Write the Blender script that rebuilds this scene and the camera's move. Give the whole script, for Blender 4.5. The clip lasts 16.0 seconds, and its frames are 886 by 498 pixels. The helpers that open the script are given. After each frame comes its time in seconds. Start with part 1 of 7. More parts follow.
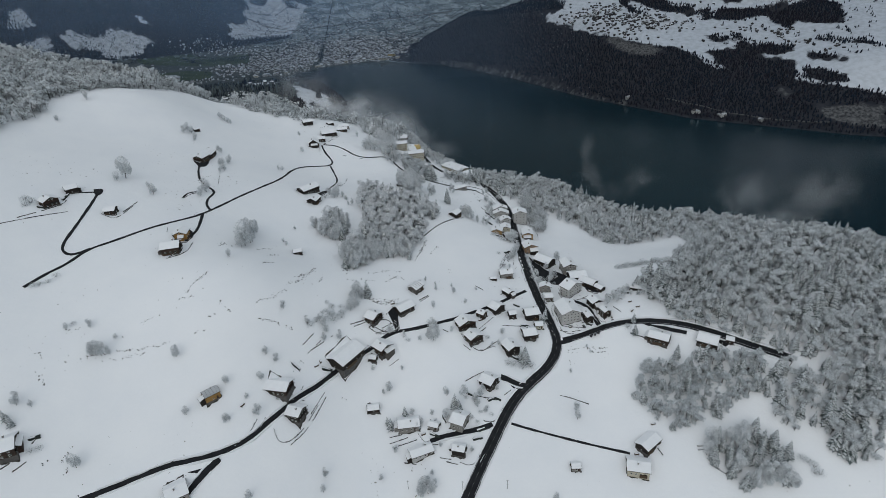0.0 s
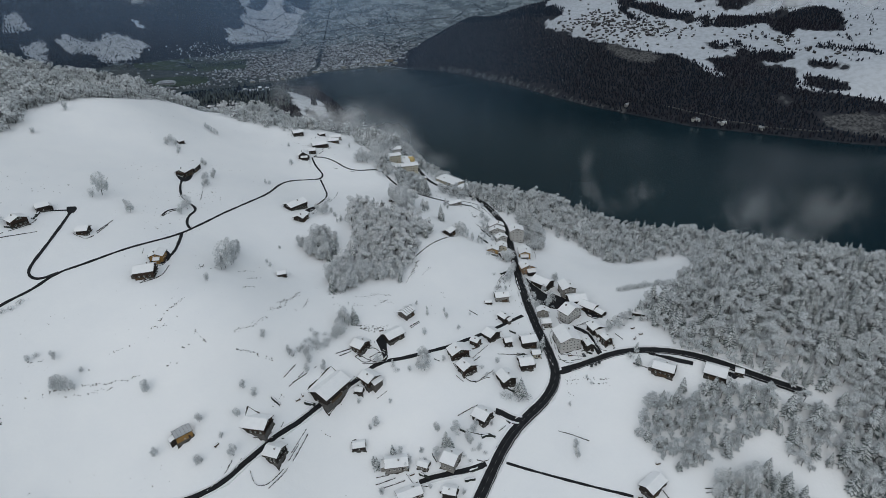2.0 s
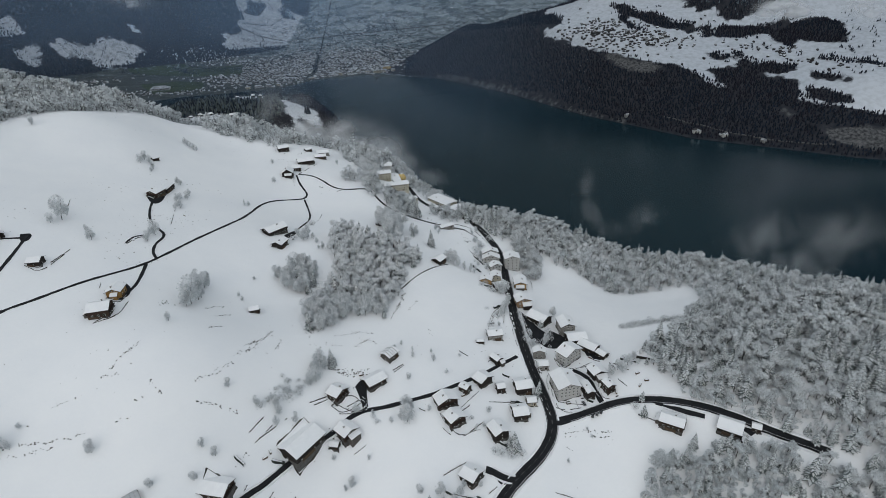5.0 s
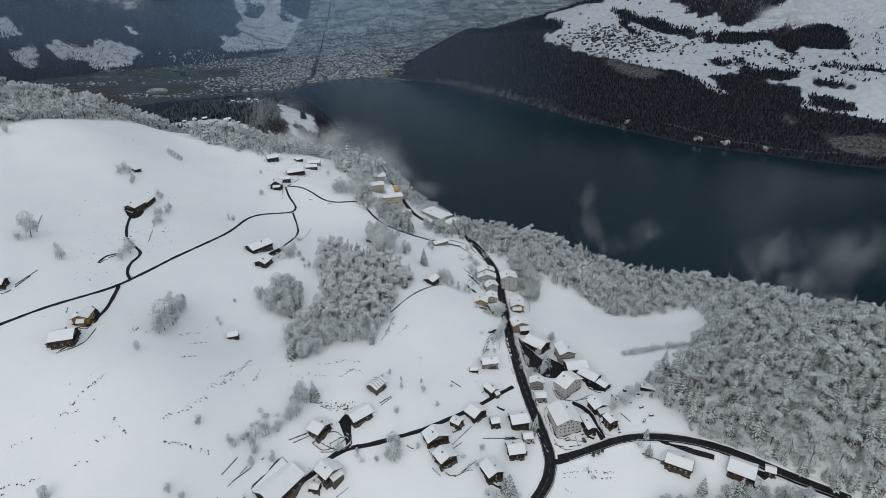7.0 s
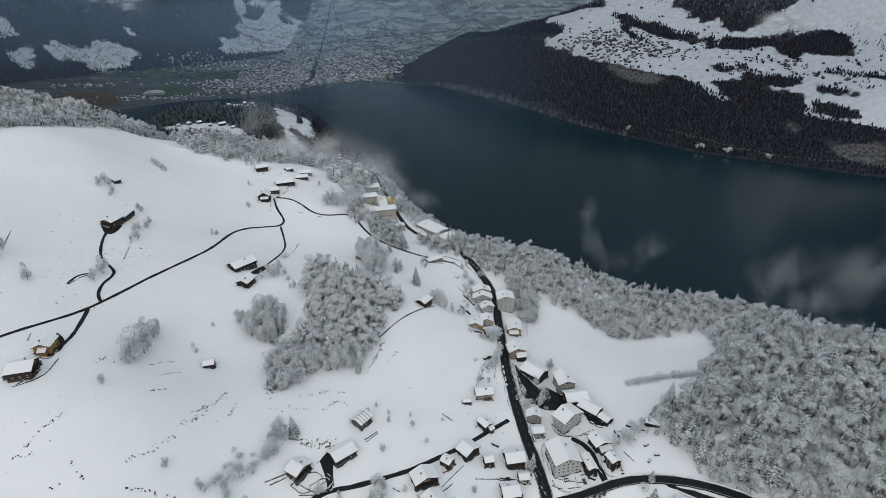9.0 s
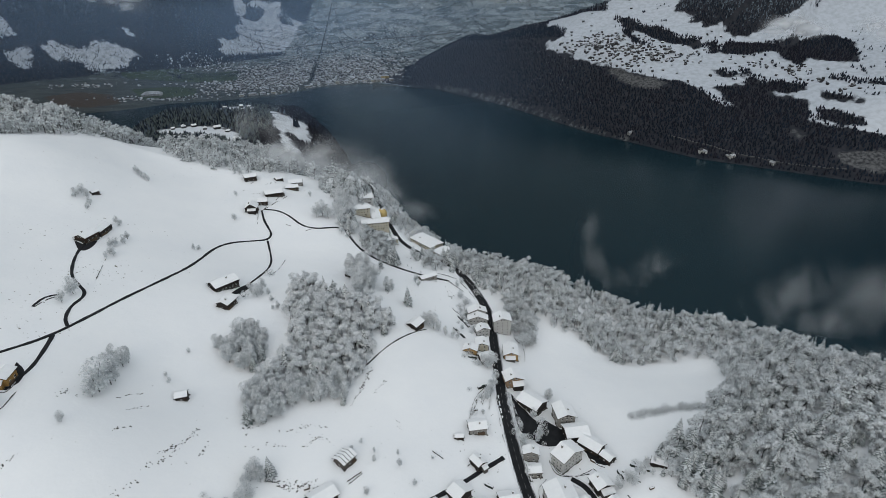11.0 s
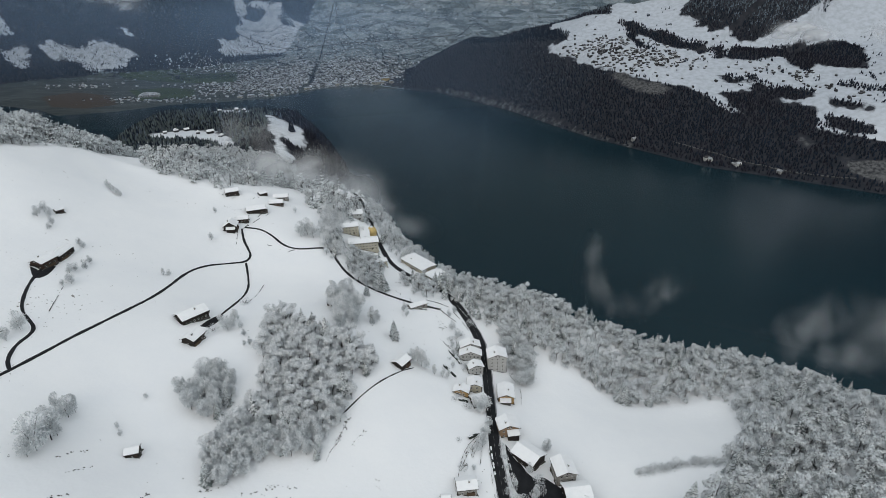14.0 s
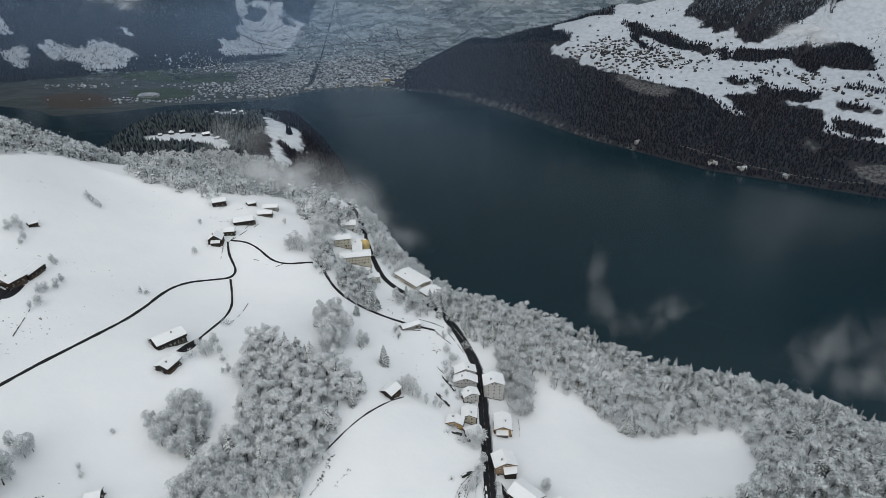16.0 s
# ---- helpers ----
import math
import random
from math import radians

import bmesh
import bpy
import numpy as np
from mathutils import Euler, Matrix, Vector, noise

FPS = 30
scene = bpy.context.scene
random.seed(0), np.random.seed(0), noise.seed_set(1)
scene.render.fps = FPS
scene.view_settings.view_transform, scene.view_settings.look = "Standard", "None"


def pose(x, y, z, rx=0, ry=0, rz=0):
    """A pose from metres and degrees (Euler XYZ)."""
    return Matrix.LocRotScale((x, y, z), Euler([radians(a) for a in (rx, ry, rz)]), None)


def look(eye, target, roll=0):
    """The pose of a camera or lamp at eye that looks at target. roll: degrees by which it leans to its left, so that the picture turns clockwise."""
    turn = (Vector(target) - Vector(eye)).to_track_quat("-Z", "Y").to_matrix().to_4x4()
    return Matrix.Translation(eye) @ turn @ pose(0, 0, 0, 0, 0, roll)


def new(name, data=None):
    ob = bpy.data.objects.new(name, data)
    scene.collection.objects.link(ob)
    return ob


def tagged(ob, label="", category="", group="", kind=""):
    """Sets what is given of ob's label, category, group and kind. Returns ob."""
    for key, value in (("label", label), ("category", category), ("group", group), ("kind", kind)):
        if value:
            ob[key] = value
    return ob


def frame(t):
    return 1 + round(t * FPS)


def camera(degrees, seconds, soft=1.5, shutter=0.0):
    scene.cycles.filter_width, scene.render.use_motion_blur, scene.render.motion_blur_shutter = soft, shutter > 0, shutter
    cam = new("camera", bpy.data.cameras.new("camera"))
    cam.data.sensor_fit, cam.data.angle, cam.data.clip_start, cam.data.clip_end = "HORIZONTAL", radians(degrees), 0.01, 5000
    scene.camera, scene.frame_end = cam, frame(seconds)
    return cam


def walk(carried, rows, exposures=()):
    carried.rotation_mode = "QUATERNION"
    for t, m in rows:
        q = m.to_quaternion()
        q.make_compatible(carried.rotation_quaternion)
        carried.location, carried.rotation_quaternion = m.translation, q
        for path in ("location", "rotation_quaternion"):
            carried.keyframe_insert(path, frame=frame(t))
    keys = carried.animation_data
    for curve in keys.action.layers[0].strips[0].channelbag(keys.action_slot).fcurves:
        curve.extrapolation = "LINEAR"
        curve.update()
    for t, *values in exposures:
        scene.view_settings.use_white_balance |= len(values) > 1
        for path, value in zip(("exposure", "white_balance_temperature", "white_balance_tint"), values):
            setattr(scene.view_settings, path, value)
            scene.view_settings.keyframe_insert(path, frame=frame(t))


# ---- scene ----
cam = camera(75.0, 16.0, 0.85)
PATH = [
    (0.0, 0.00, 0.00, 553.19, 61.967, 2.649, -1.409),
    (1.0, 2.73, 14.30, 553.47, 62.184, 2.542, -1.448),
    (2.0, 5.47, 28.61, 553.74, 62.388, 2.415, -1.470),
    (3.0, 8.22, 42.91, 554.02, 62.579, 2.269, -1.477),
    (4.0, 11.00, 57.22, 554.30, 62.757, 2.109, -1.469),
    (5.0, 13.79, 71.52, 554.58, 62.921, 1.939, -1.447),
    (6.0, 16.59, 85.83, 554.85, 63.071, 1.763, -1.413),
    (7.0, 19.41, 100.13, 555.13, 63.206, 1.583, -1.365),
    (8.0, 22.25, 114.44, 555.41, 63.326, 1.405, -1.306),
    (9.0, 25.10, 128.74, 555.70, 63.429, 1.231, -1.235),
    (10.0, 27.97, 143.05, 555.98, 63.517, 1.065, -1.154),
    (11.0, 30.86, 157.36, 556.26, 63.588, 0.911, -1.062),
    (12.0, 33.76, 171.67, 556.54, 63.641, 0.774, -0.962),
    (13.0, 36.67, 185.97, 556.83, 63.677, 0.656, -0.852),
    (14.0, 39.61, 200.28, 557.11, 63.695, 0.562, -0.734),
    (15.0, 42.55, 214.59, 557.40, 63.695, 0.495, -0.608),
    (16.0, 45.52, 228.90, 557.68, 63.676, 0.459, -0.476),
]
walk(cam, [(t, pose(x, y, z, rx, ry, rz)) for t, x, y, z, rx, ry, rz in PATH], [(0.0, -0.06, 6320, 9.5), (4.0, 0.05, 6420, 10), (8.0, 0.17, 6500, 10), (12.0, 0.31, 6580, 10), (16.0, 0.42, 6650, 10)])

# ---- sky and light ----
world = bpy.data.worlds.new("overcast_sky")
scene.world = world
world.use_nodes = True
wn, wl = world.node_tree.nodes, world.node_tree.links
sky = wn.new("ShaderNodeTexSky")
sky.sky_type, sky.sun_disc = "NISHITA", False
sky.sun_elevation, sky.sun_rotation = radians(32), radians(200)
sky.air_density, sky.dust_density, sky.ozone_density = 1.0, 4.0, 1.0
veil = wn.new("ShaderNodeMixRGB")
veil.inputs[0].default_value = 0.84
veil.inputs[2].default_value = (5.65, 6.17, 6.52, 1)
wl.new(sky.outputs[0], veil.inputs[1])
wl.new(veil.outputs[0], wn["Background"].inputs[0])
wn["Background"].inputs[1].default_value = 0.103
sun_lamp = bpy.data.lights.new("sun", "SUN")
sun_lamp.energy, sun_lamp.angle, sun_lamp.color = 0.25, radians(60), (1.0, 0.97, 0.93)
sun = new("sun", sun_lamp)
sun.matrix_world = look((0, -100, 900), (25, -38, 850))


# ---- small tools ----
def link(nt, a, b):
    nt.links.new(a, b)


def material(name, colour, rough=0.8, dark=None, size=1.0, bump=0.0, metal=0.0, spread=0.0, spec=0.3, detail=5.0):
    """A surface: two colours broken up by noise at two scales (metres), with fine relief and a spread between pieces."""
    m = bpy.data.materials.new(name)
    m.use_nodes = True
    nt = m.node_tree
    b = nt.nodes["Principled BSDF"]
    b.inputs["Roughness"].default_value, b.inputs["Metallic"].default_value = rough, metal
    b.inputs["Specular IOR Level"].default_value = spec
    dark = dark or [0.75 * c for c in colour]
    tc = nt.nodes.new("ShaderNodeNewGeometry")
    n1, n2 = nt.nodes.new("ShaderNodeTexNoise"), nt.nodes.new("ShaderNodeTexNoise")
    n1.inputs["Scale"].default_value, n2.inputs["Scale"].default_value = 1 / size, 6.3 / size
    n1.inputs["Detail"].default_value = n2.inputs["Detail"].default_value = detail
    mix = nt.nodes.new("ShaderNodeMixRGB")
    mix.inputs[1].default_value, mix.inputs[2].default_value = (*dark, 1), (*colour, 1)
    add = nt.nodes.new("ShaderNodeMath")
    add.operation = "MULTIPLY_ADD"
    add.inputs[1].default_value = 0.45
    ramp = nt.nodes.new("ShaderNodeMapRange")
    ramp.inputs[1].default_value, ramp.inputs[2].default_value = 0.5, 0.95
    half = nt.nodes.new("ShaderNodeMath")
    half.operation, half.inputs[1].default_value = "MULTIPLY", 0.55
    for n in (n1, n2):
        link(nt, tc.outputs["Position"], n.inputs["Vector"])
    link(nt, n2.outputs[0], add.inputs[0])
    link(nt, n1.outputs[0], add.inputs[2])
    link(nt, add.outputs[0], ramp.inputs[0])
    link(nt, ramp.outputs[0], mix.inputs[0])
    out = mix.outputs[0]
    if spread:
        hsv = nt.nodes.new("ShaderNodeHueSaturation")
        rnd = nt.nodes.new("ShaderNodeMapRange")
        rnd.inputs[3].default_value, rnd.inputs[4].default_value = 1 - spread, 1 + spread
        link(nt, tc.outputs["Random Per Island"], rnd.inputs[0])
        link(nt, rnd.outputs[0], hsv.inputs["Value"])
        link(nt, out, hsv.inputs["Color"])
        out = hsv.outputs[0]
    link(nt, out, b.inputs["Base Color"])
    if bump:
        bp = nt.nodes.new("ShaderNodeBump")
        bp.inputs["Strength"].default_value, bp.inputs["Distance"].default_value = 0.6, bump
        link(nt, add.outputs[0], bp.inputs["Height"])
        link(nt, bp.outputs[0], b.inputs["Normal"])
    return m


SNOW = material("snow", (0.835, 0.845, 0.86), 0.75, (0.775, 0.79, 0.815), 6.0, 0.25, spec=0.2)
ROOF_SNOW = material("roof_snow", (0.88, 0.89, 0.90), 0.75, (0.83, 0.84, 0.855), 3.0, 0.1, spec=0.2)
ASPHALT = material("wet_asphalt", (0.024, 0.025, 0.028), 0.7, (0.012, 0.013, 0.015), 4.0, 0.02, spec=0.12)
SLUSH = material("slush", (0.62, 0.63, 0.65), 0.7, (0.2, 0.2, 0.21), 1.6, 0.1)
PAINT = material("road_paint", (0.26, 0.26, 0.255), 0.7, (0.12, 0.12, 0.118), 0.8)
DARK_WOOD = material("weathered_dark_wood", (0.032, 0.026, 0.022), 0.85, (0.014, 0.012, 0.011), 1.4, 0.03)
BROWN_WOOD = material("brown_larch_boards", (0.058, 0.035, 0.025), 0.8, (0.024, 0.016, 0.012), 1.2, 0.03)
HONEY_WOOD = material("new_honey_coloured_wood", (0.34, 0.20, 0.062), 0.7, (0.22, 0.125, 0.04), 1.0, 0.02)
GREY_WOOD = material("silvered_wood", (0.12, 0.11, 0.10), 0.85, (0.06, 0.055, 0.05), 1.4, 0.03)
WHITE_WALL = material("white_render", (0.50, 0.50, 0.49), 0.85, (0.40, 0.40, 0.39), 2.5, 0.01)
CREAM_WALL = material("cream_render", (0.52, 0.485, 0.39), 0.85, (0.42, 0.39, 0.31), 2.5, 0.01)
YELLOW_WALL = material("yellow_render", (0.62, 0.47, 0.20), 0.85, (0.50, 0.37, 0.16), 2.5, 0.01)
OCHRE_WALL = material("ochre_render", (0.40, 0.255, 0.11), 0.85, (0.30, 0.19, 0.08), 2.5, 0.01)
TAN_WALL = material("tan_render", (0.30, 0.21, 0.135), 0.85, (0.22, 0.15, 0.10), 2.5, 0.01)
STONE = material("grey_stone", (0.30, 0.29, 0.27), 0.9, (0.17, 0.165, 0.155), 1.5, 0.06)
METAL = material("grey_sheet_metal", (0.50, 0.515, 0.53), 0.5, (0.40, 0.41, 0.425), 2.0, 0.0, 0.3)
SHUTTER = material("dark_green_shutter_paint", (0.05, 0.07, 0.055), 0.6, (0.035, 0.05, 0.04), 1.0)
FRAME_WHITE = material("white_window_paint", (0.7, 0.7, 0.68), 0.5, (0.6, 0.6, 0.58), 1.0)
GLASS = material("dark_window_glass", (0.02, 0.024, 0.028), 0.08, (0.015, 0.018, 0.02), 2.0, spec=0.5)
PALE_FROST = material("thick_white_frost", (0.76, 0.785, 0.80), 0.85, (0.58, 0.605, 0.62), 2.0, 0, spread=0.15)
BARK = material("dark_bark", (0.045, 0.044, 0.044), 0.9, (0.025, 0.025, 0.026), 0.5, 0.03)
TWIG_FROST = material("frosted_twigs", (0.64, 0.68, 0.70), 0.85, (0.48, 0.515, 0.535), 2.2, 0, spread=0.2)
TWIG_DARK = material("bare_twigs", (0.36, 0.38, 0.385), 0.9, (0.20, 0.212, 0.216), 1.5, 0, spread=0.25)
TUFT_SNOW = material("snow_on_branches", (0.77, 0.80, 0.82), 0.8, (0.66, 0.69, 0.71), 1.6, 0, spread=0.1)
NEEDLES = material("dark_spruce_needles", (0.13, 0.158, 0.158), 0.85, (0.06, 0.077, 0.079), 1.2, 0, spread=0.4)
# far woods: blue haze and dimmer far light are put into these colours
HAZED_TREE = material("hazed_winter_wood", (0.011, 0.019, 0.034), 0.95, (0.006, 0.010, 0.019), 30.0, 0, spread=0.25)
HAZED_BROWN = material("hazed_bare_beech_wood", (0.017, 0.017, 0.028), 0.95, (0.009, 0.010, 0.018), 35.0, 0, spread=0.22)
HAZED_FROST = material("hazed_frosted_wood", (0.135, 0.17, 0.205), 0.95, (0.045, 0.058, 0.074), 40.0, 0, spread=0.4)
DRY_GRASS = material("wet_winter_grass", (0.07, 0.064, 0.052), 0.95, (0.025, 0.024, 0.021), 1.0, 0.05)


# ---- the lie of the land: heights in metres above the lake ----
SLOPE = [(0, 0, 333.69), (0, 1, 14.51), (0, 2, -69.52), (0, 3, 31.68), (1, 0, -50.22), (1, 1, -16.65), (1, 2, -22.33), (2, 0, 11.95), (2, 1, -31.36), (3, 0, -5.71)]
KNOLLS = [(-120, 300, 18.1), (-60, 310, -25.8), (0, 300, 23.3), (-40, 260, -18.7), (60, 300, -13.0), (-80, 360, 23.2), (20, 370, 8.0), (-150, 350, 21.6), (130, 300, 3.0), (-260, 330, -1.9), (-170, 300, -10.9), (-80, 330, -22.7), (10, 330, -12.2), (100, 340, -12.2), (160, 360, 9.6), (240, 330, 13.4), (-210, 420, 1.0), (-110, 430, -18.7), (-20, 420, -11.5), (70, 420, -12.8), (160, 450, -11.1), (-220, 550, -2.0), (-120, 560, -5.7), (-10, 520, 3.8), (80, 540, -21.5), (200, 540, -5.1), (-230, 680, -2.0), (-120, 630, -14.8), (0, 640, -6.4), (110, 600, 15.9), (-330, 680, 21.0), (-90, 690, 7.7), (190, 280, -10.4), (40, 290, -1.4), (-60, 280, 5.9)]
LIFTS = [(176, 535, -14, 55), (225, 505, -5, 40), (310, 455, 15, 70), (262, 365, 10, 50), (285, 570, 10, 55), (385, 400, 14, 80), (-388, 665, 14, 62), (-395, 600, 5, 40), (-336, 752, 6, 40), (-235, 865, 24, 68), (-150, 805, 14, 48), (-400, 790, 14, 58), (-50, 850, 34, 56)]
SHORE = [(-180, 3175), (60, 3030), (344, 2640), (583, 2205), (845, 1865), (1210, 1620), (1700, 1400), (2600, 1100)]
BROW = [70.0, 205.0, 262.0, 200.0, 108.0, 150.0, 160.0, 170.0]
BROW_AWAY = [150.0, 190.0, 230.0, 300.0, 290.0, 330.0, 340.0, 340.0]


def lerp(v, xs, ys):
    return np.interp(v, xs, ys)


def bank(x, y):
    """Distance inland from the far shore (negative over the water), and the place along it."""
    best, along, side = np.full(x.shape, 1e9), np.zeros(x.shape), np.zeros(x.shape)
    for i in range(len(SHORE) - 1):
        (ax, ay), (bx, by) = SHORE[i], SHORE[i + 1]
        dx, dy = bx - ax, by - ay
        n = math.hypot(dx, dy)
        s = np.clip(((x - ax) * dx + (y - ay) * dy) / n ** 2, 0, 1)
        d = np.hypot(x - ax - s * dx, y - ay - s * dy)
        near = d < best
        best = np.where(near, d, best)
        along = np.where(near, i + s, along)
        side = np.where(near, ((x - ax) * -dy + (y - ay) * dx) / n, side)
    return np.where(side > 0, best, -best), along


def waves(x, y, size, seed):
    """Cheap smooth unevenness, about -1 to 1."""
    a = np.sin(x / size + 1.7 * seed) * np.cos(y / size * 1.13 + seed) + np.sin((x + y) / size * 0.71 + 2.3 * seed)
    return 0.5 * (a + 0.5 * np.sin(x / size * 2.3 - y / size * 1.9 + seed) * np.cos(y / size * 2.7 + 0.6 * seed))


def smax(a, b, k):
    h = np.clip(0.5 + 0.5 * (a - b) / k, 0, 1)
    return b + (a - b) * h + k * h * (1 - h)


def edge_x(y):
    return lerp(y, [150, 300, 450, 540, 580, 612, 645, 690, 760, 900, 1200], [450, 430, 400, 330, 265, 180, 92, 38, 10, -20, -120])


def shelf(x, y):
    """The slope with the village, down to its edges above the lake."""
    cx, cy = np.clip(x, -420, 330), np.clip(y, 215, 790)
    u, v = (cx + 50) / 300, (cy - 480) / 300
    z = sum(c * u ** i * v ** j for i, j, c in SLOPE)
    for a, b, c in KNOLLS:
        z = z + c * np.exp(-((cx - a) ** 2 + (cy - b) ** 2) / 5000)
    z = z + 0.35 * np.maximum(0, -420 - x) - 0.45 * np.maximum(0, 215 - y)
    back = np.maximum(0, y - lerp(x, [-420, -300, -150, 0], [800, 780, 760, 740]))
    z = z - 0.36 * back - 0.0004 * back ** 2
    off = x - edge_x(y)
    return z - 0.85 * np.where(off > 0, off, 0) - 10 * np.exp(-np.abs(off) / 25) * (off > -40)


def headland(x, y):
    mid = lerp(y, [760, 1000, 1250, 1500, 1700, 1850, 2050], [-190, -300, -420, -520, -560, -560, -540])
    top = lerp(y, [600, 700, 760, 900, 1100, 1300, 1500, 1750, 1860, 1960, 2060, 2150], [-150, 200, 318, 300, 258, 228, 200, 192, 190, 140, 20, -70])
    right, left = lerp(y, [760, 1200, 1400, 1600, 1720, 1850, 2000], [130, 150, 190, 250, 265, 195, 120]), lerp(y, [760, 1200, 1600, 2000], [160, 170, 190, 180])
    d = x - mid
    over = np.maximum(0, d - right)
    fall = np.where(d > 0, 0.5 * over + 0.008 * over ** 2, np.maximum(0, -d - left) * 0.75)
    return top - fall - 6 * (np.abs(d) / 150) ** 2


def plain(x, y):
    ys = lerp(x, [-3500, -1950, -1700, -1560, -1350, -1150, -946, -735, -561, -345, -171, 200], [2750, 2860, 2760, 2640, 2700, 2830, 2870, 2950, 3135, 3200, 3180, 3300])
    z = np.clip((y - ys) * 0.05, -20, 2.5)
    # the last rise is unseen, added to darken what the lake reflects
    return z + np.where(y > 4050, 560 * ((y - 4050) / 1000) ** 2, 0) + 1.1 * np.maximum(0, y - 4960)


def west(x, y):
    """The wooded mountain beyond the plain."""
    foot = lerp(y, [2400, 3000, 3273, 3464, 3658, 3839, 4096, 4569, 5200], [-2700, -2500, -2209, -1879, -1500, -1167, -957, -829, -700])
    d = foot - x
    return np.where(d > 0, 0.34 * np.minimum(d, 260) + 0.62 * np.maximum(0, d - 260), 0.5 * d) + 14 * waves(x, y, 120, 3.0) * (d > 0)


def east(x, y):
    """The steep bank across the lake, its terraces and the slopes above them."""
    d, s = bank(x, y)
    brow, away = lerp(s, range(8), BROW), lerp(s, range(8), BROW_AWAY)
    flat = 380 + 130 * np.clip(s - 3, 0, 2)
    z = np.where(d < away, brow * (np.maximum(d, 0) / away) ** 0.9 + 0.4 * np.minimum(d, 0), brow + lerp(s, [0, 1, 2, 3, 4, 7], [0.1, 0.14, 0.3, 0.2, 0.25, 0.25]) * (d - away))
    z = z + lerp(s, [0, 2, 3], [0.0, 0.1, 0.42]) * np.maximum(0, d - away - flat)
    # unseen upper slopes, added so the lake mirrors dark land instead of sky
    z = z + 0.45 * np.maximum(0, d - away - flat - 450) * (s > 2.6)
    z = z - 0.55 * np.maximum(0, d - lerp(s, [0, 1, 2, 2.3, 2.6], [230, 320, 640, 900, 6000]))
    z = np.where(s < 0.8, z * np.clip((x + 270) / 230, 0, 1) - 30 * np.clip((-270 - x) / 50, 0, 1), z)
    return z + (7 * waves(x, y, 95, 5.0) + 3 * waves(x, y, 33, 2.0)) * np.clip(d / 80, 0, 1)


def height(x, y):
    x, y = np.asarray(x, float), np.asarray(y, float)
    z = smax(shelf(x, y), headland(x, y), 25)
    for a, b, c, r in LIFTS:
        z = z + c * np.exp(-((x - a) ** 2 + (y - b) ** 2) / r ** 2)
    z = smax(z, np.full(x.shape, -40.0), 8)
    far = smax(smax(plain(x, y), west(x, y), 30), east(x, y), 12)
    z = np.where(y + 0.35 * np.abs(x) > 1150, np.maximum(z, far), z)
    return z + 0.5 * waves(x, y, 23, 1.0) * (y < 900)


def ground_z(x, y):
    return float(height(np.array([x]), np.array([y]))[0])


def part(name, verts, faces, mats, parent=None, label="", index=None, smooth=False):
    """One mesh object from arrays, under a thing or a part; mats: one material or several, with a material number for each face."""
    me = bpy.data.meshes.new(name)
    me.from_pydata([tuple(v) for v in verts], [], [tuple(f) for f in faces])
    for m in (mats if isinstance(mats, (list, tuple)) else [mats]):
        me.materials.append(m)
    if index is not None:
        me.polygons.foreach_set("material_index", index)
    if smooth:
        me.polygons.foreach_set("use_smooth", [True] * len(me.polygons))
    me.update()
    ob = new(name, me)
    if parent:
        ob.parent = parent
    return tagged(ob, label)


def mesh_arrays(name, v, f, mats, index=None, smooth=False):
    """A large mesh from numpy arrays of triangles."""
    me = bpy.data.meshes.new(name)
    v, f = np.ascontiguousarray(v, np.float32), np.ascontiguousarray(f, np.int32)
    k = f.shape[1]
    me.vertices.add(len(v))
    me.vertices.foreach_set("co", v.ravel())
    me.loops.add(f.size)
    me.loops.foreach_set("vertex_index", f.ravel())
    me.polygons.add(len(f))
    me.polygons.foreach_set("loop_start", np.arange(0, f.size, k, dtype=np.int32))
    me.polygons.foreach_set("loop_total", np.full(len(f), k, np.int32))
    for m in mats:
        me.materials.append(m)
    if index is not None:
        me.polygons.foreach_set("material_index", np.ascontiguousarray(index, np.int32))
    me.polygons.foreach_set("use_smooth", np.full(len(f), smooth))
    me.update(calc_edges=True)
    return me


def box(x0, y0, z0, x1, y1, z1):
    v = [(x, y, z) for z in (z0, z1) for y in (y0, y1) for x in (x0, x1)]
    return v, [(0, 2, 3, 1), (4, 5, 7, 6), (0, 1, 5, 4), (2, 6, 7, 3), (0, 4, 6, 2), (1, 3, 7, 5)]


def joined(*shapes):
    v, f = [], []
    for a, b in shapes:
        f += [tuple(i + len(v) for i in q) for q in b]
        v += list(a)
    return v, f


# ---- ground ----
# open ground and woods of the far sides, as outlines on the plan
TERRACE = [(511, 2730), (558, 2665), (636, 2556), (710, 2460), (770, 2376), (851, 2309), (922, 2259), (956, 2218), (987, 2099), (1030, 2062), (1013, 2121), (1012, 2202), (1108, 2196), (1142, 2247), (1185, 2228), (1192, 2138), (1172, 2113), (1241, 2042), (1237, 1996), (1202, 1934), (1186, 1918), (1227, 1860), (1274, 1821), (1331, 1775), (1414, 1671), (1978, 2549), (1434, 4852), (793, 2878), (715, 3004), (586, 3115)]
WOOD_LONG = [(826, 2815), (877, 2790), (903, 2713), (986, 2655), (1005, 2578), (1089, 2531), (1102, 2509), (1033, 2500), (947, 2529), (913, 2593), (886, 2651), (866, 2697), (844, 2660), (867, 2583), (884, 2531), (840, 2564), (822, 2660), (831, 2740)]
WOOD_SMALL = [(1111, 2545), (1152, 2541), (1129, 2458), (1091, 2450)]
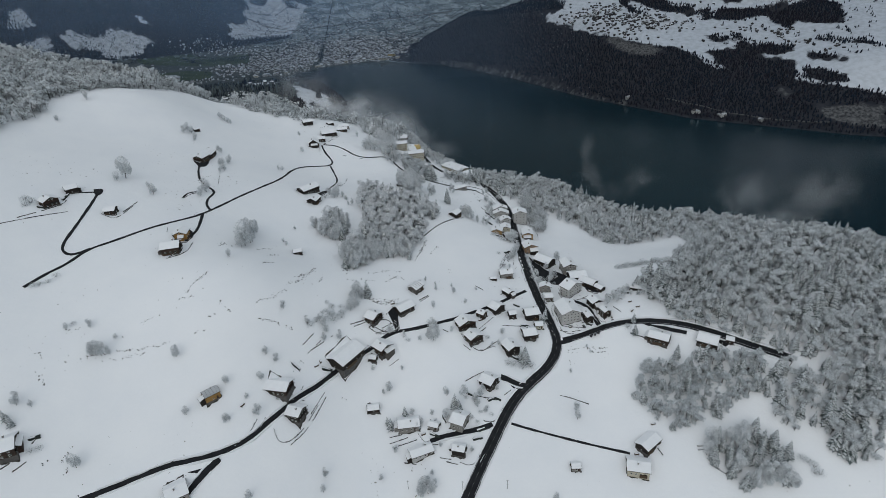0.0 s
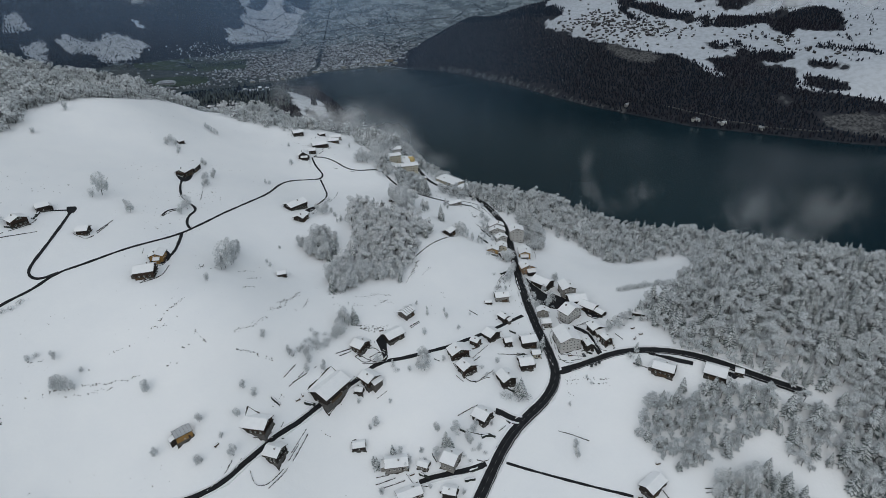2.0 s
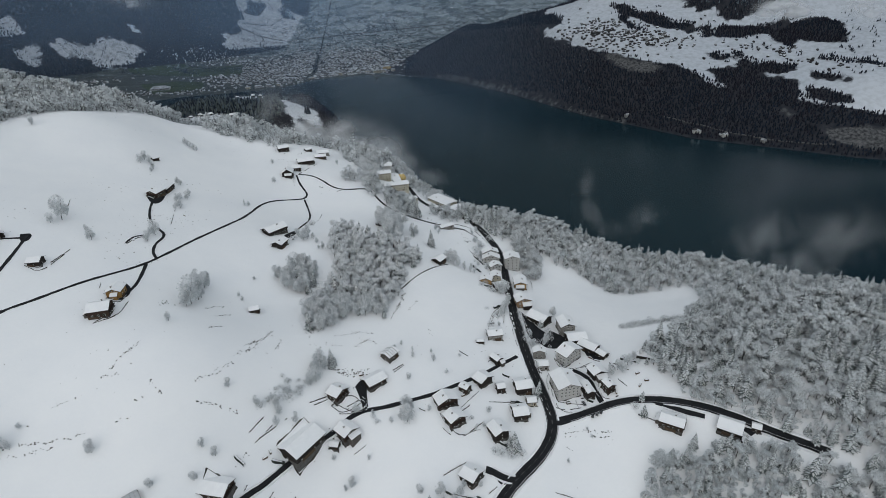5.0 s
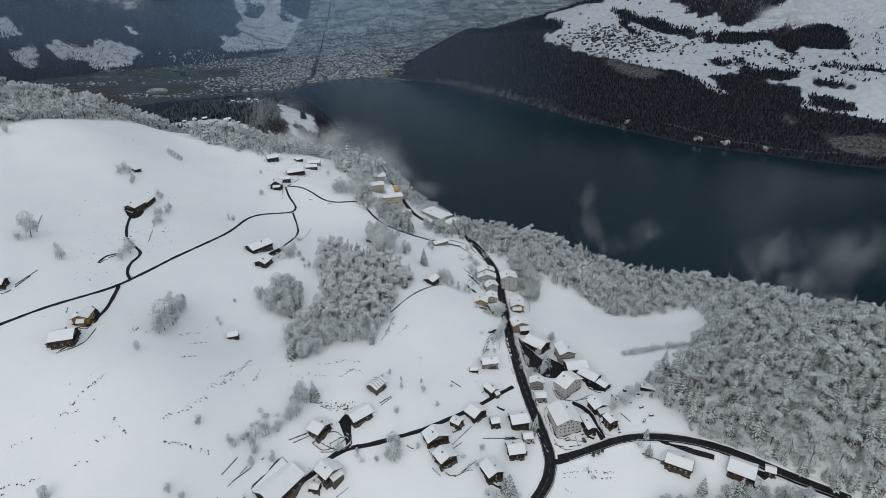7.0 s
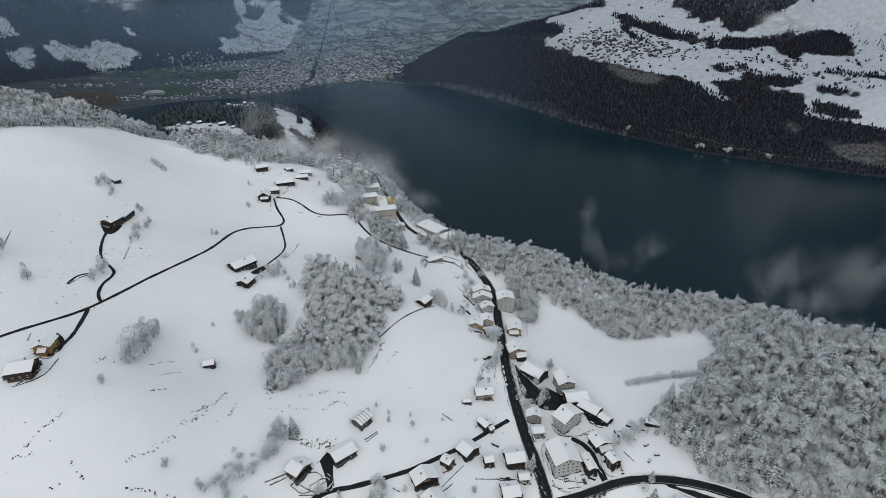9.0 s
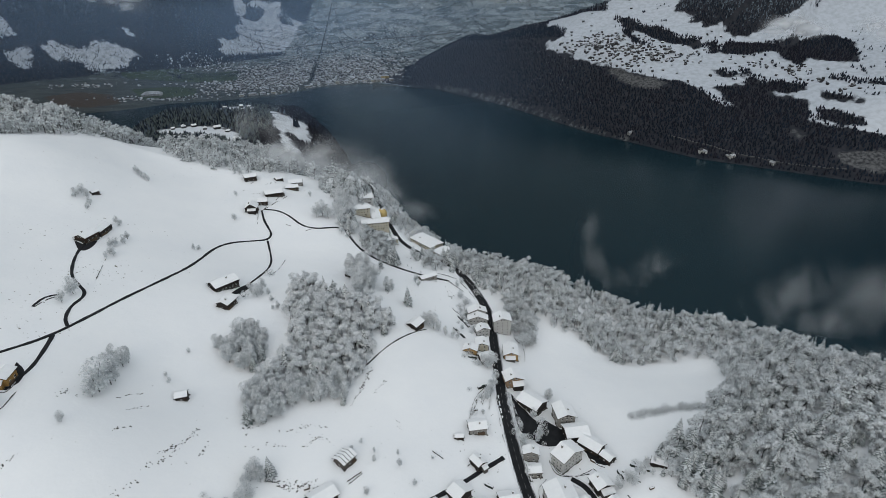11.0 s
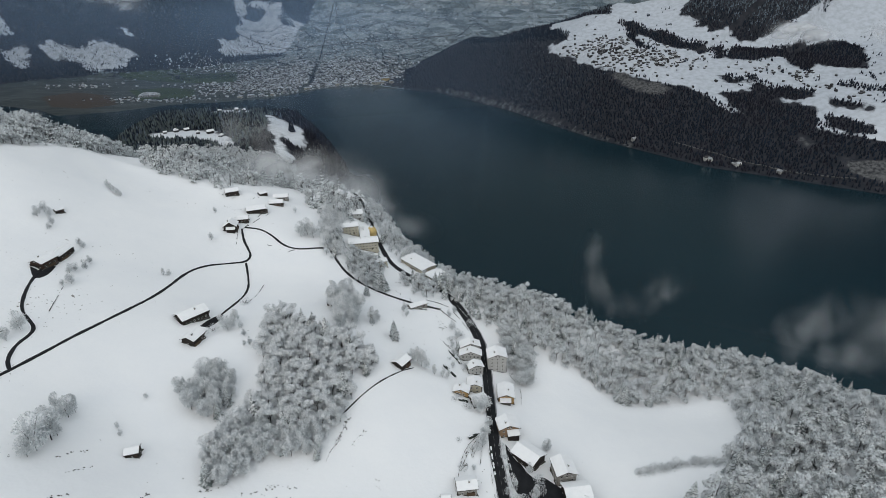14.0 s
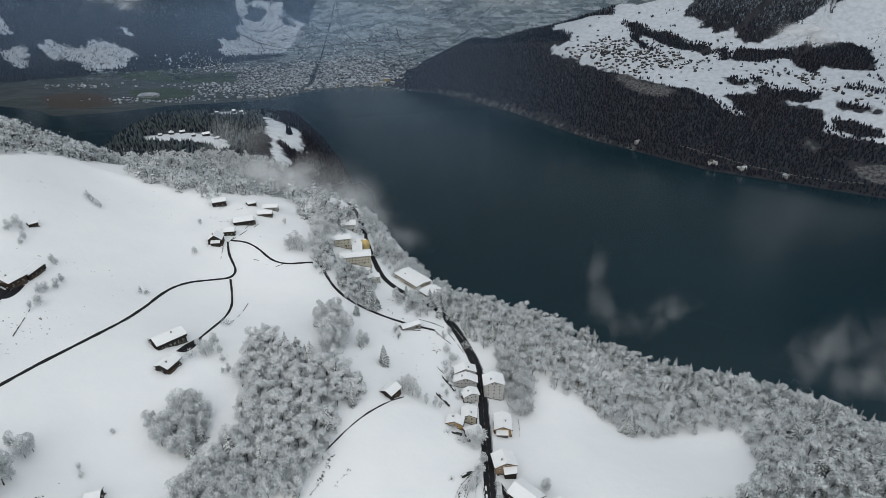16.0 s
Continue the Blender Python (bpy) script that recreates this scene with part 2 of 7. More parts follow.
WOOD_BROAD = [(1195, 2532), (1354, 2468), (1531, 2493), (1583, 2475), (1594, 2408), (1537, 2264), (1494, 2207), (1435, 2260), (1398, 2313), (1345, 2283), (1337, 2324), (1314, 2403), (1204, 2404), (1138, 2439), (1125, 2459)]
WOOD_UPPER = [(1048, 2787), (1096, 2824), (1157, 2921), (1654, 2696), (1561, 2629), (1479, 2593), (1398, 2563), (1282, 2542), (1225, 2554), (1201, 2609), (1119, 2617), (1123, 2655), (1057, 2689), (1120, 2702), (1089, 2728), (1058, 2769)]
WOOD_STRIP = [(1038, 2311), (1080, 2317), (1124, 2259), (1166, 2290), (1156, 2245), (1062, 2250)]
WOOD_BROW = [(1197, 2224), (1289, 2136), (1270, 2094), (1231, 2090), (1190, 2113), (1178, 2166)]
WOOD_LOW = [(1241, 1972), (1284, 1939), (1319, 1862), (1300, 1827), (1254, 1854), (1221, 1909)]
WOOD_BELT = [(1301, 2063), (1320, 2036), (1366, 1947), (1352, 1928), (1297, 1993), (1284, 2024)]
WOOD_HEDGE = [(1383, 2156), (1448, 2061), (1497, 2001), (1488, 1986), (1434, 2039), (1372, 2130)]
WOOD_KNOB = [(516, 3077), (595, 2891), (593, 2724), (545, 2736), (478, 2827)]
CLIFF = [(688, 2452), (734, 2432), (782, 2346), (851, 2309), (873, 2254), (810, 2263), (740, 2329)]
QUARRY = [(1173, 1755), (1258, 1727), (1339, 1687), (1299, 1617), (1220, 1655), (1173, 1694)]
ROCK_FACE = [(1116, 1893), (1135, 1894), (1150, 1844), (1127, 1843)]
ALP_LONG = [(-2128, 3541), (-2099, 3573), (-1975, 3605), (-1915, 3638), (-1902, 3672), (-1830, 3698), (-1776, 3702), (-1722, 3715), (-1683, 3711), (-1723, 3680), (-1723, 3619), (-1828, 3560), (-1902, 3524), (-1943, 3569), (-2063, 3519), (-2095, 3529)]
ALP_WEST = [(-2194, 3514), (-2156, 3505), (-2157, 3483), (-2164, 3470), (-2150, 3439), (-2187, 3412), (-2242, 3426), (-2280, 3436), (-2239, 3464)]
ALP_EDGE = [(-2300, 3570), (-2276, 3549), (-2251, 3547), (-2234, 3537), (-2285, 3501), (-2353, 3477), (-2365, 3536)]
ALP_SMALL = [(-1783, 3778), (-1735, 3790), (-1703, 3781), (-1754, 3768)]
SNOW_HILL = [(-1444, 4855), (-1329, 4782), (-1293, 4816), (-1085, 4793), (-1052, 4703), (-942, 4638), (-814, 4574), (-793, 4420), (-918, 4259), (-1130, 4085), (-1262, 3947), (-1320, 3981), (-1304, 4050), (-1339, 4065), (-1277, 4140), (-1254, 4250), (-1308, 4327), (-1295, 4482), (-1367, 4598)]
HILL_GROVE = [(-1329, 4782), (-1178, 4727), (-1238, 4616), (-1308, 4563)]
HILL_COPSE = [(-1109, 4680), (-1047, 4669), (-976, 4597), (-1038, 4609)]
ALP_LOW = [(-1876, 3531), (-1733, 3583), (-1662, 3433), (-1828, 3471)]
REEDS = [(-1858, 3031), (-1754, 3133), (-1541, 3042), (-1399, 2839), (-1497, 2765), (-1669, 2805)]
GREENS_WEST = [(-1788, 3621), (-1580, 3725), (-1357, 3665), (-1122, 3690), (-1021, 3366), (-1282, 3348), (-1683, 3502)]
GREENS_SHORE = [(-1512, 3178), (-1321, 3227), (-1167, 3161), (-1109, 2970), (-1317, 2906)]
HEAD_LAWN = [(-656, 1581), (-624, 1600), (-565, 1608), (-497, 1589), (-443, 1526), (-406, 1441), (-404, 1389), (-459, 1467), (-514, 1511), (-572, 1526), (-639, 1545)]
HEAD_TOP = [(-590, 1815), (-490, 1822), (-480, 1858), (-590, 1858)]
HEAD_MEADOW = [(-431, 1797), (-409, 1790), (-357, 1728), (-323, 1705), (-289, 1613), (-275, 1582), (-279, 1529), (-292, 1507), (-317, 1534), (-344, 1613), (-329, 1529), (-283, 1421), (-263, 1397), (-247, 1240), (-281, 1336), (-331, 1467), (-329, 1501), (-357, 1577), (-392, 1660), (-401, 1711)]


def depth_in(x, y, ring, reach=90.0):
    """How far inside an outline a place lies, in metres (outside: minus), no further than the reach."""
    p = np.array(ring, float)
    out = np.full(x.shape, -reach)
    near = (x > p[:, 0].min() - reach) & (x < p[:, 0].max() + reach) & (y > p[:, 1].min() - reach) & (y < p[:, 1].max() + reach)
    if not near.any():
        return out
    px, py = x[near], y[near]
    d, hit = np.full(px.shape, reach), np.zeros(px.shape, bool)
    for (ax, ay), (bx, by) in zip(p, np.roll(p, -1, 0)):
        dx, dy = bx - ax, by - ay
        t = np.clip(((px - ax) * dx + (py - ay) * dy) / max(1.0, dx * dx + dy * dy), 0, 1)
        d = np.minimum(d, np.hypot(px - ax - t * dx, py - ay - t * dy))
        hit ^= ((ay > py) != (by > py)) & (px < dx * (py - ay) / (dy or 1e-9) + ax)
    out[near] = np.where(hit, d, -d)
    return out


def deepest(x, y, rings):
    return np.maximum.reduce([depth_in(x, y, r) for r in rings])


def land_cover(x, y):
    """Metres into woodland (minus: into open ground); bareness of snow; rock; reeds; green fields."""
    z = height(x, y)
    d, s = bank(x, y)
    w = west(x, y)
    east_wood = np.maximum(-depth_in(x, y, TERRACE), deepest(x, y, [WOOD_LONG, WOOD_SMALL, WOOD_BROAD, WOOD_UPPER, WOOD_STRIP, WOOD_BROW, WOOD_LOW, WOOD_BELT, WOOD_HEDGE, WOOD_KNOB]))
    alps = deepest(x, y, [ALP_LONG, ALP_WEST, ALP_EDGE, ALP_SMALL, SNOW_HILL, ALP_LOW])
    west_wood = np.maximum(np.minimum(-alps, 3 * (w - 20)), deepest(x, y, [HILL_GROVE, HILL_COPSE]))
    head_wood = -deepest(x, y, [HEAD_LAWN, HEAD_MEADOW, HEAD_TOP])
    eastern = (d > -60) & (x > -250) & (east(x, y) > plain(x, y) + 1)
    wood = np.where(eastern, east_wood, np.where((w > 4) & (y > 2300), west_wood, np.where((y > 1050) & (y < 2300), head_wood, -90.0)))
    flat = (y > 2400) & ~eastern & (w < 30)
    bare = np.where(flat, lerp(y, [3300, 3800, 4300, 4900], [1.0, 0.9, 0.76, 0.7]), np.where((y > 2400) & (x < -600) & ~eastern, 0.36, 0.0))
    # bare rock along the water's edge below the opposite bank
    waterside = np.where(eastern & (s > 0.8) & (s < 3.4), 7 - np.abs(d - 9), -90.0)
    rock = np.maximum(deepest(x, y, [CLIFF, QUARRY, ROCK_FACE]), waterside)
    return wood, bare, rock, depth_in(x, y, REEDS), deepest(x, y, [GREENS_WEST, GREENS_SHORE])


def wooded(x, y):
    """Where far trees stand: the outlines, frayed."""
    cover = land_cover(x, y)
    n = waves(x, y, 70, 4.0) + 0.8 * waves(x, y, 28, 7.0) + 0.7 * waves(x, y, 11, 3.0)
    return (cover[0] + 13 * n > 0) & (cover[2] + 10 * n < 0)


def spread(a, b, step):
    return list(np.arange(a, b, step))


XS = np.array(spread(-5200, -3600, 200) + spread(-3600, -1300, 26) + spread(-1300, -440, 16) + spread(-440, 460, 4.6) + spread(460, 1400, 14) + spread(1400, 3200, 24) + spread(3200, 5000, 200))
YS = np.array(spread(-1500, 100, 100) + spread(100, 172, 12) + spread(172, 860, 4.6) + spread(860, 2100, 13) + spread(2100, 5000, 24) + spread(5000, 6600, 200))


def build_ground():
    gx, gy = np.meshgrid(XS, YS)
    gz = height(gx, gy)
    v = np.stack([gx, gy, gz], -1).reshape(-1, 3)
    nx, ny = len(XS), len(YS)
    i = (np.arange(ny - 1)[:, None] * nx + np.arange(nx - 1)[None]).ravel()
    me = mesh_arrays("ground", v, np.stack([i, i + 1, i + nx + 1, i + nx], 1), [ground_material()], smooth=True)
    wood, bare, rock, reeds, green = land_cover(gx.ravel(), gy.ravel())
    # the "thin" value grows with distance and brings in the painted dimming of far snow
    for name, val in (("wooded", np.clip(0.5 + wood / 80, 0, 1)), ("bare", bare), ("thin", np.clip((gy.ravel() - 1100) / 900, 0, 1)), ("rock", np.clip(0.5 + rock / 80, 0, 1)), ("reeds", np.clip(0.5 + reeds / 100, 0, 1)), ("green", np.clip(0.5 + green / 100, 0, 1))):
        me.attributes.new(name, "FLOAT", "POINT").data.foreach_set("value", np.ascontiguousarray(val, np.float32))
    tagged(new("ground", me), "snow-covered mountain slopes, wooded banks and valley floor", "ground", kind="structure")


def ground_material():
    m = bpy.data.materials.new("snowy_land")
    m.use_nodes = True
    nt = m.node_tree
    b = nt.nodes["Principled BSDF"]
    b.inputs["Roughness"].default_value = 0.8
    b.inputs["Specular IOR Level"].default_value = 0.2
    geo = nt.nodes.new("ShaderNodeNewGeometry")

    def noise_node(scale, detail=6.0):
        n = nt.nodes.new("ShaderNodeTexNoise")
        n.inputs["Scale"].default_value, n.inputs["Detail"].default_value = scale, detail
        link(nt, geo.outputs["Position"], n.inputs["Vector"])
        return n.outputs[0]

    def ramp(src, a, b2):
        r = nt.nodes.new("ShaderNodeMapRange")
        r.inputs[1].default_value, r.inputs[2].default_value = a, b2
        link(nt, src, r.inputs[0])
        return r.outputs[0]

    def mix(fac, a, c):
        n = nt.nodes.new("ShaderNodeMixRGB")
        link(nt, fac, n.inputs[0])
        for k, s in ((1, a), (2, c)):
            if isinstance(s, tuple):
                n.inputs[k].default_value = (*s, 1)
            else:
                link(nt, s, n.inputs[k])
        return n.outputs[0]

    def attribute(name):
        a = nt.nodes.new("ShaderNodeAttribute")
        a.attribute_name = name
        return a.outputs["Fac"]

    def plus(a, bb, k):
        n = nt.nodes.new("ShaderNodeMath")
        n.operation, n.inputs[1].default_value = "MULTIPLY_ADD", k
        link(nt, bb, n.inputs[0])
        link(nt, a, n.inputs[2])
        return n.outputs[0]

    drift, grain = noise_node(0.035), noise_node(0.7)
    snow = mix(ramp(plus(drift, grain, 0.35), 0.45, 0.85), (0.845, 0.86, 0.88), (0.885, 0.895, 0.905))
    # far snow: weaker light and blue haze painted into its colour
    dimmed_far_snow = mix(ramp(plus(noise_node(0.06, 8.0), grain, 0.2), 0.5, 0.78), (0.49, 0.53, 0.585), (0.385, 0.42, 0.465))
    snow = mix(attribute("thin"), snow, dimmed_far_snow)
    # grass and earth showing through in small flecks
    fleck = ramp(plus(noise_node(0.42, 8.0), noise_node(0.012), 0.35), 0.91, 0.95)
    snow = mix(fleck, snow, (0.22, 0.21, 0.19))
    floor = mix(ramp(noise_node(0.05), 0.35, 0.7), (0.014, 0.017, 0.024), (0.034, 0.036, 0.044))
    cells = nt.nodes.new("ShaderNodeTexVoronoi")
    cells.inputs["Scale"].default_value = 0.034
    stretch = nt.nodes.new("ShaderNodeMapping")
    stretch.inputs["Scale"].default_value, stretch.inputs["Rotation"].default_value = (0.32, 1, 1), (0, 0, 0.15)
    link(nt, geo.outputs["Position"], stretch.inputs[0])
    link(nt, stretch.outputs[0], cells.inputs["Vector"])
    split = nt.nodes.new("ShaderNodeSeparateColor")
    link(nt, cells.outputs["Color"], split.inputs[0])
    field = mix(split.outputs[0], (0.030, 0.038, 0.038), (0.075, 0.085, 0.08))
    field = mix(ramp(noise_node(0.02), 0.45, 0.75), field, (0.05, 0.058, 0.058))
    frosty = mix(split.outputs[1], (0.08, 0.106, 0.116), (0.30, 0.34, 0.36))
    frosty = mix(ramp(noise_node(0.03), 0.5, 0.7), frosty, (0.09, 0.105, 0.108))
    ragged = noise_node(0.03, 8.0)
    field = mix(ramp(plus(attribute("green"), ragged, 0.25), 0.58, 0.66), field, mix(split.outputs[0], (0.022, 0.036, 0.018), (0.045, 0.065, 0.030)))
    field = mix(ramp(plus(attribute("reeds"), ragged, 0.4), 0.6, 0.75), field, mix(noise_node(0.04), (0.035, 0.030, 0.024), (0.085, 0.058, 0.040)))
    field = mix(ramp(plus(attribute("bare"), ragged, 0.45), 1.0, 1.16), frosty, field)
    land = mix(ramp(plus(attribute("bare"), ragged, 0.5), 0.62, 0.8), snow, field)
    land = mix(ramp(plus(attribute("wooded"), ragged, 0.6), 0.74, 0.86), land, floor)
    streak = nt.nodes.new("ShaderNodeTexNoise")
    tall = nt.nodes.new("ShaderNodeMapping")
    tall.inputs["Scale"].default_value = (0.12, 0.12, 0.02)
    link(nt, geo.outputs["Position"], tall.inputs[0])
    link(nt, tall.outputs[0], streak.inputs["Vector"])
    streak.inputs["Scale"].default_value, streak.inputs["Detail"].default_value = 1.0, 8.0
    land = mix(ramp(plus(attribute("rock"), ragged, 0.7), 0.82, 0.94), land, mix(ramp(streak.outputs[0], 0.35, 0.65), (0.026, 0.028, 0.032), (0.12, 0.122, 0.125)))
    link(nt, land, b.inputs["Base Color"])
    bp = nt.nodes.new("ShaderNodeBump")
    bp.inputs["Strength"].default_value, bp.inputs["Distance"].default_value = 0.5, 0.5
    link(nt, plus(noise_node(0.16), grain, 0.3), bp.inputs["Height"])
    link(nt, bp.outputs[0], b.inputs["Normal"])
    return m


build_ground()

# ---- lake ----
def lake_material():
    m = bpy.data.materials.new("lake_water")
    m.use_nodes = True
    nt = m.node_tree
    b = nt.nodes["Principled BSDF"]
    b.inputs["Roughness"].default_value, b.inputs["IOR"].default_value = 0.22, 1.33
    geo = nt.nodes.new("ShaderNodeNewGeometry")
    big, fine = nt.nodes.new("ShaderNodeTexNoise"), nt.nodes.new("ShaderNodeTexNoise")
    big.inputs["Scale"].default_value, fine.inputs["Scale"].default_value = 0.0025, 0.5
    ramp = nt.nodes.new("ShaderNodeValToRGB")
    ramp.color_ramp.elements[0].position, ramp.color_ramp.elements[1].position = 0.35, 0.7
    ramp.color_ramp.elements[0].color, ramp.color_ramp.elements[1].color = (0.005, 0.0195, 0.028, 1), (0.0068, 0.025, 0.0345, 1)
    bp = nt.nodes.new("ShaderNodeBump")
    bp.inputs["Strength"].default_value, bp.inputs["Distance"].default_value = 0.3, 0.05
    for n in (big, fine):
        link(nt, geo.outputs["Position"], n.inputs["Vector"])
    link(nt, big.outputs[0], ramp.inputs[0])
    link(nt, ramp.outputs[0], b.inputs["Base Color"])
    link(nt, fine.outputs[0], bp.inputs["Height"])
    link(nt, bp.outputs[0], b.inputs["Normal"])
    return m


gx, gy = np.meshgrid(np.linspace(-3500, 3100, 12), np.linspace(-1400, 3500, 12))
i = (np.arange(11)[:, None] * 12 + np.arange(11)[None]).ravel()
lake = new("lake", mesh_arrays("lake", np.stack([gx, gy, 0 * gx], -1).reshape(-1, 3), np.stack([i, i + 1, i + 13, i + 12], 1), [lake_material()]))
tagged(lake, "still dark blue-grey lake between steep wooded banks", "lake", kind="structure")


# ---- roads ----
def smooth_line(pts, step=3.0):
    p = np.array(pts, float)
    for _ in range(2):
        q = [p[0]]
        for a, b in zip(p[:-1], p[1:]):
            q += [0.75 * a + 0.25 * b, 0.25 * a + 0.75 * b]
        p = np.array(q + [p[-1]])
    d = np.r_[0, np.cumsum(np.hypot(*np.diff(p, axis=0).T))]
    t = np.linspace(0, d[-1], max(3, int(d[-1] / step)))
    return np.stack([np.interp(t, d, p[:, 0]), np.interp(t, d, p[:, 1])], 1)


def band(line, off, width, lift, thick, wobble=0.0):
    """A strip along a line, laid on the ground: across it five points, with skirts down its sides."""
    t = np.gradient(line, axis=0)
    t /= np.hypot(t[:, 0], t[:, 1])[:, None]
    n = np.stack([-t[:, 1], t[:, 0]], 1)
    k = np.arange(len(line))
    rows, v = [-0.5, -0.25, 0.0, 0.25, 0.5], []
    edge = wobble * (np.sin(k * 1.7 + off) + np.sin(k * 0.61 + 2 * off))
    cols = [line + n * (off + r * width + (edge * np.sign(r) if abs(r) == 0.5 else 0 * edge))[:, None] for r in rows]
    zs = [height(c[:, 0], c[:, 1]) for c in cols]
    mid = np.maximum.reduce(zs) * 0.5 + zs[2] * 0.5
    tops = [np.column_stack([c, 0.35 * z + 0.65 * mid + lift]) for c, z in zip(cols, zs)]
    skirts = [np.column_stack([cols[0], tops[0][:, 2] - thick]), np.column_stack([cols[-1], tops[-1][:, 2] - thick])]
    stack = [skirts[0], *tops, skirts[1]]
    v = np.stack(stack, 1).reshape(-1, 3)
    m = len(stack)
    f = [(r * m + c, (r + 1) * m + c, (r + 1) * m + c + 1, r * m + c + 1) for r in range(len(line) - 1) for c in range(m - 1)]
    return v, f


ROAD_LABELS = {"main_road": "wet black asphalt village road with a dashed centre line", "branch_road": "cleared dark asphalt side road along the wood",
               "farm_lane": "narrow cleared asphalt lane past the farms", "farm_drive": "cleared dark farmyard drive", "hill_lane": "thin cleared lane winding over the snow slope",
               "upper_lane": "thin dark lane along the upper meadow", "hotel_road": "grey road past the large buildings", "house_drive": "short cleared house drive",
               "field_path": "narrow trodden path across the snow", "side_drive": "cleared drive down to the houses", "village_street": "dark cleared street between the village houses", "yard": "cleared dark asphalt yard among houses"}


def road(name, width, pts):
    width *= {"hill_lane": 0.56, "farm_lane": 0.6, "upper_lane": 0.7}.get(name, 1.0)
    line = smooth_line(pts)
    main = name in ("main_road", "branch_road")
    ob = part(name, *band(line, 0, width, 0.28, 1.6, 0.12 if main else 0.1), ASPHALT)
    tagged(ob, ROAD_LABELS[name], "road", kind="structure")
    if width > 2.5:
        for side in (-1, 1):
            part("snow_bank", *band(line[min(3, len(line) // 4):], side * (width / 2 + 0.45), 1.0, 0.5, 1.6, 0.22), SNOW, ob)
    if main:
        co = np.array([v.co[:] for v in ob.data.vertices]).reshape(-1, 7, 3)
        for a, b, u0, u1 in ((1, 2, 0.12, 0.3), (5, 4, 0.12, 0.3)):
            strip(ob, "slush_edge", co[3:, a] + (co[3:, b] - co[3:, a]) * u0, co[3:, a] + (co[3:, b] - co[3:, a]) * u1, SLUSH)
        if name == "main_road":
            for k in range(2, len(co) - 3, 2):
                strip(ob, "lane_mark", co[k:k + 2, 3] + (co[k:k + 2, 2] - co[k:k + 2, 3]) * 0.045, co[k:k + 2, 3] + (co[k:k + 2, 4] - co[k:k + 2, 3]) * 0.045, PAINT)


def strip(ob, name, left, right, mat):
    """A thin painted or slushy stripe lying on a road."""
    v = np.concatenate([left, right]) + (0, 0, 0.03)
    n = len(left)
    part(name, v, [(k, n + k, n + k + 1, k + 1) for k in range(n - 1)], mat, ob)


def yard(pts):
    """A cleared surface with a given outline."""
    c = np.mean(np.array(pts, float), 0)
    ring = smooth_line(list(pts) + [pts[0]], 2.5)[:-1]
    v, f = [], []
    n = len(ring)
    for s in (1.0, 0.66, 0.33):
        q = c + (ring - c) * s
        v += list(np.column_stack([q, height(q[:, 0], q[:, 1]) + 0.33]))
    v.append((*c, ground_z(*c) + 0.33))
    for r in range(2):
        f += [(r * n + k, r * n + (k + 1) % n, (r + 1) * n + (k + 1) % n, (r + 1) * n + k) for k in range(n)]
    f += [(2 * n + k, 2 * n + (k + 1) % n, 3 * n) for k in range(n)]
    base = np.array(v[:n]) - (0, 0, 1.2)
    f += [(k, len(v) + k, len(v) + (k + 1) % n, (k + 1) % n) for k in range(n)]
    tagged(part("yard", v + list(base), f, ASPHALT), ROAD_LABELS["yard"], "yard", kind="structure")


road("main_road", 7.5, [(4.2, 239.7), (16.5, 260.2), (29.8, 282.1), (41.7, 302.1), (56.0, 318.6), (72.9, 333.6), (82.1, 346.9), (84.2, 360.6), (79.3, 383.3), (74.5, 409.9), (71.5, 455.0), (71.3, 444.7), (71.9, 502.5), (72.6, 539.6), (70.1, 562.7), (61.6, 584.5), (49.4, 614.4)])
road("branch_road", 5.5, [(85.4, 355.3), (108.0, 359.8), (130.2, 363.2), (150.2, 359.0), (172.5, 350.5), (192.8, 338.4), (215.3, 323.8), (238.3, 312.7)])
road("farm_lane", 4.4, [(-209.3, 222.8), (-170.3, 243.0), (-153.1, 247.4), (-138.8, 252.5), (-125.0, 261.6), (-115.8, 273.2), (-108.4, 282.1), (-102.1, 290.8), (-95.4, 298.4), (-90.3, 303.8), (-82.5, 314.0), (-72.5, 325.4), (-61.8, 334.5), (-53.6, 341.2)])
road("farm_lane", 4.0, [(-53.6, 341.2), (-46.1, 349.3), (-36.0, 353.8), (-26.8, 355.2), (-13.5, 358.8), (1.7, 363.8), (10.3, 367.8), (20.9, 374.5), (32.7, 382.2), (43.4, 390.1), (53.6, 398.6), (67.4, 409.0)])
road("hill_lane", 3.4, [(-282.8, 337.1), (-275.5, 351.4), (-266.7, 363.2), (-260.3, 380.1), (-246.2, 393.4), (-229.9, 412.3), (-212.4, 431.8), (-201.5, 449.0), (-191.6, 476.0), (-184.9, 493.4), (-177.0, 511.9), (-166.5, 542.0), (-161.8, 569.2), (-160.7, 601.3), (-152.9, 622.3), (-136.2, 635.0), (-125.5, 640.5), (-123.6, 650.0), (-128.7, 659.5), (-136.0, 671.5), (-142.0, 689.0)])
road("hill_lane", 2.8, [(-125.2, 639.0), (-117.5, 618.0), (-111.6, 598.5), (-111.0, 577.0), (-115.6, 546.0)])
road("hill_lane", 3.6, [(-258.9, 381.0), (-264.4, 374.3), (-270.4, 371.6), (-275.8, 375.5), (-277.6, 383.3), (-278.1, 400.3), (-280.0, 425.7), (-284.7, 458.3)])
road("hill_lane", 2.6, [(-284.3, 454.6), (-292.2, 450.2), (-300.1, 446.7)])
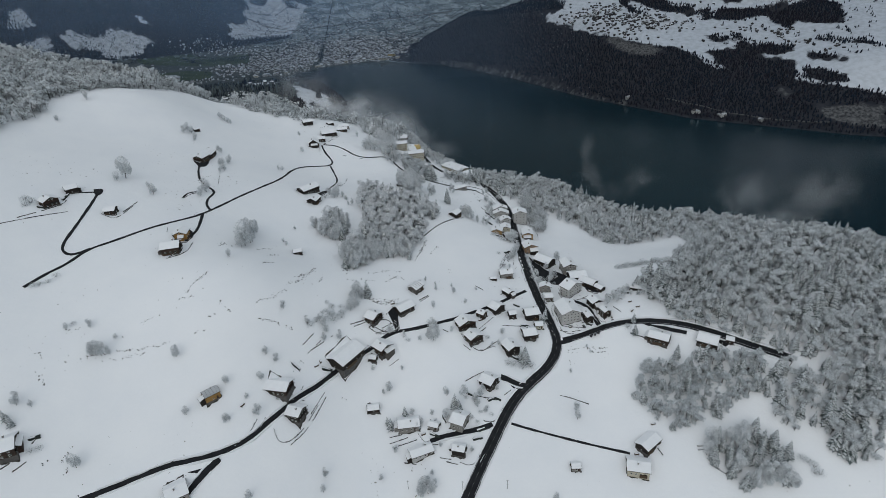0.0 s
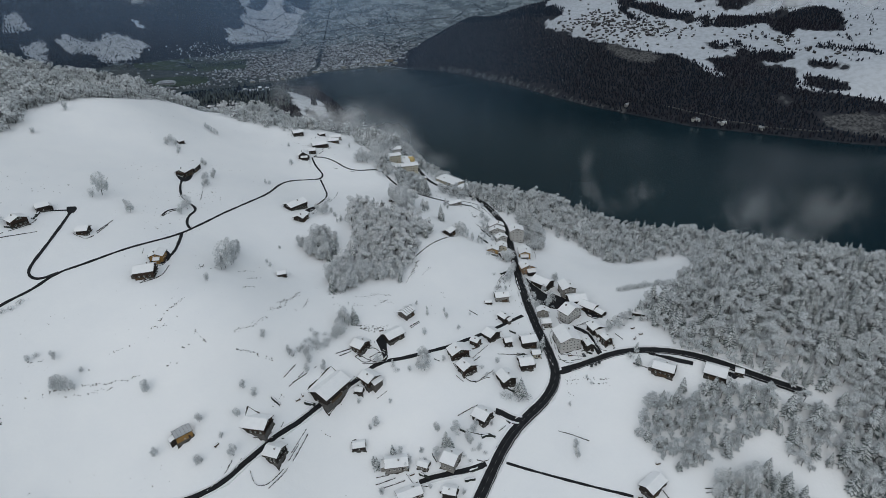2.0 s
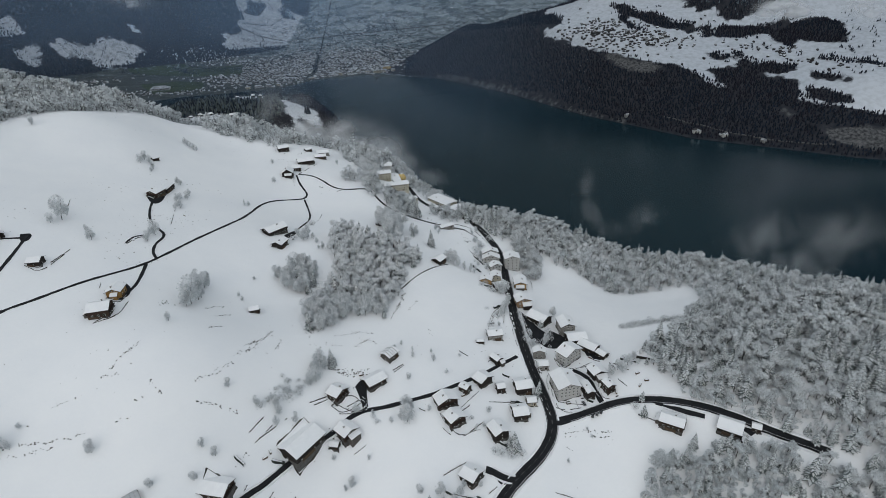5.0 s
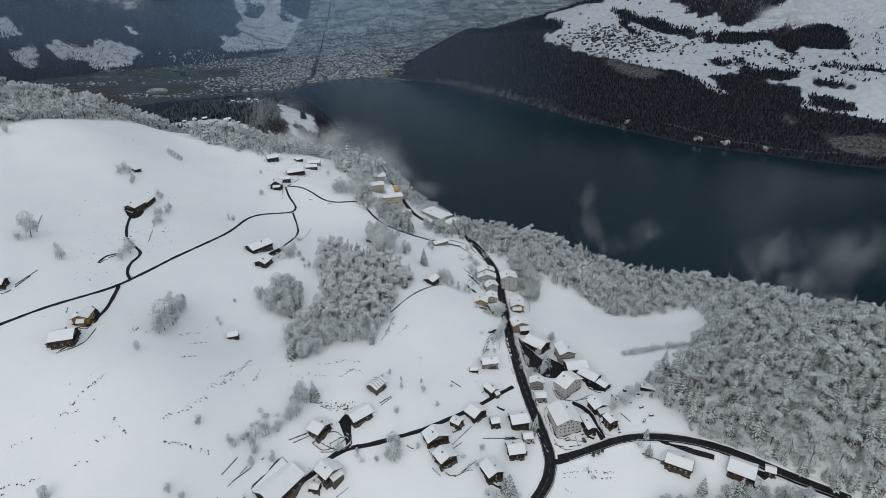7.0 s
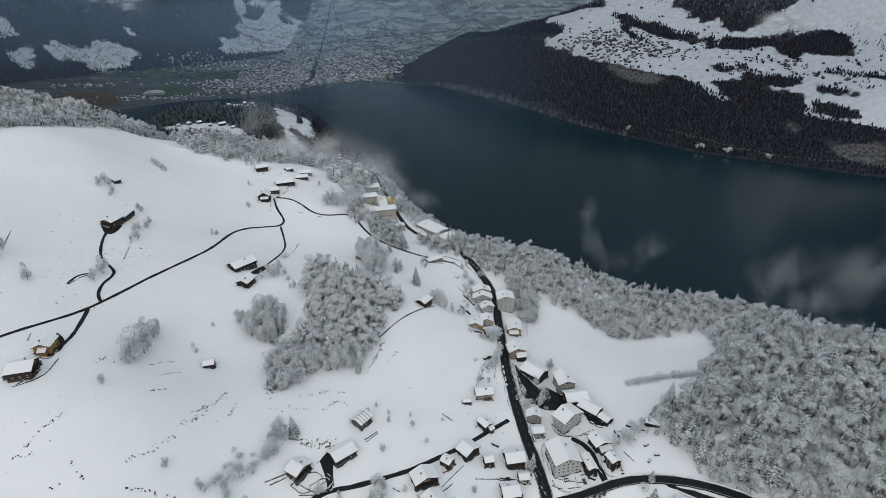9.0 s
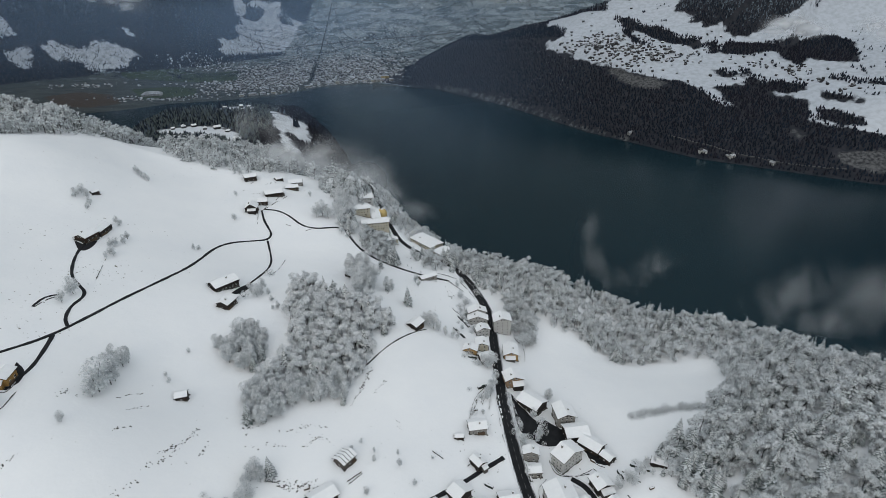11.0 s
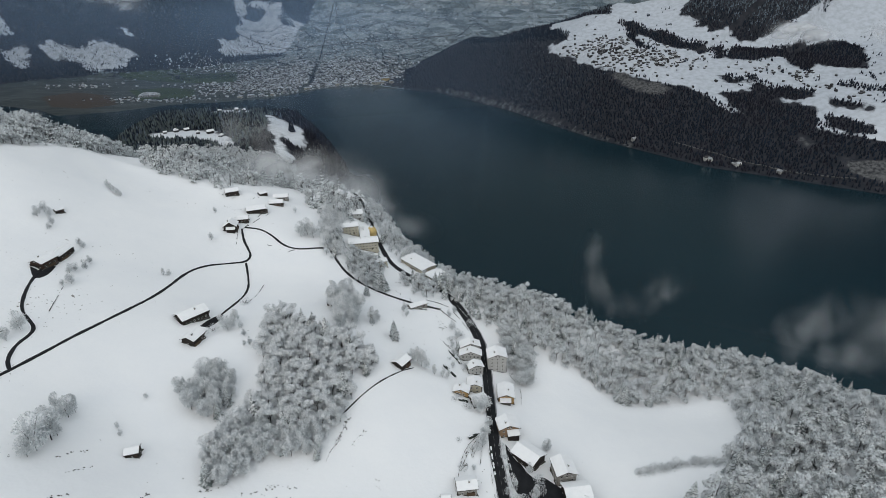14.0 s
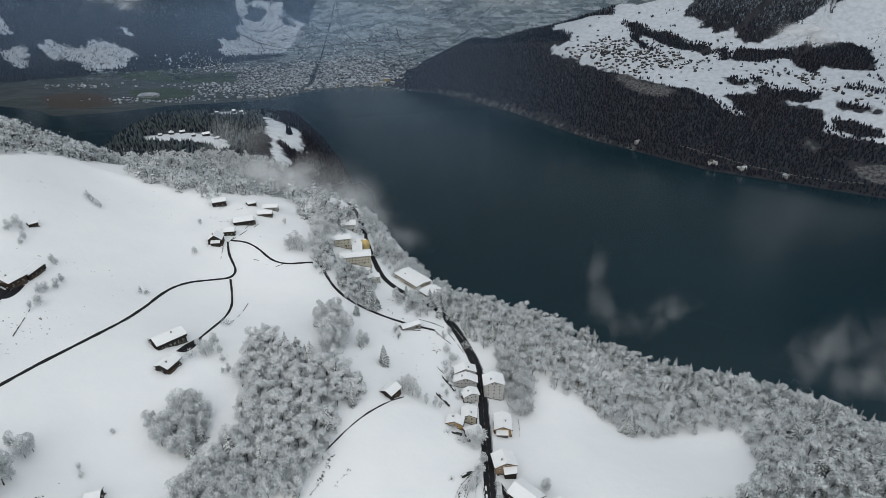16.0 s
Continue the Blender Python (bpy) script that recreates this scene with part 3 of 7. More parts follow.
road("hill_lane", 3.4, [(-198.4, 459.5), (-203.6, 466.2), (-206.5, 479.3), (-204.6, 489.4), (-206.5, 497.0), (-213.7, 502.7), (-222.7, 511.2), (-230.5, 528.0), (-236.3, 547.6), (-237.5, 558.6)])
road("hill_lane", 3.6, [(-201.1, 449.1), (-198.3, 434.6), (-196.1, 420.8), (-197.1, 409.6), (-197.5, 399.7)])
road("upper_lane", 2.6, [(-140.0, 692.0), (-127.0, 693.0), (-113.0, 683.5), (-100.0, 669.5), (-86.0, 666.3), (-71.0, 673.0)])
road("upper_lane", 3.2, [(-57.0, 668.9), (-40.3, 637.3), (-17.0, 614.4), (12.5, 600.1), (40.5, 595.1)])
road("field_path", 1.4, [(40.0, 288.3), (75.2, 280.9), (115.6, 268.8)])
road("side_drive", 3.5, [(148.0, 358.6), (163.3, 347.6), (175.7, 341.5)])
road("field_path", 0.6, [(-20.5, 462.3), (-4.9, 485.9), (13.2, 506.0), (21.4, 513.0)])
road("farm_drive", 3.2, [(-140.2, 249.4), (-150.2, 238.1), (-157.4, 227.2)])
yard([(97.2, 439.5), (107.7, 430.9), (113.8, 423.1), (105.4, 419.5), (94.3, 417.8), (86.6, 422.0), (91.7, 431.4)])
yard([(118.7, 415.2), (122.8, 410.9), (126.2, 403.7), (121.5, 403.2), (117.3, 409.5)])
yard([(194.2, 335.7), (201.0, 335.8), (204.8, 332.4), (205.9, 329.1), (201.2, 327.9), (197.3, 325.9), (196.2, 328.6), (192.7, 331.6)])
yard([(-156.3, 241.0), (-149.0, 242.7), (-145.2, 245.8), (-139.7, 250.5), (-142.2, 245.1), (-145.7, 241.4)])
yard([(-44.4, 367.6), (-40.9, 373.5), (-36.9, 369.7), (-37.0, 363.0), (-35.0, 354.2), (-38.9, 353.2), (-40.0, 359.0), (-43.2, 364.7)])
yard([(78.2, 461.2), (84.3, 450.2), (90.6, 437.8), (98.7, 436.3), (107.4, 428.6), (109.6, 423.8), (99.5, 419.7), (90.8, 422.3), (84.3, 424.1), (79.9, 429.5), (78.1, 440.3)])
yard([(114.4, 427.5), (118.4, 423.9), (123.6, 415.8), (126.2, 408.1), (129.9, 402.1), (124.6, 401.8), (119.1, 410.4), (114.0, 418.6)])
yard([(-245.3, 558.8), (-236.5, 550.9), (-232.9, 571.2), (-230.1, 551.7), (-234.9, 544.4)])
yard([(-289.4, 457.3), (-282.9, 461.9), (-280.7, 449.4), (-285.1, 448.5)])
yard([(-204.8, 421.5), (-196.8, 416.5), (-194.0, 403.5), (-200.2, 404.3)])
road("house_drive", 3.2, [(27.0, 286.8), (19.0, 284.0), (6.8, 281.9), (-4.9, 281.1), (-15.3, 279.3)])
yard([(-122.6, 529.3), (-120.2, 538.9), (-114.7, 550.5), (-112.6, 543.1), (-116.1, 528.4)])
road("upper_lane", 2.6, [(-71.0, 673.0), (-66.0, 675.0), (-60.0, 674.0), (-57.0, 668.9)])
road("hotel_road", 5.0, [(50, 614), (37, 634), (15, 653), (-5, 674), (-14, 698), (-23, 726), (-30, 760), (-37, 795), (-49, 826), (-64, 846)])
road("house_drive", 3.4, [(118.0, 364.3), (116.2, 374.1), (114.7, 382.9), (111.3, 390.1), (104.9, 395.0)])
road("house_drive", 4.2, [(36.7, 321.2), (41.3, 320.2), (46.1, 317.6), (54.3, 317.1)])
yard([(42.6, 318.3), (48.9, 318.1), (49.5, 314.2), (43.9, 312.6)])
road("field_path", 1.2, [(-224.3, 470.7), (-224.1, 482.7), (-218.2, 488.3)])
yard([(-289.2, 457.1), (-282.9, 461.9), (-280.6, 450.4), (-284.9, 450.4)])


# ---- houses ----
def window_mesh(name, w, h, shutters=False):
    shapes, index = [], []
    for s, m in ((box(-w / 2, -0.05, 0, w / 2, 0.02, h), 0), (box(-w / 2 + 0.09, -0.07, 0.09, -0.03, 0.0, h - 0.09), 1), (box(0.03, -0.07, 0.09, w / 2 - 0.09, 0.0, h - 0.09), 1),
                 (box(-w / 2 - 0.1, -0.16, -0.1, w / 2 + 0.1, 0.02, 0.0), 0)):
        shapes.append(s)
        index += [m] * 6
    v, f = joined(*shapes)
    me = bpy.data.meshes.new(name)
    me.from_pydata(v, [], f)
    for m in (FRAME_WHITE, GLASS, SHUTTER):
        me.materials.append(m)
    me.polygons.foreach_set("material_index", index)
    return me


BASE_STONE = material("dark_stone_base", (0.13, 0.125, 0.12), 0.9, (0.06, 0.058, 0.055), 1.5, 0.05)
LOGS = material("split_logs", (0.12, 0.08, 0.05), 0.9, (0.035, 0.026, 0.02), 0.35, 0.08)
WINDOWS = {"plain": window_mesh("window", 1.1, 1.35, False), "shutters": window_mesh("window", 1.0, 1.3, False), "small": window_mesh("window", 0.7, 0.7, False), "wide": window_mesh("window", 2.2, 1.3, False)}
SHUTTER_MESH = bpy.data.meshes.new("shutter")
SHUTTER_MESH.from_pydata(*(lambda s: (s[0], [], s[1]))(box(-0.24, -0.09, -0.02, 0.24, 0.0, 1.32)))
SHUTTER_MESH.materials.append(SHUTTER)


def hang_shutters(window):
    for side in (-0.76, 0.76):
        o = new("shutter", SHUTTER_MESH)
        o.parent = window
        o.matrix_local = pose(side, 0, 0)


STYLES = {
    # wall, gable, window, columns apart, words
    "white": (WHITE_WALL, WHITE_WALL, "plain", 2.7, "white rendered house with a snow-covered gable roof"),
    "white4": (WHITE_WALL, WHITE_WALL, "plain", 3.0, "tall pale rendered house of four storeys beside the road"),
    "cream": (CREAM_WALL, CREAM_WALL, "plain", 2.8, "cream rendered house with a snow-covered roof"),
    "creambig": (CREAM_WALL, DARK_WOOD, "plain", 3.0, "cream farmhouse with dark gable and snow-covered roof"),
    "ochre": (OCHRE_WALL, OCHRE_WALL, "plain", 2.8, "ochre yellow house under a snow-covered roof"),
    "tan": (TAN_WALL, TAN_WALL, "plain", 2.9, "tan rendered house with snow-covered gable roof by the road"),
    "yellow": (YELLOW_WALL, YELLOW_WALL, "plain", 3.0, "yellow rendered building with snow on its roof"),
    "grey": (STONE, DARK_WOOD, "plain", 3.0, "grey house with dark timber gable under snow"),
    "greywall": (STONE, STONE, "plain", 2.8, "grey rendered house with snow-covered roof"),
    "dark": (DARK_WOOD, DARK_WOOD, "small", 4.5, "dark weathered timber building under thick snow"),
    "brown": (BROWN_WOOD, BROWN_WOOD, "shutters", 2.9, "brown timber chalet with white windows and snowy roof"),
    "chaletdark": (DARK_WOOD, DARK_WOOD, "shutters", 2.6, "dark timber chalet with balcony and snow-covered roof"),
    "honey": (HONEY_WOOD, HONEY_WOOD, "small", 9.0, "honey-coloured timber barn with a thinly snowed metal roof"),
    "honeyhouse": (HONEY_WOOD, HONEY_WOOD, "plain", 3.0, "honey-coloured new timber house under snow"),
    "greyrib": (GREY_WOOD, GREY_WOOD, "small", 9.0, "grey timber barn with dark ribs showing on its snowy roof"),
}
house_random = random.Random(5)


def roof_side(L, W, h, pitch, over, side, lift, thick, inset):
    """One pitch of a roof as a slab with a slightly uneven rim."""
    x = L / 2 + over - inset
    out = W / 2 + over - inset
    z0, z1 = h + W / 2 * pitch + lift, h + W / 2 * pitch - out * pitch + lift
    v, f = [], []
    n = 6
    for k in range(n + 1):
        xx = -x + 2 * x * k / n
        j = 0.08 * inset * 4 * math.sin(k * 2.1 + L)
        for yy, zz in ((0.0, z0), (side * out * 0.5, (z0 + z1) / 2 + 0.04 * lift), (side * (out + j), z1)):
            v.append((xx, yy, zz))
        for yy, zz in ((side * (out + j), z1 - thick), (side * out * 0.5, (z0 + z1) / 2 - thick), (0.0, z0 - thick)):
            v.append((xx, yy, zz))
    for k in range(n):
        for c in range(6):
            a, b = k * 6 + c, k * 6 + (c + 1) % 6
            f.append((a, b, b + 6, a + 6) if side < 0 else (a, a + 6, b + 6, b))
    f += [(0, 5, 4, 3, 2, 1) if side < 0 else (0, 1, 2, 3, 4, 5), tuple(n * 6 + c for c in ((0, 1, 2, 3, 4, 5) if side < 0 else (0, 5, 4, 3, 2, 1)))]
    return v, f


def house(name, x, y, yaw, L, W, h, style, pitch=0.42, chimney=None, label="", group=""):
    wall, gable, win, apart, words = STYLES[style]
    zs = [ground_z(x + dx, y + dy) for dx in (-4, 0, 4) for dy in (-4, 0, 4)]
    z = 0.75 * (sum(zs) / 9) + 0.25 * min(zs) - 0.1
    thing = new(name)
    thing.matrix_world = pose(x, y, z, 0, 0, yaw)
    tagged(thing, label or words, "barn" if name in ("barn", "shed", "hut", "garage") else "house", group)
    a, b, r = L / 2, W / 2, h + W / 2 * pitch
    # walls with gables
    v = [(-a, -b, 0), (a, -b, 0), (a, b, 0), (-a, b, 0), (-a, -b, h), (a, -b, h), (a, b, h), (-a, b, h)]
    part("wall", v, [(0, 1, 5, 4), (2, 3, 7, 6), (1, 2, 6, 5), (3, 0, 4, 7), (4, 5, 6, 7)], wall, thing)
    for s in (-1, 1):
        g = [(s * a, -b, h), (s * a, b, h), (s * a, 0, r), (s * (a - 0.2), -b, h), (s * (a - 0.2), b, h), (s * (a - 0.2), 0, r)]
        part("gable", g, [(0, 1, 2), (3, 5, 4), (0, 2, 5, 3), (1, 4, 5, 2), (0, 3, 4, 1)], gable, thing)
    part("plinth", *box(-a - 0.05, -b - 0.05, -6, a + 0.05, b + 0.05, 0.25), wall if wall not in (DARK_WOOD, BROWN_WOOD, HONEY_WOOD, GREY_WOOD) else BASE_STONE, thing)
    # the strip under the eaves that the snow leaves bare
    rim, n = [], 20
    inv = thing.matrix_world.inverted()
    for k in range(4 * n):
        s, u = k // n, 2 * (k % n) / n - 1
        px, py = ((u, -1), (1, u), (-u, 1), (-1, -u))[s]
        for grow in (0.0, 0.5 + 0.3 * math.sin(0.55 * k + x) + 0.15 * math.sin(1.3 * k + y)):
            q = thing.matrix_world @ Vector((px * (a + grow), py * (b + grow), 0))
            rim.append(inv @ Vector((q.x, q.y, ground_z(q.x, q.y) + (0.16 if grow else 0.2))))
    m = len(rim)
    part("bare_strip", rim, [(k, k + 1, (k + 3) % m, (k + 2) % m) for k in range(0, m, 2)], DRY_GRASS, thing)
    if W > 7 and house_random.random() < 0.75:
        # logs stacked under the eaves
        long, zz = L * house_random.uniform(0.25, 0.5), 0.1
        x0 = house_random.uniform(-a, a - long)
        part("woodpile", *box(x0, -b - 0.55, -0.8, x0 + long, -b - 0.02, zz + house_random.uniform(0.9, 1.5)), LOGS, thing, "stack of split logs")
    over = 0.9 if W > 7 else 0.5
    for s in (-1, 1):
        side = part("roof", *roof_side(L, W, h, pitch, over, s, 0.22, 0.2, 0.0), DARK_WOOD, thing)
        deep = 0.12 if style in ("honey",) else 0.42
        part("roof_snow", *roof_side(L, W, h, pitch, over, s, 0.22 + deep, deep - 0.01, 0.12), METAL if style == "honey" else ROOF_SNOW, side)
        if style in ("greyrib", "honey"):
            for k in range(1, 5):
                xx = -a - over + (L + 2 * over) * k / 5
                out = (b + over) * 0.97
                zt, zb = r + 0.28 + deep, r - out * pitch + 0.28 + deep
                w2 = 0.14 if style == "greyrib" else 0.05
                part("rib", [(xx - w2, 0, zt), (xx + w2, 0, zt), (xx + w2, s * out, zb), (xx - w2, s * out, zb), (xx - w2, 0, zt - 0.25), (xx + w2, 0, zt - 0.25), (xx + w2, s * out, zb - 0.25), (xx - w2, s * out, zb - 0.25)],
                     [(0, 1, 2, 3), (4, 7, 6, 5), (0, 3, 7, 4), (1, 5, 6, 2), (2, 6, 7, 3), (0, 4, 5, 1)], DARK_WOOD, side)
    # windows, storey by storey
    storeys = max(1, int(h / 2.55))
    for k in range(storeys):
        zz = 0.95 + k * (h - 0.2) / storeys
        if zz + 1.4 > h + 0.2 and win != "small":
            zz = h - 1.5
        for sx, length, off, turn in ((0, L, b, 0), (0, L, b, 180), (1, W, a, 90), (1, W, a, -90)):
            n = max(1, int((length - 1.2) / apart))
            for j in range(n):
                if win == "small" and house_random.random() < 0.3:
                    continue
                u = (j - (n - 1) / 2) * (length - 1.6) / n
                o = new("window", WINDOWS[win])
                o.parent = thing
                o.matrix_local = pose(0, 0, zz, 0, 0, turn) @ pose(u, -off - 0.01, 0)
                if win == "shutters":
                    hang_shutters(o)
    for s in (-1, 1):
        if W > 8.5 and win != "small":
            for u in (-1.1, 1.1):
                o = new("window", WINDOWS[win])
                o.parent = thing
                o.matrix_local = pose(0, 0, h + 0.15, 0, 0, 90 * s) @ pose(u, -a - 0.01, 0)
                if win == "shutters":
                    hang_shutters(o)
    door = part("door", *box(-0.55, -0.06, 0.0, 0.55, 0.05, 2.05), BROWN_WOOD if wall is not BROWN_WOOD else DARK_WOOD, thing)
    door.matrix_local = pose(L * 0.28, -b - 0.02, 0.1)
    if chimney or (chimney is None and name not in ("barn", "shed", "hut", "garage")):
        cx, cy = house_random.uniform(-0.25, 0.25) * L, house_random.choice((-1, 1)) * W * 0.16
        top = r + 1.1
        stack = part("chimney", *box(cx - 0.4, cy - 0.4, r - 1.5, cx + 0.4, cy + 0.4, top), STONE, thing)
        part("chimney_cap", *box(cx - 0.5, cy - 0.5, top + 0.02, cx + 0.5, cy + 0.5, top + 0.12), DARK_WOOD, stack)
        part("chimney_snow", *box(cx - 0.45, cy - 0.45, top + 0.13, cx + 0.45, cy + 0.45, top + 0.36), ROOF_SNOW, stack)
    if name in ("village_house", "farmhouse", "chalet", "barn") and L > 7.5 and house_random.random() < 0.6:
        # a lean-to against one end
        s, z0, z1 = house_random.choice((-1, 1)), h * 0.8, h * 0.55
        y0, y1, o = -b * house_random.uniform(0.5, 0.95), b * house_random.uniform(0.2, 0.8), house_random.uniform(2.2, 3.2)
        shed = part("lean_to", [(s * x1, y2, z2) for x1, zt in ((a, z0), (a + o, z1)) for y2 in (y0, y1) for z2 in (-4.0, zt)],
                    [(0, 1, 3, 2), (4, 6, 7, 5), (0, 4, 5, 1), (2, 3, 7, 6), (1, 5, 7, 3)], house_random.choice((DARK_WOOD, GREY_WOOD, wall)), thing)
        for nm, lift, thick, rim2, mat in (("lean_to_roof", 0.14, 0.12, 0.45, DARK_WOOD), ("lean_to_snow", 0.5, 0.35, 0.36, ROOF_SNOW)):
            v = [(s * x1, y2, z2 + lift - d) for d in (0.0, thick) for x1, z2 in ((a + 0.05, z0), (a + o + rim2, z1 - rim2 * (z0 - z1) / o)) for y2 in (y0 - rim2, y1 + rim2)]
            part(nm, v, [(0, 1, 3, 2), (4, 6, 7, 5), (0, 2, 6, 4), (1, 5, 7, 3), (2, 3, 7, 6), (0, 4, 5, 1)], mat, shed)
    if style in ("brown", "chaletdark") and h > 4:
        for s in (-1, 1):
            bal = part("balcony", *joined(box(-0.1, -b * 0.9, h * 0.5 - 0.15, 1.1, b * 0.9, h * 0.5), box(1.0, -b * 0.9, h * 0.5, 1.08, b * 0.9, h * 0.5 + 0.95)), DARK_WOOD, thing)
            bal.matrix_local = pose(0, 0, 0, 0, 0, 0 if s > 0 else 180) @ pose(a, 0, 0)
    return thing


house("village_house", 52.9, 427.6, 7, 10.3, 8, 4.5, "grey")
house("village_house", 51.6, 402.2, 126, 8.1, 5.9, 4, "dark")
house("village_house", 80.6, 472.4, 98, 9.5, 12, 7, "tan")
house("village_house", 83.4, 506.5, 87, 12.6, 10, 5.5, "ochre")
house("village_house", 80.0, 537.9, 92, 10.0, 13, 12, "white4")
house("village_house", 61.4, 541.1, 88, 6.1, 15, 6, "white")
house("village_house", 61.3, 549.2, 95, 6.4, 14, 7, "white")
house("village_house", 64.0, 528.5, 104, 6.3, 10, 6, "white")
house("village_house", 62.2, 509.1, 87, 8.1, 9, 6, "cream")
house("village_house", 53.3, 501.8, 78, 5.7, 9.5, 3.5, "ochre")
house("shed", 64.1, 494.7, 16, 9.1, 9, 4, "dark")
house("barn", 90.7, 451.8, 134, 15.2, 12, 5, "dark")
house("village_house", 109.3, 440.4, 97, 12.4, 11, 8, "grey")
house("shed", 114.0, 426.5, 7, 13.7, 11, 5, "dark")
house("shed", 121.7, 416.7, -45, 12.8, 9, 4, "dark")
house("shed", 128.6, 406.6, -53, 7.2, 6, 3, "dark")
house("village_house", 104.7, 407.5, 126, 9.5, 16.0, 8, "white")
house("village_house", 83.6, 410.2, 85, 5.0, 8.5, 6, "greywall")
house("shed", 84.3, 400.4, 1, 7.7, 7, 3.5, "greywall")
house("guest_house", 96.3, 380.1, 100, 17.2, 15.3, 8, "white")
house("annexe", 110.5, 374.3, 101, 12.1, 5.3, 5.5, "dark")
house("chalet", 120.0, 388.1, 108, 8.8, 9.6, 5, "dark")
house("chalet", 124.3, 374.1, 111, 7.3, 5.7, 5.5, "brown")
house("village_house", 67.3, 380.0, 8, 10.4, 10, 5, "dark")
house("shed", 51.7, 377.1, 9, 5.3, 6, 4, "dark")
house("barn", 39.9, 381.6, 131, 8.0, 10.4, 4.5, "dark")
house("chalet", 27.4, 372.4, 143, 6.2, 5.8, 4, "brown")
house("chalet", 14.1, 361.0, 113, 8.8, 13.1, 4.5, "brown")
house("chalet", 19.3, 348.9, 121, 9.0, 10.6, 5, "brown")
house("chalet", 46.5, 344.5, 115, 10.4, 9.5, 5.5, "dark")
house("village_house", 62.5, 359.9, 7, 9.0, 10, 4.5, "dark")
house("shed", 71.6, 369.5, 4, 5.9, 6, 3, "cream")
house("farmhouse", -54.9, 360.8, 146, 8.1, 10.6, 4.5, "brown")
house("shed", -32.5, 372.4, 38, 12.9, 9.6, 3.5, "dark")
house("barn", -23.4, 394.2, 52, 8.7, 8, 4, "greyrib")
house("barn", -73.3, 328.8, 56, 22.9, 16.0, 5, "dark")
house("farmhouse", -47.9, 339.7, 136, 9.8, 10.4, 5, "brown")
house("barn", -111.5, 293.6, 167, 14.5, 11.3, 4.5, "brown")
house("chalet", -100.4, 282.7, 160, 9.1, 10.3, 5.5, "chaletdark")
house("barn", -149.6, 279.7, 40, 9, 7, 4.5, "honey")
house("shed", -53.6, 301.1, 7, 7.6, 6, 2.5, "dark")
house("village_house", -29.4, 290.4, 5, 13.5, 9, 4, "grey")
house("village_house", -21.4, 272.7, 21, 14.3, 7.6, 3.5, "white")
house("village_house", 5.3, 288.7, 152, 8.6, 11.9, 5, "grey")
house("village_house", 3.7, 270.9, 163, 8.0, 6.8, 4.5, "dark")
house("village_house", 27.6, 316.1, 141, 9.4, 10.6, 4, "dark")
house("barn", 128.5, 273.4, 38, 14.4, 9.0, 4, "dark")
house("farmhouse", 118.2, 259.6, -14, 13.3, 11, 4.5, "creambig")
house("chalet", 155.5, 341.0, -31, 13.5, 9.5, 4.6, "brown")
house("garage", 188.0, 333.0, -34, 13.0, 12.5, 3.0, "dark")
house("shed", 194.3, 324.2, -29, 5.0, 5, 2.5, "dark")
house("hut", -120.3, 423.7, 15, 6.5, 6, 3, "dark")
house("hut", 13.5, 513.2, 55, 9.2, 8, 4, "dark")
house("farmhouse", -306.5, 424.5, 143, 9.3, 11, 5, "brown")
house("barn", -302.0, 448.3, -141, 8.2, 8, 4, "dark")
house("hut", -263.2, 427.9, 6, 7.6, 8, 3.5, "dark")
house("farmhouse", -202.0, 406.5, 96, 9.6, 9, 5, "honeyhouse")
house("farmhouse", -202.6, 386.1, 13, 12.1, 12, 5, "brown")
house("chalet", -130.9, 538.4, 47, 18.1, 12, 5, "chaletdark")
house("chalet", -121.0, 513.9, 73, 11.1, 9, 4, "dark")
house("chalet", -239.3, 565.5, 74, 12.5, 10, 4.5, "brown")
house("barn", -236.9, 580.4, 88, 15.1, 8, 4, "dark")
house("hut", -268.1, 637.9, 51, 5.9, 5, 2.5, "dark")
house("barn", -144.2, 703.4, 12, 8.2, 8, 4, "brown")
house("barn", -139.0, 726.5, 20, 17, 10, 4, "dark")
house("hut", -125.3, 750.7, 8, 12.5, 8, 3, "brown")
house("hut", -169.6, 753.8, 25, 12, 9, 4.5, "dark")
house("hut", -142.2, 764.1, 40, 8, 6, 3, "dark")
house("hut", -125.5, 770.2, 6, 14, 8, 3.5, "grey")
house("shed", 21.8, 594.6, 29, 14.6, 6, 3, "greywall")
house("farmhouse", -250.3, 240.1, -156, 9.4, 13, 5.5, "brown")
house("farmhouse", -160.2, 231.2, 30, 10.9, 12, 4, "grey")
house("hut", -40.7, 575.7, 54, 8.1, 6, 3, "dark")
house("shed", 205.8, 312.7, -27, 7.3, 4, 2, "dark")
house("shed", 202.2, 330.0, -28, 5.0, 5, 2.6, "dark")
house("hut", 78.5, 262.0, -1, 5.5, 5, 2.6, "grey")
house("hut", 41.4, 419.5, -0, 5.0, 3, 2, "dark")
house("hut", 155.9, 398.3, -23, 8.5, 5, 2.6, "dark")
house("shed", -12.2, 288.0, -23, 6.5, 5, 2.5, "grey")
house("shed", -54.6, 332.7, -11, 5.0, 5, 2.5, "dark")
house("hotel_wing", -32, 696, 10, 27, 12, 8, "cream", 0.2, label="long cream hotel wing with rows of windows under snow")
house("hotel_wing", -50, 722, 12, 20, 11, 8.5, "cream", 0.2, label="cream hotel wing beside the courtyard with snowy roof")
house("hotel_wing", -33, 717, 98, 24, 8, 8, "white", 0.2, label="pale linking wing of the hotel with snowy roof")
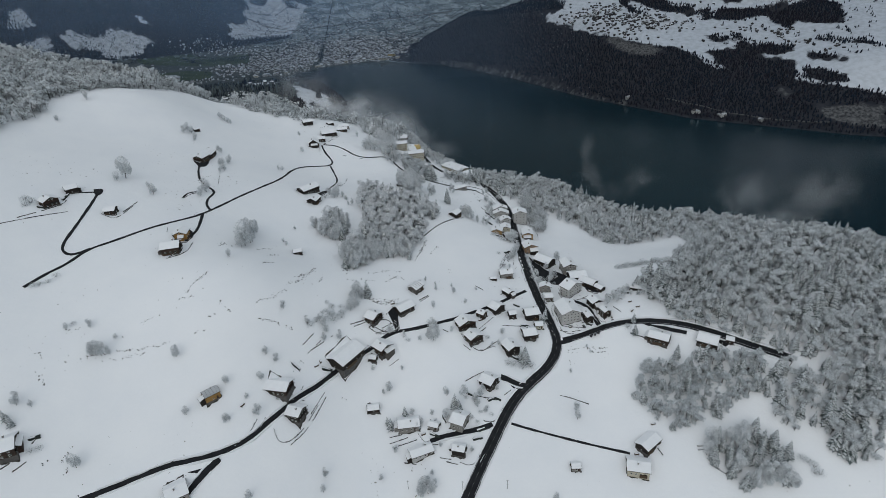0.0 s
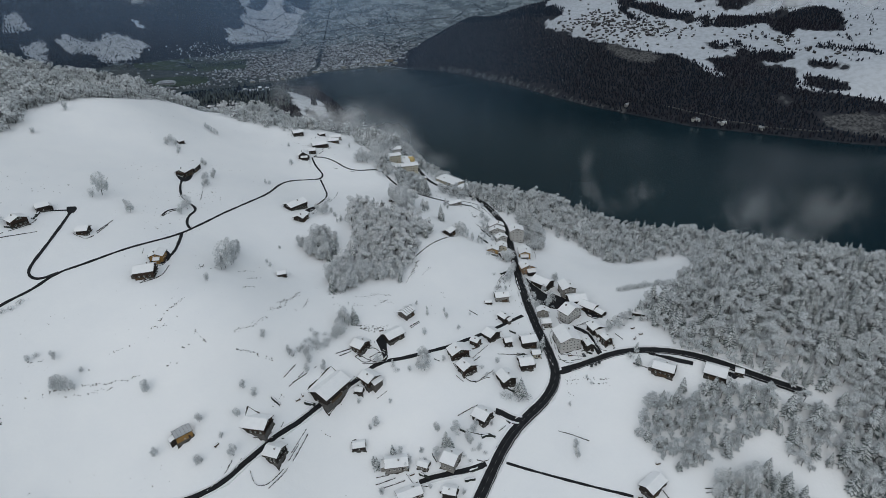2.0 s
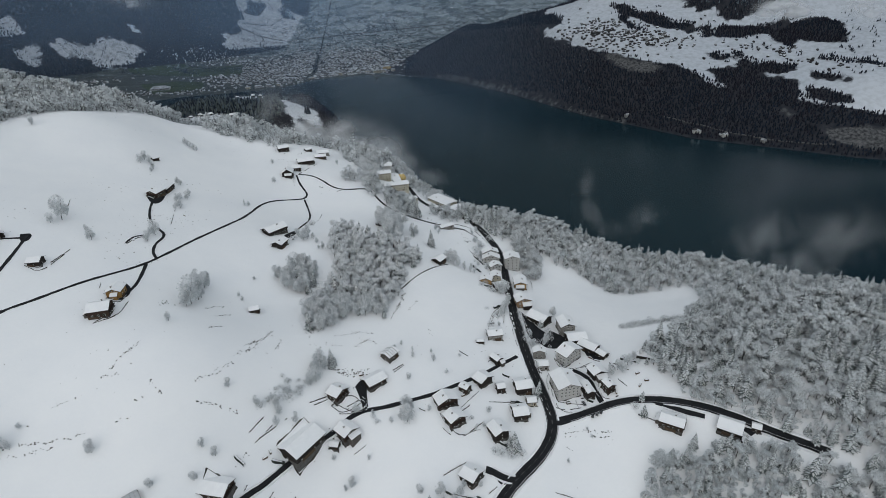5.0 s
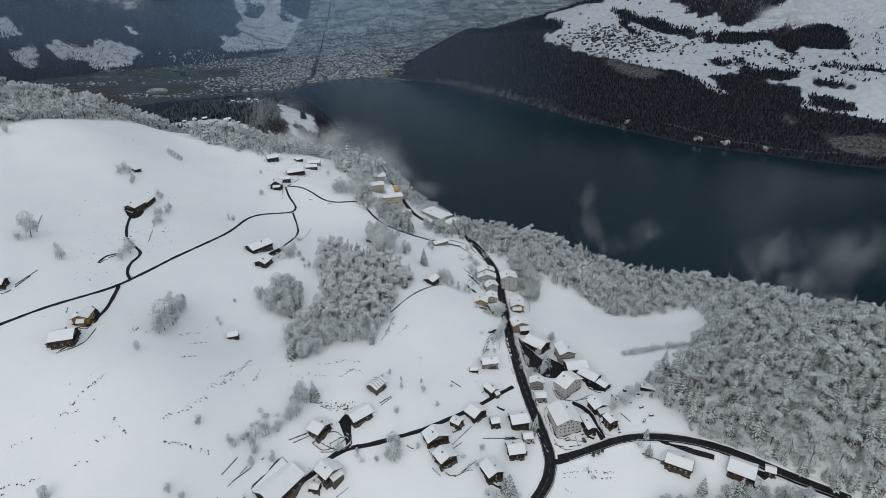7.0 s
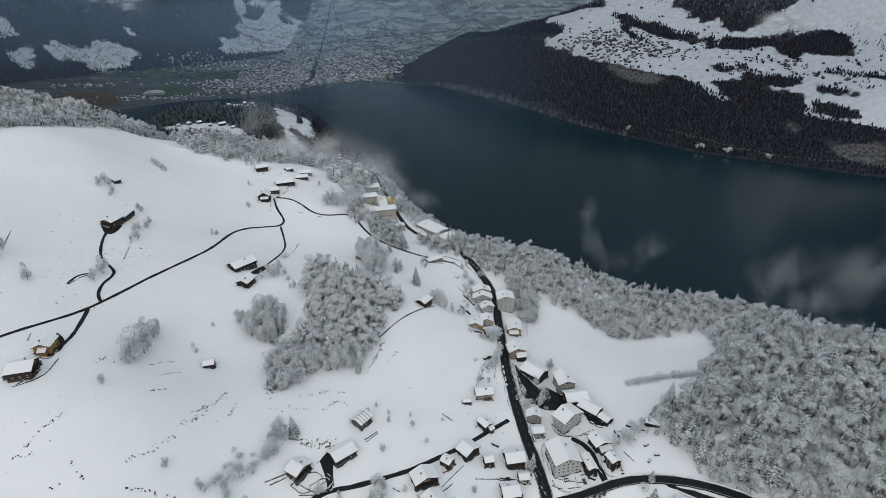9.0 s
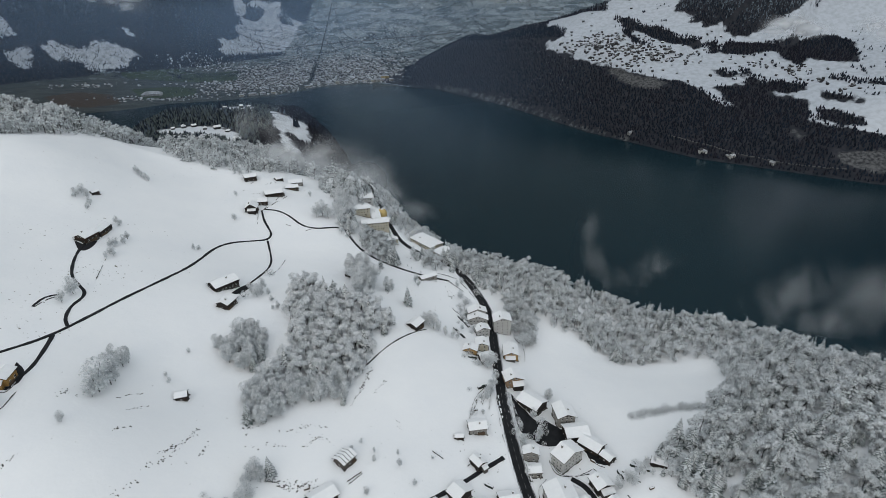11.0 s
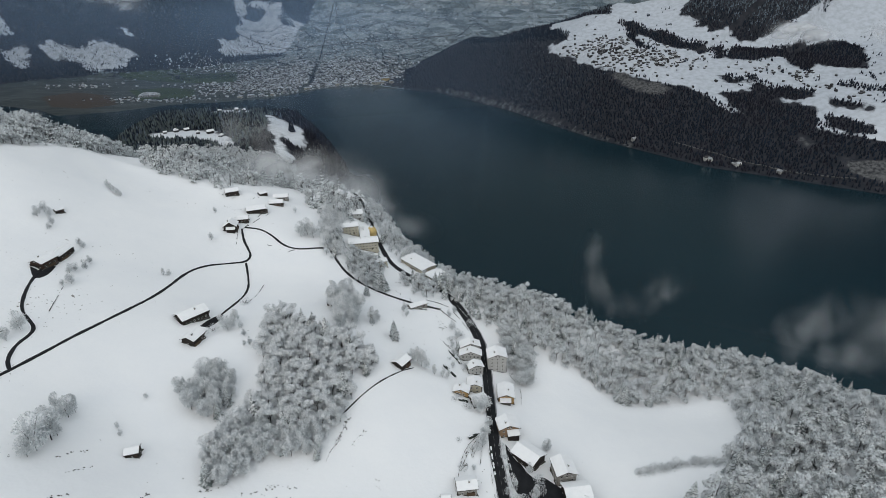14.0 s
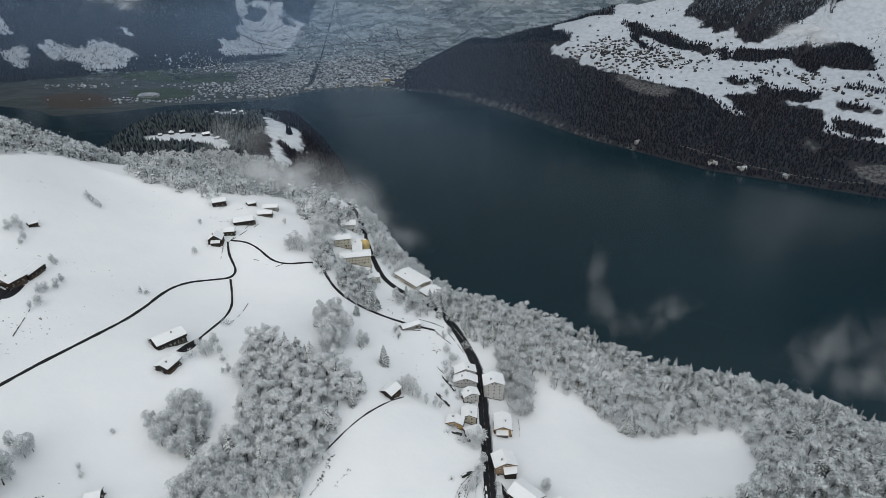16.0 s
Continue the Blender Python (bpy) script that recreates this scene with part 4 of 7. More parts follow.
house("sports_hall", 20, 682, -50, 32, 16, 9, "cream", 0.1, label="large low hall with a broad snow-covered roof")
house("sports_hall", 38, 659, -50, 16, 16, 6, "cream", 0.1, label="lower part of the hall under smooth snow")
house("annexe", -17, 668, 14, 18, 7, 4, "cream", 0.1, label="low cream passage building with snow on top")
house("village_house", -50, 776, 8, 15, 12, 7, "white")
house("village_house", -208.4, 1442.0, 10, 8.5, 7, 4, "grey")

house("chalet", -150.7, 686.5, 97, 10, 11, 5, "dark", 0.7, label="dark steep-gabled chalet at the lane's end")



# ---- trees: each kind is a few shapes, as arrays of points, triangles and material numbers ----
def kite(p, q, side, drop):
    """A small leaf-shaped piece from p to q."""
    m = 0.55 * p + 0.45 * q
    return [p, m + side - (0, 0, drop), q, m - side - (0, 0, drop)], [(0, 1, 2), (0, 2, 3)]


class Shape:
    def __init__(self):
        self.v, self.f, self.m = [], [], []

    def add(self, v, f, m):
        self.f += [tuple(i + len(self.v) for i in t) for t in f]
        self.v += [tuple(p) for p in v]
        self.m += [m] * len(f)

    def arrays(self):
        return np.array(self.v, float), np.array(self.f), np.array(self.m)


def limb(sh, a, b, r0, r1, m, sides=4):
    a, b = np.array(a, float), np.array(b, float)
    d = (b - a) / np.linalg.norm(b - a)
    u = np.cross(d, (0.3, 0.9, 0.1))
    u /= np.linalg.norm(u)
    w = np.cross(d, u)
    ring = [u * math.cos(k * 2 * math.pi / sides) + w * math.sin(k * 2 * math.pi / sides) for k in range(sides)]
    v = [a + r * r0 for r in ring] + [b + r * r1 for r in ring]
    f = []
    for k in range(sides):
        j = (k + 1) % sides
        f += [(k, j, sides + j), (k, sides + j, sides + k)]
    sh.add(v, f, m)


def broad_shape(seed, tufts, slender=1.0, fine=1.0, blade=0.55):
    """A bare, frosted tree of height 1. Materials: 0 bark, 1 frosted twigs, 2 snow, 3 dark twigs."""
    rnd = np.random.default_rng(seed)
    trunk, crown = Shape(), Shape()
    fork = np.array((rnd.normal(0, 0.015), rnd.normal(0, 0.015), 0.19))
    limb(trunk, (0, 0, -0.08), fork, 0.016, 0.012, 0, 5)
    tips = []
    for k in range(8):
        an = k * 2.4 + rnd.uniform(-0.4, 0.4)
        out = rnd.uniform(0.14, 0.36) * slender
        tip = np.array((math.cos(an) * out, math.sin(an) * out, rnd.uniform(0.32, 0.93)))
        mid = fork + (tip - fork) * 0.5 + (0, 0, 0.05)
        limb(trunk, fork + (0, 0, rnd.uniform(-0.05, 0.1)), mid, 0.008, 0.006, 0, 3)
        limb(trunk, mid, tip, 0.006, 0.002, 0, 3)
        tips += [mid, tip, 0.5 * (mid + tip)]
    tips.append(np.array((0, 0, 0.95)))
    for k in range(tufts):
        c = tips[rnd.integers(len(tips))] + rnd.normal(0, 0.085, 3) * (slender, slender, 0.9)
        r = math.hypot(c[0], c[1])
        lim = 0.40 * slender * math.sqrt(max(0.03, 1 - ((c[2] - 0.53) / 0.49) ** 2))
        if r > lim:
            c[:2] *= lim / r
        c[2] = min(max(c[2], 0.07), 1.0)
        out = c - (0, 0, 0.45)
        out = out / np.linalg.norm(out) + rnd.normal(0, 0.55, 3)
        out /= np.linalg.norm(out)
        side = np.cross(out, rnd.normal(0, 1, 3))
        side /= np.linalg.norm(side)
        size = rnd.uniform(0.06, 0.115) * fine
        # snow gathers towards the top; the crown's shading is painted in with it
        high = min(1.0, max(0.0, (c[2] - 0.38) * 1.6 + 0.25 * r / 0.4))
        m = rnd.choice([1, 2, 3], p=[0.54, 0.04 + 0.34 * high, 0.42 - 0.34 * high])
        crown.add([c - out * size * 0.6, c + out * size * 0.5 + side * size * blade, c + out * size * 0.5 - side * size * blade], [(0, 1, 2)], m)
    return trunk.arrays(), crown.arrays()


def clumped_shape(seed, tufts, slender=1.0, fine=1.0):
    """A tree in a wood, of height 1: its crown is a heap of rounded boughs, white above and dark underneath. Materials as above."""
    rnd = np.random.default_rng(seed)
    trunk, crown = Shape(), Shape()
    limb(trunk, (0, 0, -0.1), (0, 0, 0.45), 0.018, 0.01, 0, 5)
    boughs = [(np.array((0.0, 0.0, 0.88)), 0.10)]
    for k in range(26):
        up = 0.12 + 0.74 * ((k * 0.618) % 1.0)
        an, out = 2.4 * k + rnd.uniform(-0.5, 0.5), 0.30 * slender * math.sqrt(max(0.05, 1 - ((up - 0.42) / 0.56) ** 2)) * rnd.uniform(0.5, 1.1)
        c = np.array((math.cos(an) * out, math.sin(an) * out, up))
        boughs.append((c, rnd.uniform(0.07, 0.115) * (0.7 + 0.3 * slender)))
        if k % 3 == 0:
            limb(trunk, (0, 0, up * 0.55), c, 0.007, 0.003, 0, 3)
    for k in range(tufts):
        c, r = boughs[rnd.integers(len(boughs))]
        d = rnd.normal(0, 1, 3) + (0, 0, 0.4)
        d /= np.linalg.norm(d)
        p = c + d * r * rnd.uniform(0.6, 1.2) * (1, 1, 0.9)
        lie = np.cross(d, rnd.normal(0, 1, 3))
        lie = lie / np.linalg.norm(lie) + 0.7 * d - (0, 0, 0.25)
        lie /= np.linalg.norm(lie)
        side = np.cross(lie, d + rnd.normal(0, 0.45, 3))
        side /= np.linalg.norm(side)
        size = rnd.uniform(0.045, 0.09) * fine
        # more snow on upper sides; bough shading is put into this choice too
        lit = min(1.0, max(0.0, 0.40 + 0.55 * d[2] + 0.5 * (p[2] - 0.5)))
        m = rnd.choice([1, 2, 3], p=[0.46, 0.14 + 0.34 * lit, 0.40 - 0.34 * lit])
        crown.add([p - lie * size * 0.7, p + lie * size * 0.5 + side * size * 0.36, p + lie * size * 0.5 - side * size * 0.36], [(0, 1, 2)], m)
    return trunk.arrays(), crown.arrays()


def conifer_shape(seed, tiers, spokes):
    """A snow-laden spruce of height 1: under each load of snow lies a longer dark branch. Materials: 0 bark, 1 needles, 2 snow."""
    rnd = np.random.default_rng(seed)
    trunk, crown = Shape(), Shape()
    limb(trunk, (0, 0, -0.08), (0, 0, 0.93), 0.016, 0.003, 0, 5)
    for k in range(tiers):
        t = k / (tiers - 1)
        z, reach = 0.12 + 0.80 * t ** 0.92, 0.235 * (1 - t) ** 0.8 + 0.02
        n = max(4, int(spokes * (1 - 0.5 * t)))
        for j in range(n):
            an = 2 * math.pi * (j + 0.5 * (k % 2)) / n + rnd.uniform(-0.22, 0.22)
            d = np.array((math.cos(an), math.sin(an), 0.0))
            s = np.array((-d[1], d[0], 0.0))
            far = reach * rnd.uniform(0.75, 1.15)
            zz = z + rnd.uniform(-0.02, 0.02)
            p, q = d * 0.008 + (0, 0, zz + 0.012), d * far + (0, 0, zz - far * rnd.uniform(0.3, 0.6))
            crown.add(*kite(p, q, s * far * 0.27, 0.016), 1)
            if rnd.random() < 0.95:
                lift = np.array((0, 0, 0.012))
                crown.add(*kite(p + lift, p + (q - p) * rnd.uniform(0.82, 1.0) + lift, s * far * rnd.uniform(0.19, 0.26), 0.012), 2)
    crown.add(*kite(np.array((0, 0, 0.9)), np.array((0, 0, 1.0)), np.array((0.012, 0, 0)), 0.0), 2)
    return trunk.arrays(), crown.arrays()


def bush_shape(seed, tufts):
    rnd = np.random.default_rng(seed)
    trunk, crown = Shape(), Shape()
    for k in range(5):
        an = k * 1.26 + rnd.uniform(-0.3, 0.3)
        limb(trunk, (0, 0, -0.1), (math.cos(an) * 0.4, math.sin(an) * 0.4, 0.6), 0.03, 0.01, 0, 3)
    for k in range(tufts):
        an, r = rnd.uniform(0, 6.28), 0.7 * math.sqrt(rnd.random())
        c = np.array((math.cos(an) * r, math.sin(an) * r, rnd.uniform(0.05, 0.95) * math.sqrt(max(0.05, 1 - (r / 0.78) ** 2))))
        out = rnd.normal(0, 1, 3) + (0, 0, 0.5)
        out /= np.linalg.norm(out)
        side = np.cross(out, rnd.normal(0, 1, 3))
        side /= np.linalg.norm(side)
        size = rnd.uniform(0.1, 0.19)
        crown.add(*kite(c - out * size * 0.5, c + out * size * 0.6, side * size * 0.22, 0.0), rnd.choice([1, 2, 3], p=[0.5, 0.25, 0.25]))
    return trunk.arrays(), crown.arrays()


BROAD_MATS, CONIFER_MATS = [BARK, TWIG_FROST, TUFT_SNOW, TWIG_DARK], [BARK, NEEDLES, TUFT_SNOW]
BROADS = [clumped_shape(s, 900, w, 0.76) for s, w in ((1, 1.05), (2, 0.9), (3, 1.2), (4, 0.8), (5, 1.1))]
FINE_BROADS = [broad_shape(s, 1600, w, 0.66, 0.28) for s, w in ((6, 0.8), (7, 0.62), (8, 0.9), (9, 0.72))]
LACY_BROADS = [broad_shape(s, 1300, w, 0.7, 0.26) for s, w in ((81, 1.1), (82, 0.9), (83, 1.25), (84, 0.85), (85, 1.0))]
FAR_BROADS = [clumped_shape(s, 230, w, 1.4) for s, w in ((71, 1.05), (72, 0.9), (73, 1.2), (74, 0.8), (75, 1.1))]
FAR_CONIFERS = [conifer_shape(s, 6, 7) for s in (76, 77, 78, 79)]
NEAR_BROADS = [clumped_shape(s, 1700, w, 0.58) for s, w in ((61, 1.05), (62, 0.9), (63, 1.15), (64, 0.85), (65, 1.0))]
CONIFERS = [conifer_shape(s, t, n) for s, t, n in ((11, 14, 11), (12, 13, 10), (13, 15, 11), (14, 12, 11))]
BUSHES = [bush_shape(s, 240) for s in (21, 22, 23)]
tree_random = random.Random(9)


def tree_kit(shapes, mats, what):
    kit = []
    for (tv, tf, tm), (cv, cf, cm) in shapes:
        kit.append((mesh_arrays(what + "_trunk", tv, tf, mats, tm), mesh_arrays(what + "_crown", cv, cf, mats, cm)))
    return kit


MID_MATS = [BARK, PALE_FROST, TUFT_SNOW, TWIG_DARK]
PALE_MATS = [BARK, PALE_FROST, ROOF_SNOW, TWIG_FROST]
KITS = {"frosted_tree": tree_kit(FINE_BROADS, PALE_MATS, "broad"), "spruce": tree_kit(CONIFERS, CONIFER_MATS, "spruce"), "bush": tree_kit(BUSHES, PALE_MATS, "bush")}
TREE_WORDS = {"frosted_tree": "bare deciduous tree white with frost and snow", "spruce": "dark spruce with snow lying on its branches", "bush": "low frosted bush standing in the snow"}


def tree(kind, x, y, tall, group=""):
    trunk, crown = tree_random.choice(KITS[kind])
    thing = new(kind)
    w = tall * tree_random.uniform(0.9, 1.15)
    thing.matrix_world = pose(x, y, ground_z(x, y), tree_random.uniform(-3, 3), tree_random.uniform(-3, 3), tree_random.uniform(0, 360)) @ Matrix.Diagonal((w, w, tall, 1))
    size = "tall " if tall > 13 else "small " if tall < 6 and kind != "bush" else ""
    tagged(thing, size + TREE_WORDS[kind], "bush" if kind == "bush" else "tree", group)
    for name, me in (("trunk", trunk), ("crown", crown)):
        ob = new(name, me)
        ob.parent = thing


def inside(x, y, ring):
    hit = np.zeros(x.shape, bool)
    for (ax, ay), (bx, by) in zip(ring, ring[1:] + ring[:1]):
        cross = ((ay > y) != (by > y)) & (x < (bx - ax) * (y - ay) / ((by - ay) or 1e-9) + ax)
        hit ^= cross
    return hit


def planted(ring, apart, seed, clear=()):
    """Uneven places inside an outline, away from the clearings."""
    rnd = np.random.default_rng(seed)
    xs, ys = [p[0] for p in ring], [p[1] for p in ring]
    gx, gy = np.meshgrid(np.arange(min(xs), max(xs), apart), np.arange(min(ys), max(ys), apart * 0.87))
    gx[1::2] += apart / 2
    x, y = gx.ravel() + rnd.normal(0, apart * 0.36, gx.size), gy.ravel() + rnd.normal(0, apart * 0.36, gx.size)
    keep = inside(x, y, ring)
    for c in clear:
        keep &= ~inside(x, y, c)
    return x[keep], y[keep]


def wood(name, label, x, y, share, tall, seed, near=False, far=False, pale=False, lacy=False, frosty=False):
    """Many trees as one mesh; share: how many of them are spruces."""
    rnd = np.random.default_rng(seed)
    kinds = [(s, 0) for s in (LACY_BROADS if lacy else NEAR_BROADS if near else FAR_BROADS if far else BROADS)] + [(s, 1) for s in (FAR_CONIFERS if far else CONIFERS)]
    pick = np.where(np.clip(share + 0.35 * waves(x, y, 17, seed % 7), 0.02, 0.98) > rnd.random(len(x)), 5 + rnd.integers(0, 4, len(x)), rnd.integers(0, 5, len(x)))
    z = height(x, y)
    V, F, M, base = [], [], [], 0
    for k in range(9):
        sel = np.nonzero(pick == k)[0]
        if not len(sel):
            continue
        (tv, tf, tm), (cv, cf, cm) = kinds[k][0]
        v = np.concatenate([tv, cv])
        f = np.concatenate([tf, cf + len(tv)])
        m = np.concatenate([tm, cm])
        m = np.where(m == 0, 0, m if kinds[k][1] == 0 else np.where(m == 1, 4, 2))
        h = tall * rnd.uniform(0.55, 1.28, len(sel)) * (1.1 if kinds[k][1] else 0.95)
        w = h * rnd.uniform(0.85, 1.2, len(sel))
        an = rnd.uniform(0, 6.28, len(sel))
        c, s = np.cos(an), np.sin(an)
        px = (v[None, :, 0] * c[:, None] - v[None, :, 1] * s[:, None]) * w[:, None] + x[sel][:, None]
        py = (v[None, :, 0] * s[:, None] + v[None, :, 1] * c[:, None]) * w[:, None] + y[sel][:, None]
        pz = v[None, :, 2] * h[:, None] + z[sel][:, None]
        V.append(np.stack([px, py, pz], -1).reshape(-1, 3))
        F.append((f[None] + (np.arange(len(sel)) * len(v))[:, None, None]).reshape(-1, 3) + base)
        M.append(np.tile(m, len(sel)))
        base += len(sel) * len(v)
    me = mesh_arrays(name, np.concatenate(V), np.concatenate(F), (PALE_MATS if frosty else MID_MATS if pale else BROAD_MATS) + [NEEDLES], np.concatenate(M))
    tagged(new(name, me), label, "wood", kind="stuff")


BROAD_SPOTS = []
BROAD_SPOTS += [(-277.1, 487.7, 20), (-281.1, 480.0, 8), (-246.3, 466.8, 10), (-254.7, 477.9, 6), (-375.3, 634.4, 9), (-400.9, 591.5, 9), (-378.9, 579.9, 6), (-275.7, 623.1, 9), (-261.2, 611.3, 6), (-234.4, 599.4, 7), (-230.8, 598.4, 6), (-214.7, 570.5, 8), (-213.1, 548.8, 8), (-214.9, 542.5, 6), (-211.2, 491.8, 13), (-212.4, 480.6, 9), (-167.9, 591.8, 5), (-157.2, 411.2, 22), (-155.8, 419.8, 20), (-158.1, 405.9, 12), (-159.6, 381.8, 7), (-130.0, 462.4, 4), (-225.9, 298.0, 10), (-221.0, 298.6, 11)]
BROAD_SPOTS += [(-224.2, 300.1, 10), (-216.3, 299.8, 7), (-233.8, 316.0, 7), (-246.9, 312.8, 5), (-216.0, 310.1, 4), (-174.6, 299.6, 9), (-114.4, 342.5, 7), (-121.5, 308.9, 7), (-114.6, 307.6, 7), (-142.2, 287.1, 7), (-162.5, 268.8, 7), (-139.2, 267.7, 7), (-137.5, 268.9, 5), (-121.8, 275.0, 9), (-129.2, 281.9, 5), (-122.5, 294.3, 7), (-215.2, 237.2, 11), (-80.6, 253.8, 9), (-81.1, 245.3, 7), (-47.1, 257.7, 5), (-42.6, 313.2, 8), (-46.5, 310.9, 5), (-33.8, 326.6, 4), (-10.3, 346.5, 13)]
BROAD_SPOTS += [(-14.4, 347.9, 9), (6.8, 394.5, 6), (-7.2, 395.6, 5), (-15.7, 407.1, 4), (-68.8, 365.9, 12), (-71.8, 362.4, 9), (-77.5, 338.6, 9), (-87.3, 334.0, 7), (86.3, 293.7, 9), (-254.6, 262.3, 10), (-247.4, 263.3, 5), (-121.0, 233.0, 8), (62.7, 243.6, 6), (-20.1, 249.7, 14), (-22.0, 247.4, 10), (-18.3, 253.4, 9), (-14.8, 249.9, 10), (88.7, 328.8, 4), (-54.6, 325.5, 4), (32.9, 311.2, 4), (104.5, 347.9, 3), (106.3, 342.7, 3), (-98.6, 339.1, 8), (-83.0, 353.3, 6)]
BROAD_SPOTS += [(-91.8, 345.6, 6), (-38.3, 274.8, 6), (-3.7, 292.3, 8), (8.8, 306.1, 9), (16.3, 301.5, 8), (20.6, 306.2, 7), (22.9, 310.3, 6), (-3.0, 306.9, 8), (-23.1, 287.5, 6), (-21.1, 290.9, 5), (-19.6, 274.9, 4), (11.9, 270.2, 5), (18.0, 298.4, 7), (23.4, 294.7, 5), (-26.9, 296.9, 6), (-13.3, 295.2, 5), (-8.3, 275.2, 4), (92.3, 426.5, 8), (90.0, 422.2, 7), (90.0, 441.5, 7), (80.4, 398.1, 6), (129.5, 385.9, 9), (135.0, 389.4, 9), (137.6, 386.4, 9)]
BROAD_SPOTS += [(143.0, 392.6, 9), (148.8, 399.5, 6), (153.8, 398.4, 7), (149.6, 391.1, 5), (81.5, 400.4, 6), (161.3, 409.0, 6), (81.0, 421.9, 6), (80.2, 416.8, 5), (80.6, 432.4, 6), (63.6, 459.0, 9), (65.9, 464.6, 10), (61.4, 453.7, 8), (68.6, 473.4, 9), (103.9, 461.3, 7), (57.6, 440.2, 4), (-9.9, 375.6, 6), (-42.4, 351.6, 8), (64.5, 486.2, 11), (68.1, 489.4, 12), (62.0, 490.2, 9), (26.5, 516.9, 13), (23.5, 521.0, 12), (30.1, 515.8, 9), (35.5, 512.9, 8)]
BROAD_SPOTS += [(40.8, 512.6, 8), (44.4, 513.1, 7), (20.0, 519.4, 10), (11.6, 582.5, 9), (14.1, 575.4, 7), (-9.8, 557.2, 12), (-6.1, 558.7, 10), (-83.4, 693.3, 17), (-88.4, 688.5, 15), (-77.5, 690.7, 15), (-103.5, 467.4, 5), (-162.5, 439.4, 13), (-157.8, 437.5, 13), (-156.5, 441.7, 12), (-160.0, 429.2, 11), (-155.1, 423.4, 9), (-99.7, 776.5, 9), (-172.7, 711.3, 6), (-160.6, 662.6, 7), (-171.1, 590.2, 6), (-45.4, 519.7, 5), (-134.8, 438.5, 4), (-131.3, 434.1, 4), (103.0, 542.7, 12)]
BROAD_SPOTS += [(98.1, 535.0, 11), (97.3, 562.5, 12), (102.9, 557.6, 12), (97.7, 547.4, 11), (95.8, 567.4, 11), (94.5, 575.1, 11), (91.1, 583.3, 10), (102.7, 458.9, 9), (52.7, 562.0, 8), (48.8, 570.0, 8), (46.9, 585.4, 7), (51.2, 593.1, 6), (48.5, 549.3, 6), (57.6, 530.1, 6), (48.2, 526.6, 6), (-41.5, 573.0, 10), (-36.9, 569.4, 9), (-104.0, 528.5, 11), (-101.7, 531.9, 9), (-109.9, 535.0, 8), (-96.7, 532.7, 6), (-92.1, 524.2, 5), (-103.4, 541.8, 9), (-85.4, 514.1, 7)]
BROAD_SPOTS += [(-220.2, 560.3, 8), (-219.2, 564.7, 7), (-216.3, 578.5, 7), (-216.2, 550.6, 5), (-269.1, 626.9, 9), (-262.3, 618.0, 8), (-275.2, 631.2, 9), (-265.2, 707.7, 7), (-261.3, 704.3, 7), (-257.5, 701.0, 7), (-253.1, 698.4, 7), (-250.0, 697.4, 6), (-88.7, 513.8, 4), (-162.0, 849.5, 8), (-193.9, 907.8, 9), (-192.1, 872.6, 9), (-104.2, 739.4, 7)]
BUSH_SPOTS = []
BUSH_SPOTS += [(-93.5, 343.9, 4), (-88.3, 347.8, 5), (-82.8, 350.4, 5), (-77.3, 354.5, 4), (-96.8, 339.3, 4), (43.4, 332.0, 4), (47.5, 331.4, 4), (53.6, 330.5, 4), (60.1, 332.3, 4), (-106.0, 571.3, 5), (-113.0, 526.4, 5), (-117.1, 518.2, 5), (-271.3, 345.0, 3), (-275.0, 341.5, 3), (-277.5, 339.3, 3), (-268.5, 350.8, 3), (-244.3, 316.5, 3), (-239.4, 240.9, 3), (-235.9, 243.0, 3), (-322.8, 422.7, 5), (-317.9, 420.8, 5), (-319.2, 415.7, 4)]
CONIFER_SPOTS = []
CONIFER_SPOTS += [(-60.1, 379.4, 13), (56.4, 335.0, 15), (53.1, 335.9, 10), (2.4, 298.3, 12), (5.1, 297.0, 9), (-31.6, 296.2, 9), (-41.6, 288.9, 9), (-43.9, 291.7, 7), (140.7, 349.2, 9), (-9.9, 554.3, 8), (-253.0, 251.2, 9), (-256.7, 253.4, 8), (147.3, 281.5, 8), (77.9, 377.5, 10), (75.6, 373.7, 9), (159.2, 406.3, 9), (154.8, 389.8, 6), (142.4, 360.0, 8), (7.0, 540.0, 15), (-9.1, 622.9, 15), (-11.9, 627.3, 13), (-16.8, 630.8, 12), (-5.2, 618.9, 11), (-196.0, 903.8, 15)]
CONIFER_SPOTS += [(-11.7, 616.1, 17), (-6.7, 616.0, 17), (-9.7, 622.3, 17), (-212.7, 931.9, 13), (-12.5, 759.2, 16), (-14.1, 732.5, 13), (-16.3, 717.6, 12), (42.7, 637.3, 14), (39.1, 670.5, 15), (47.3, 632.4, 15), (31.9, 698.8, 10), (52.4, 547.8, 7)]
BROAD_SPOTS += [(86.9, 300.3, 7), (-17.1, 256.4, 4), (-19.4, 250.9, 4), (-14.5, 259.4, 4), (-15.9, 249.4, 4), (-20.9, 247.3, 4), (-12.8, 254.5, 4)]
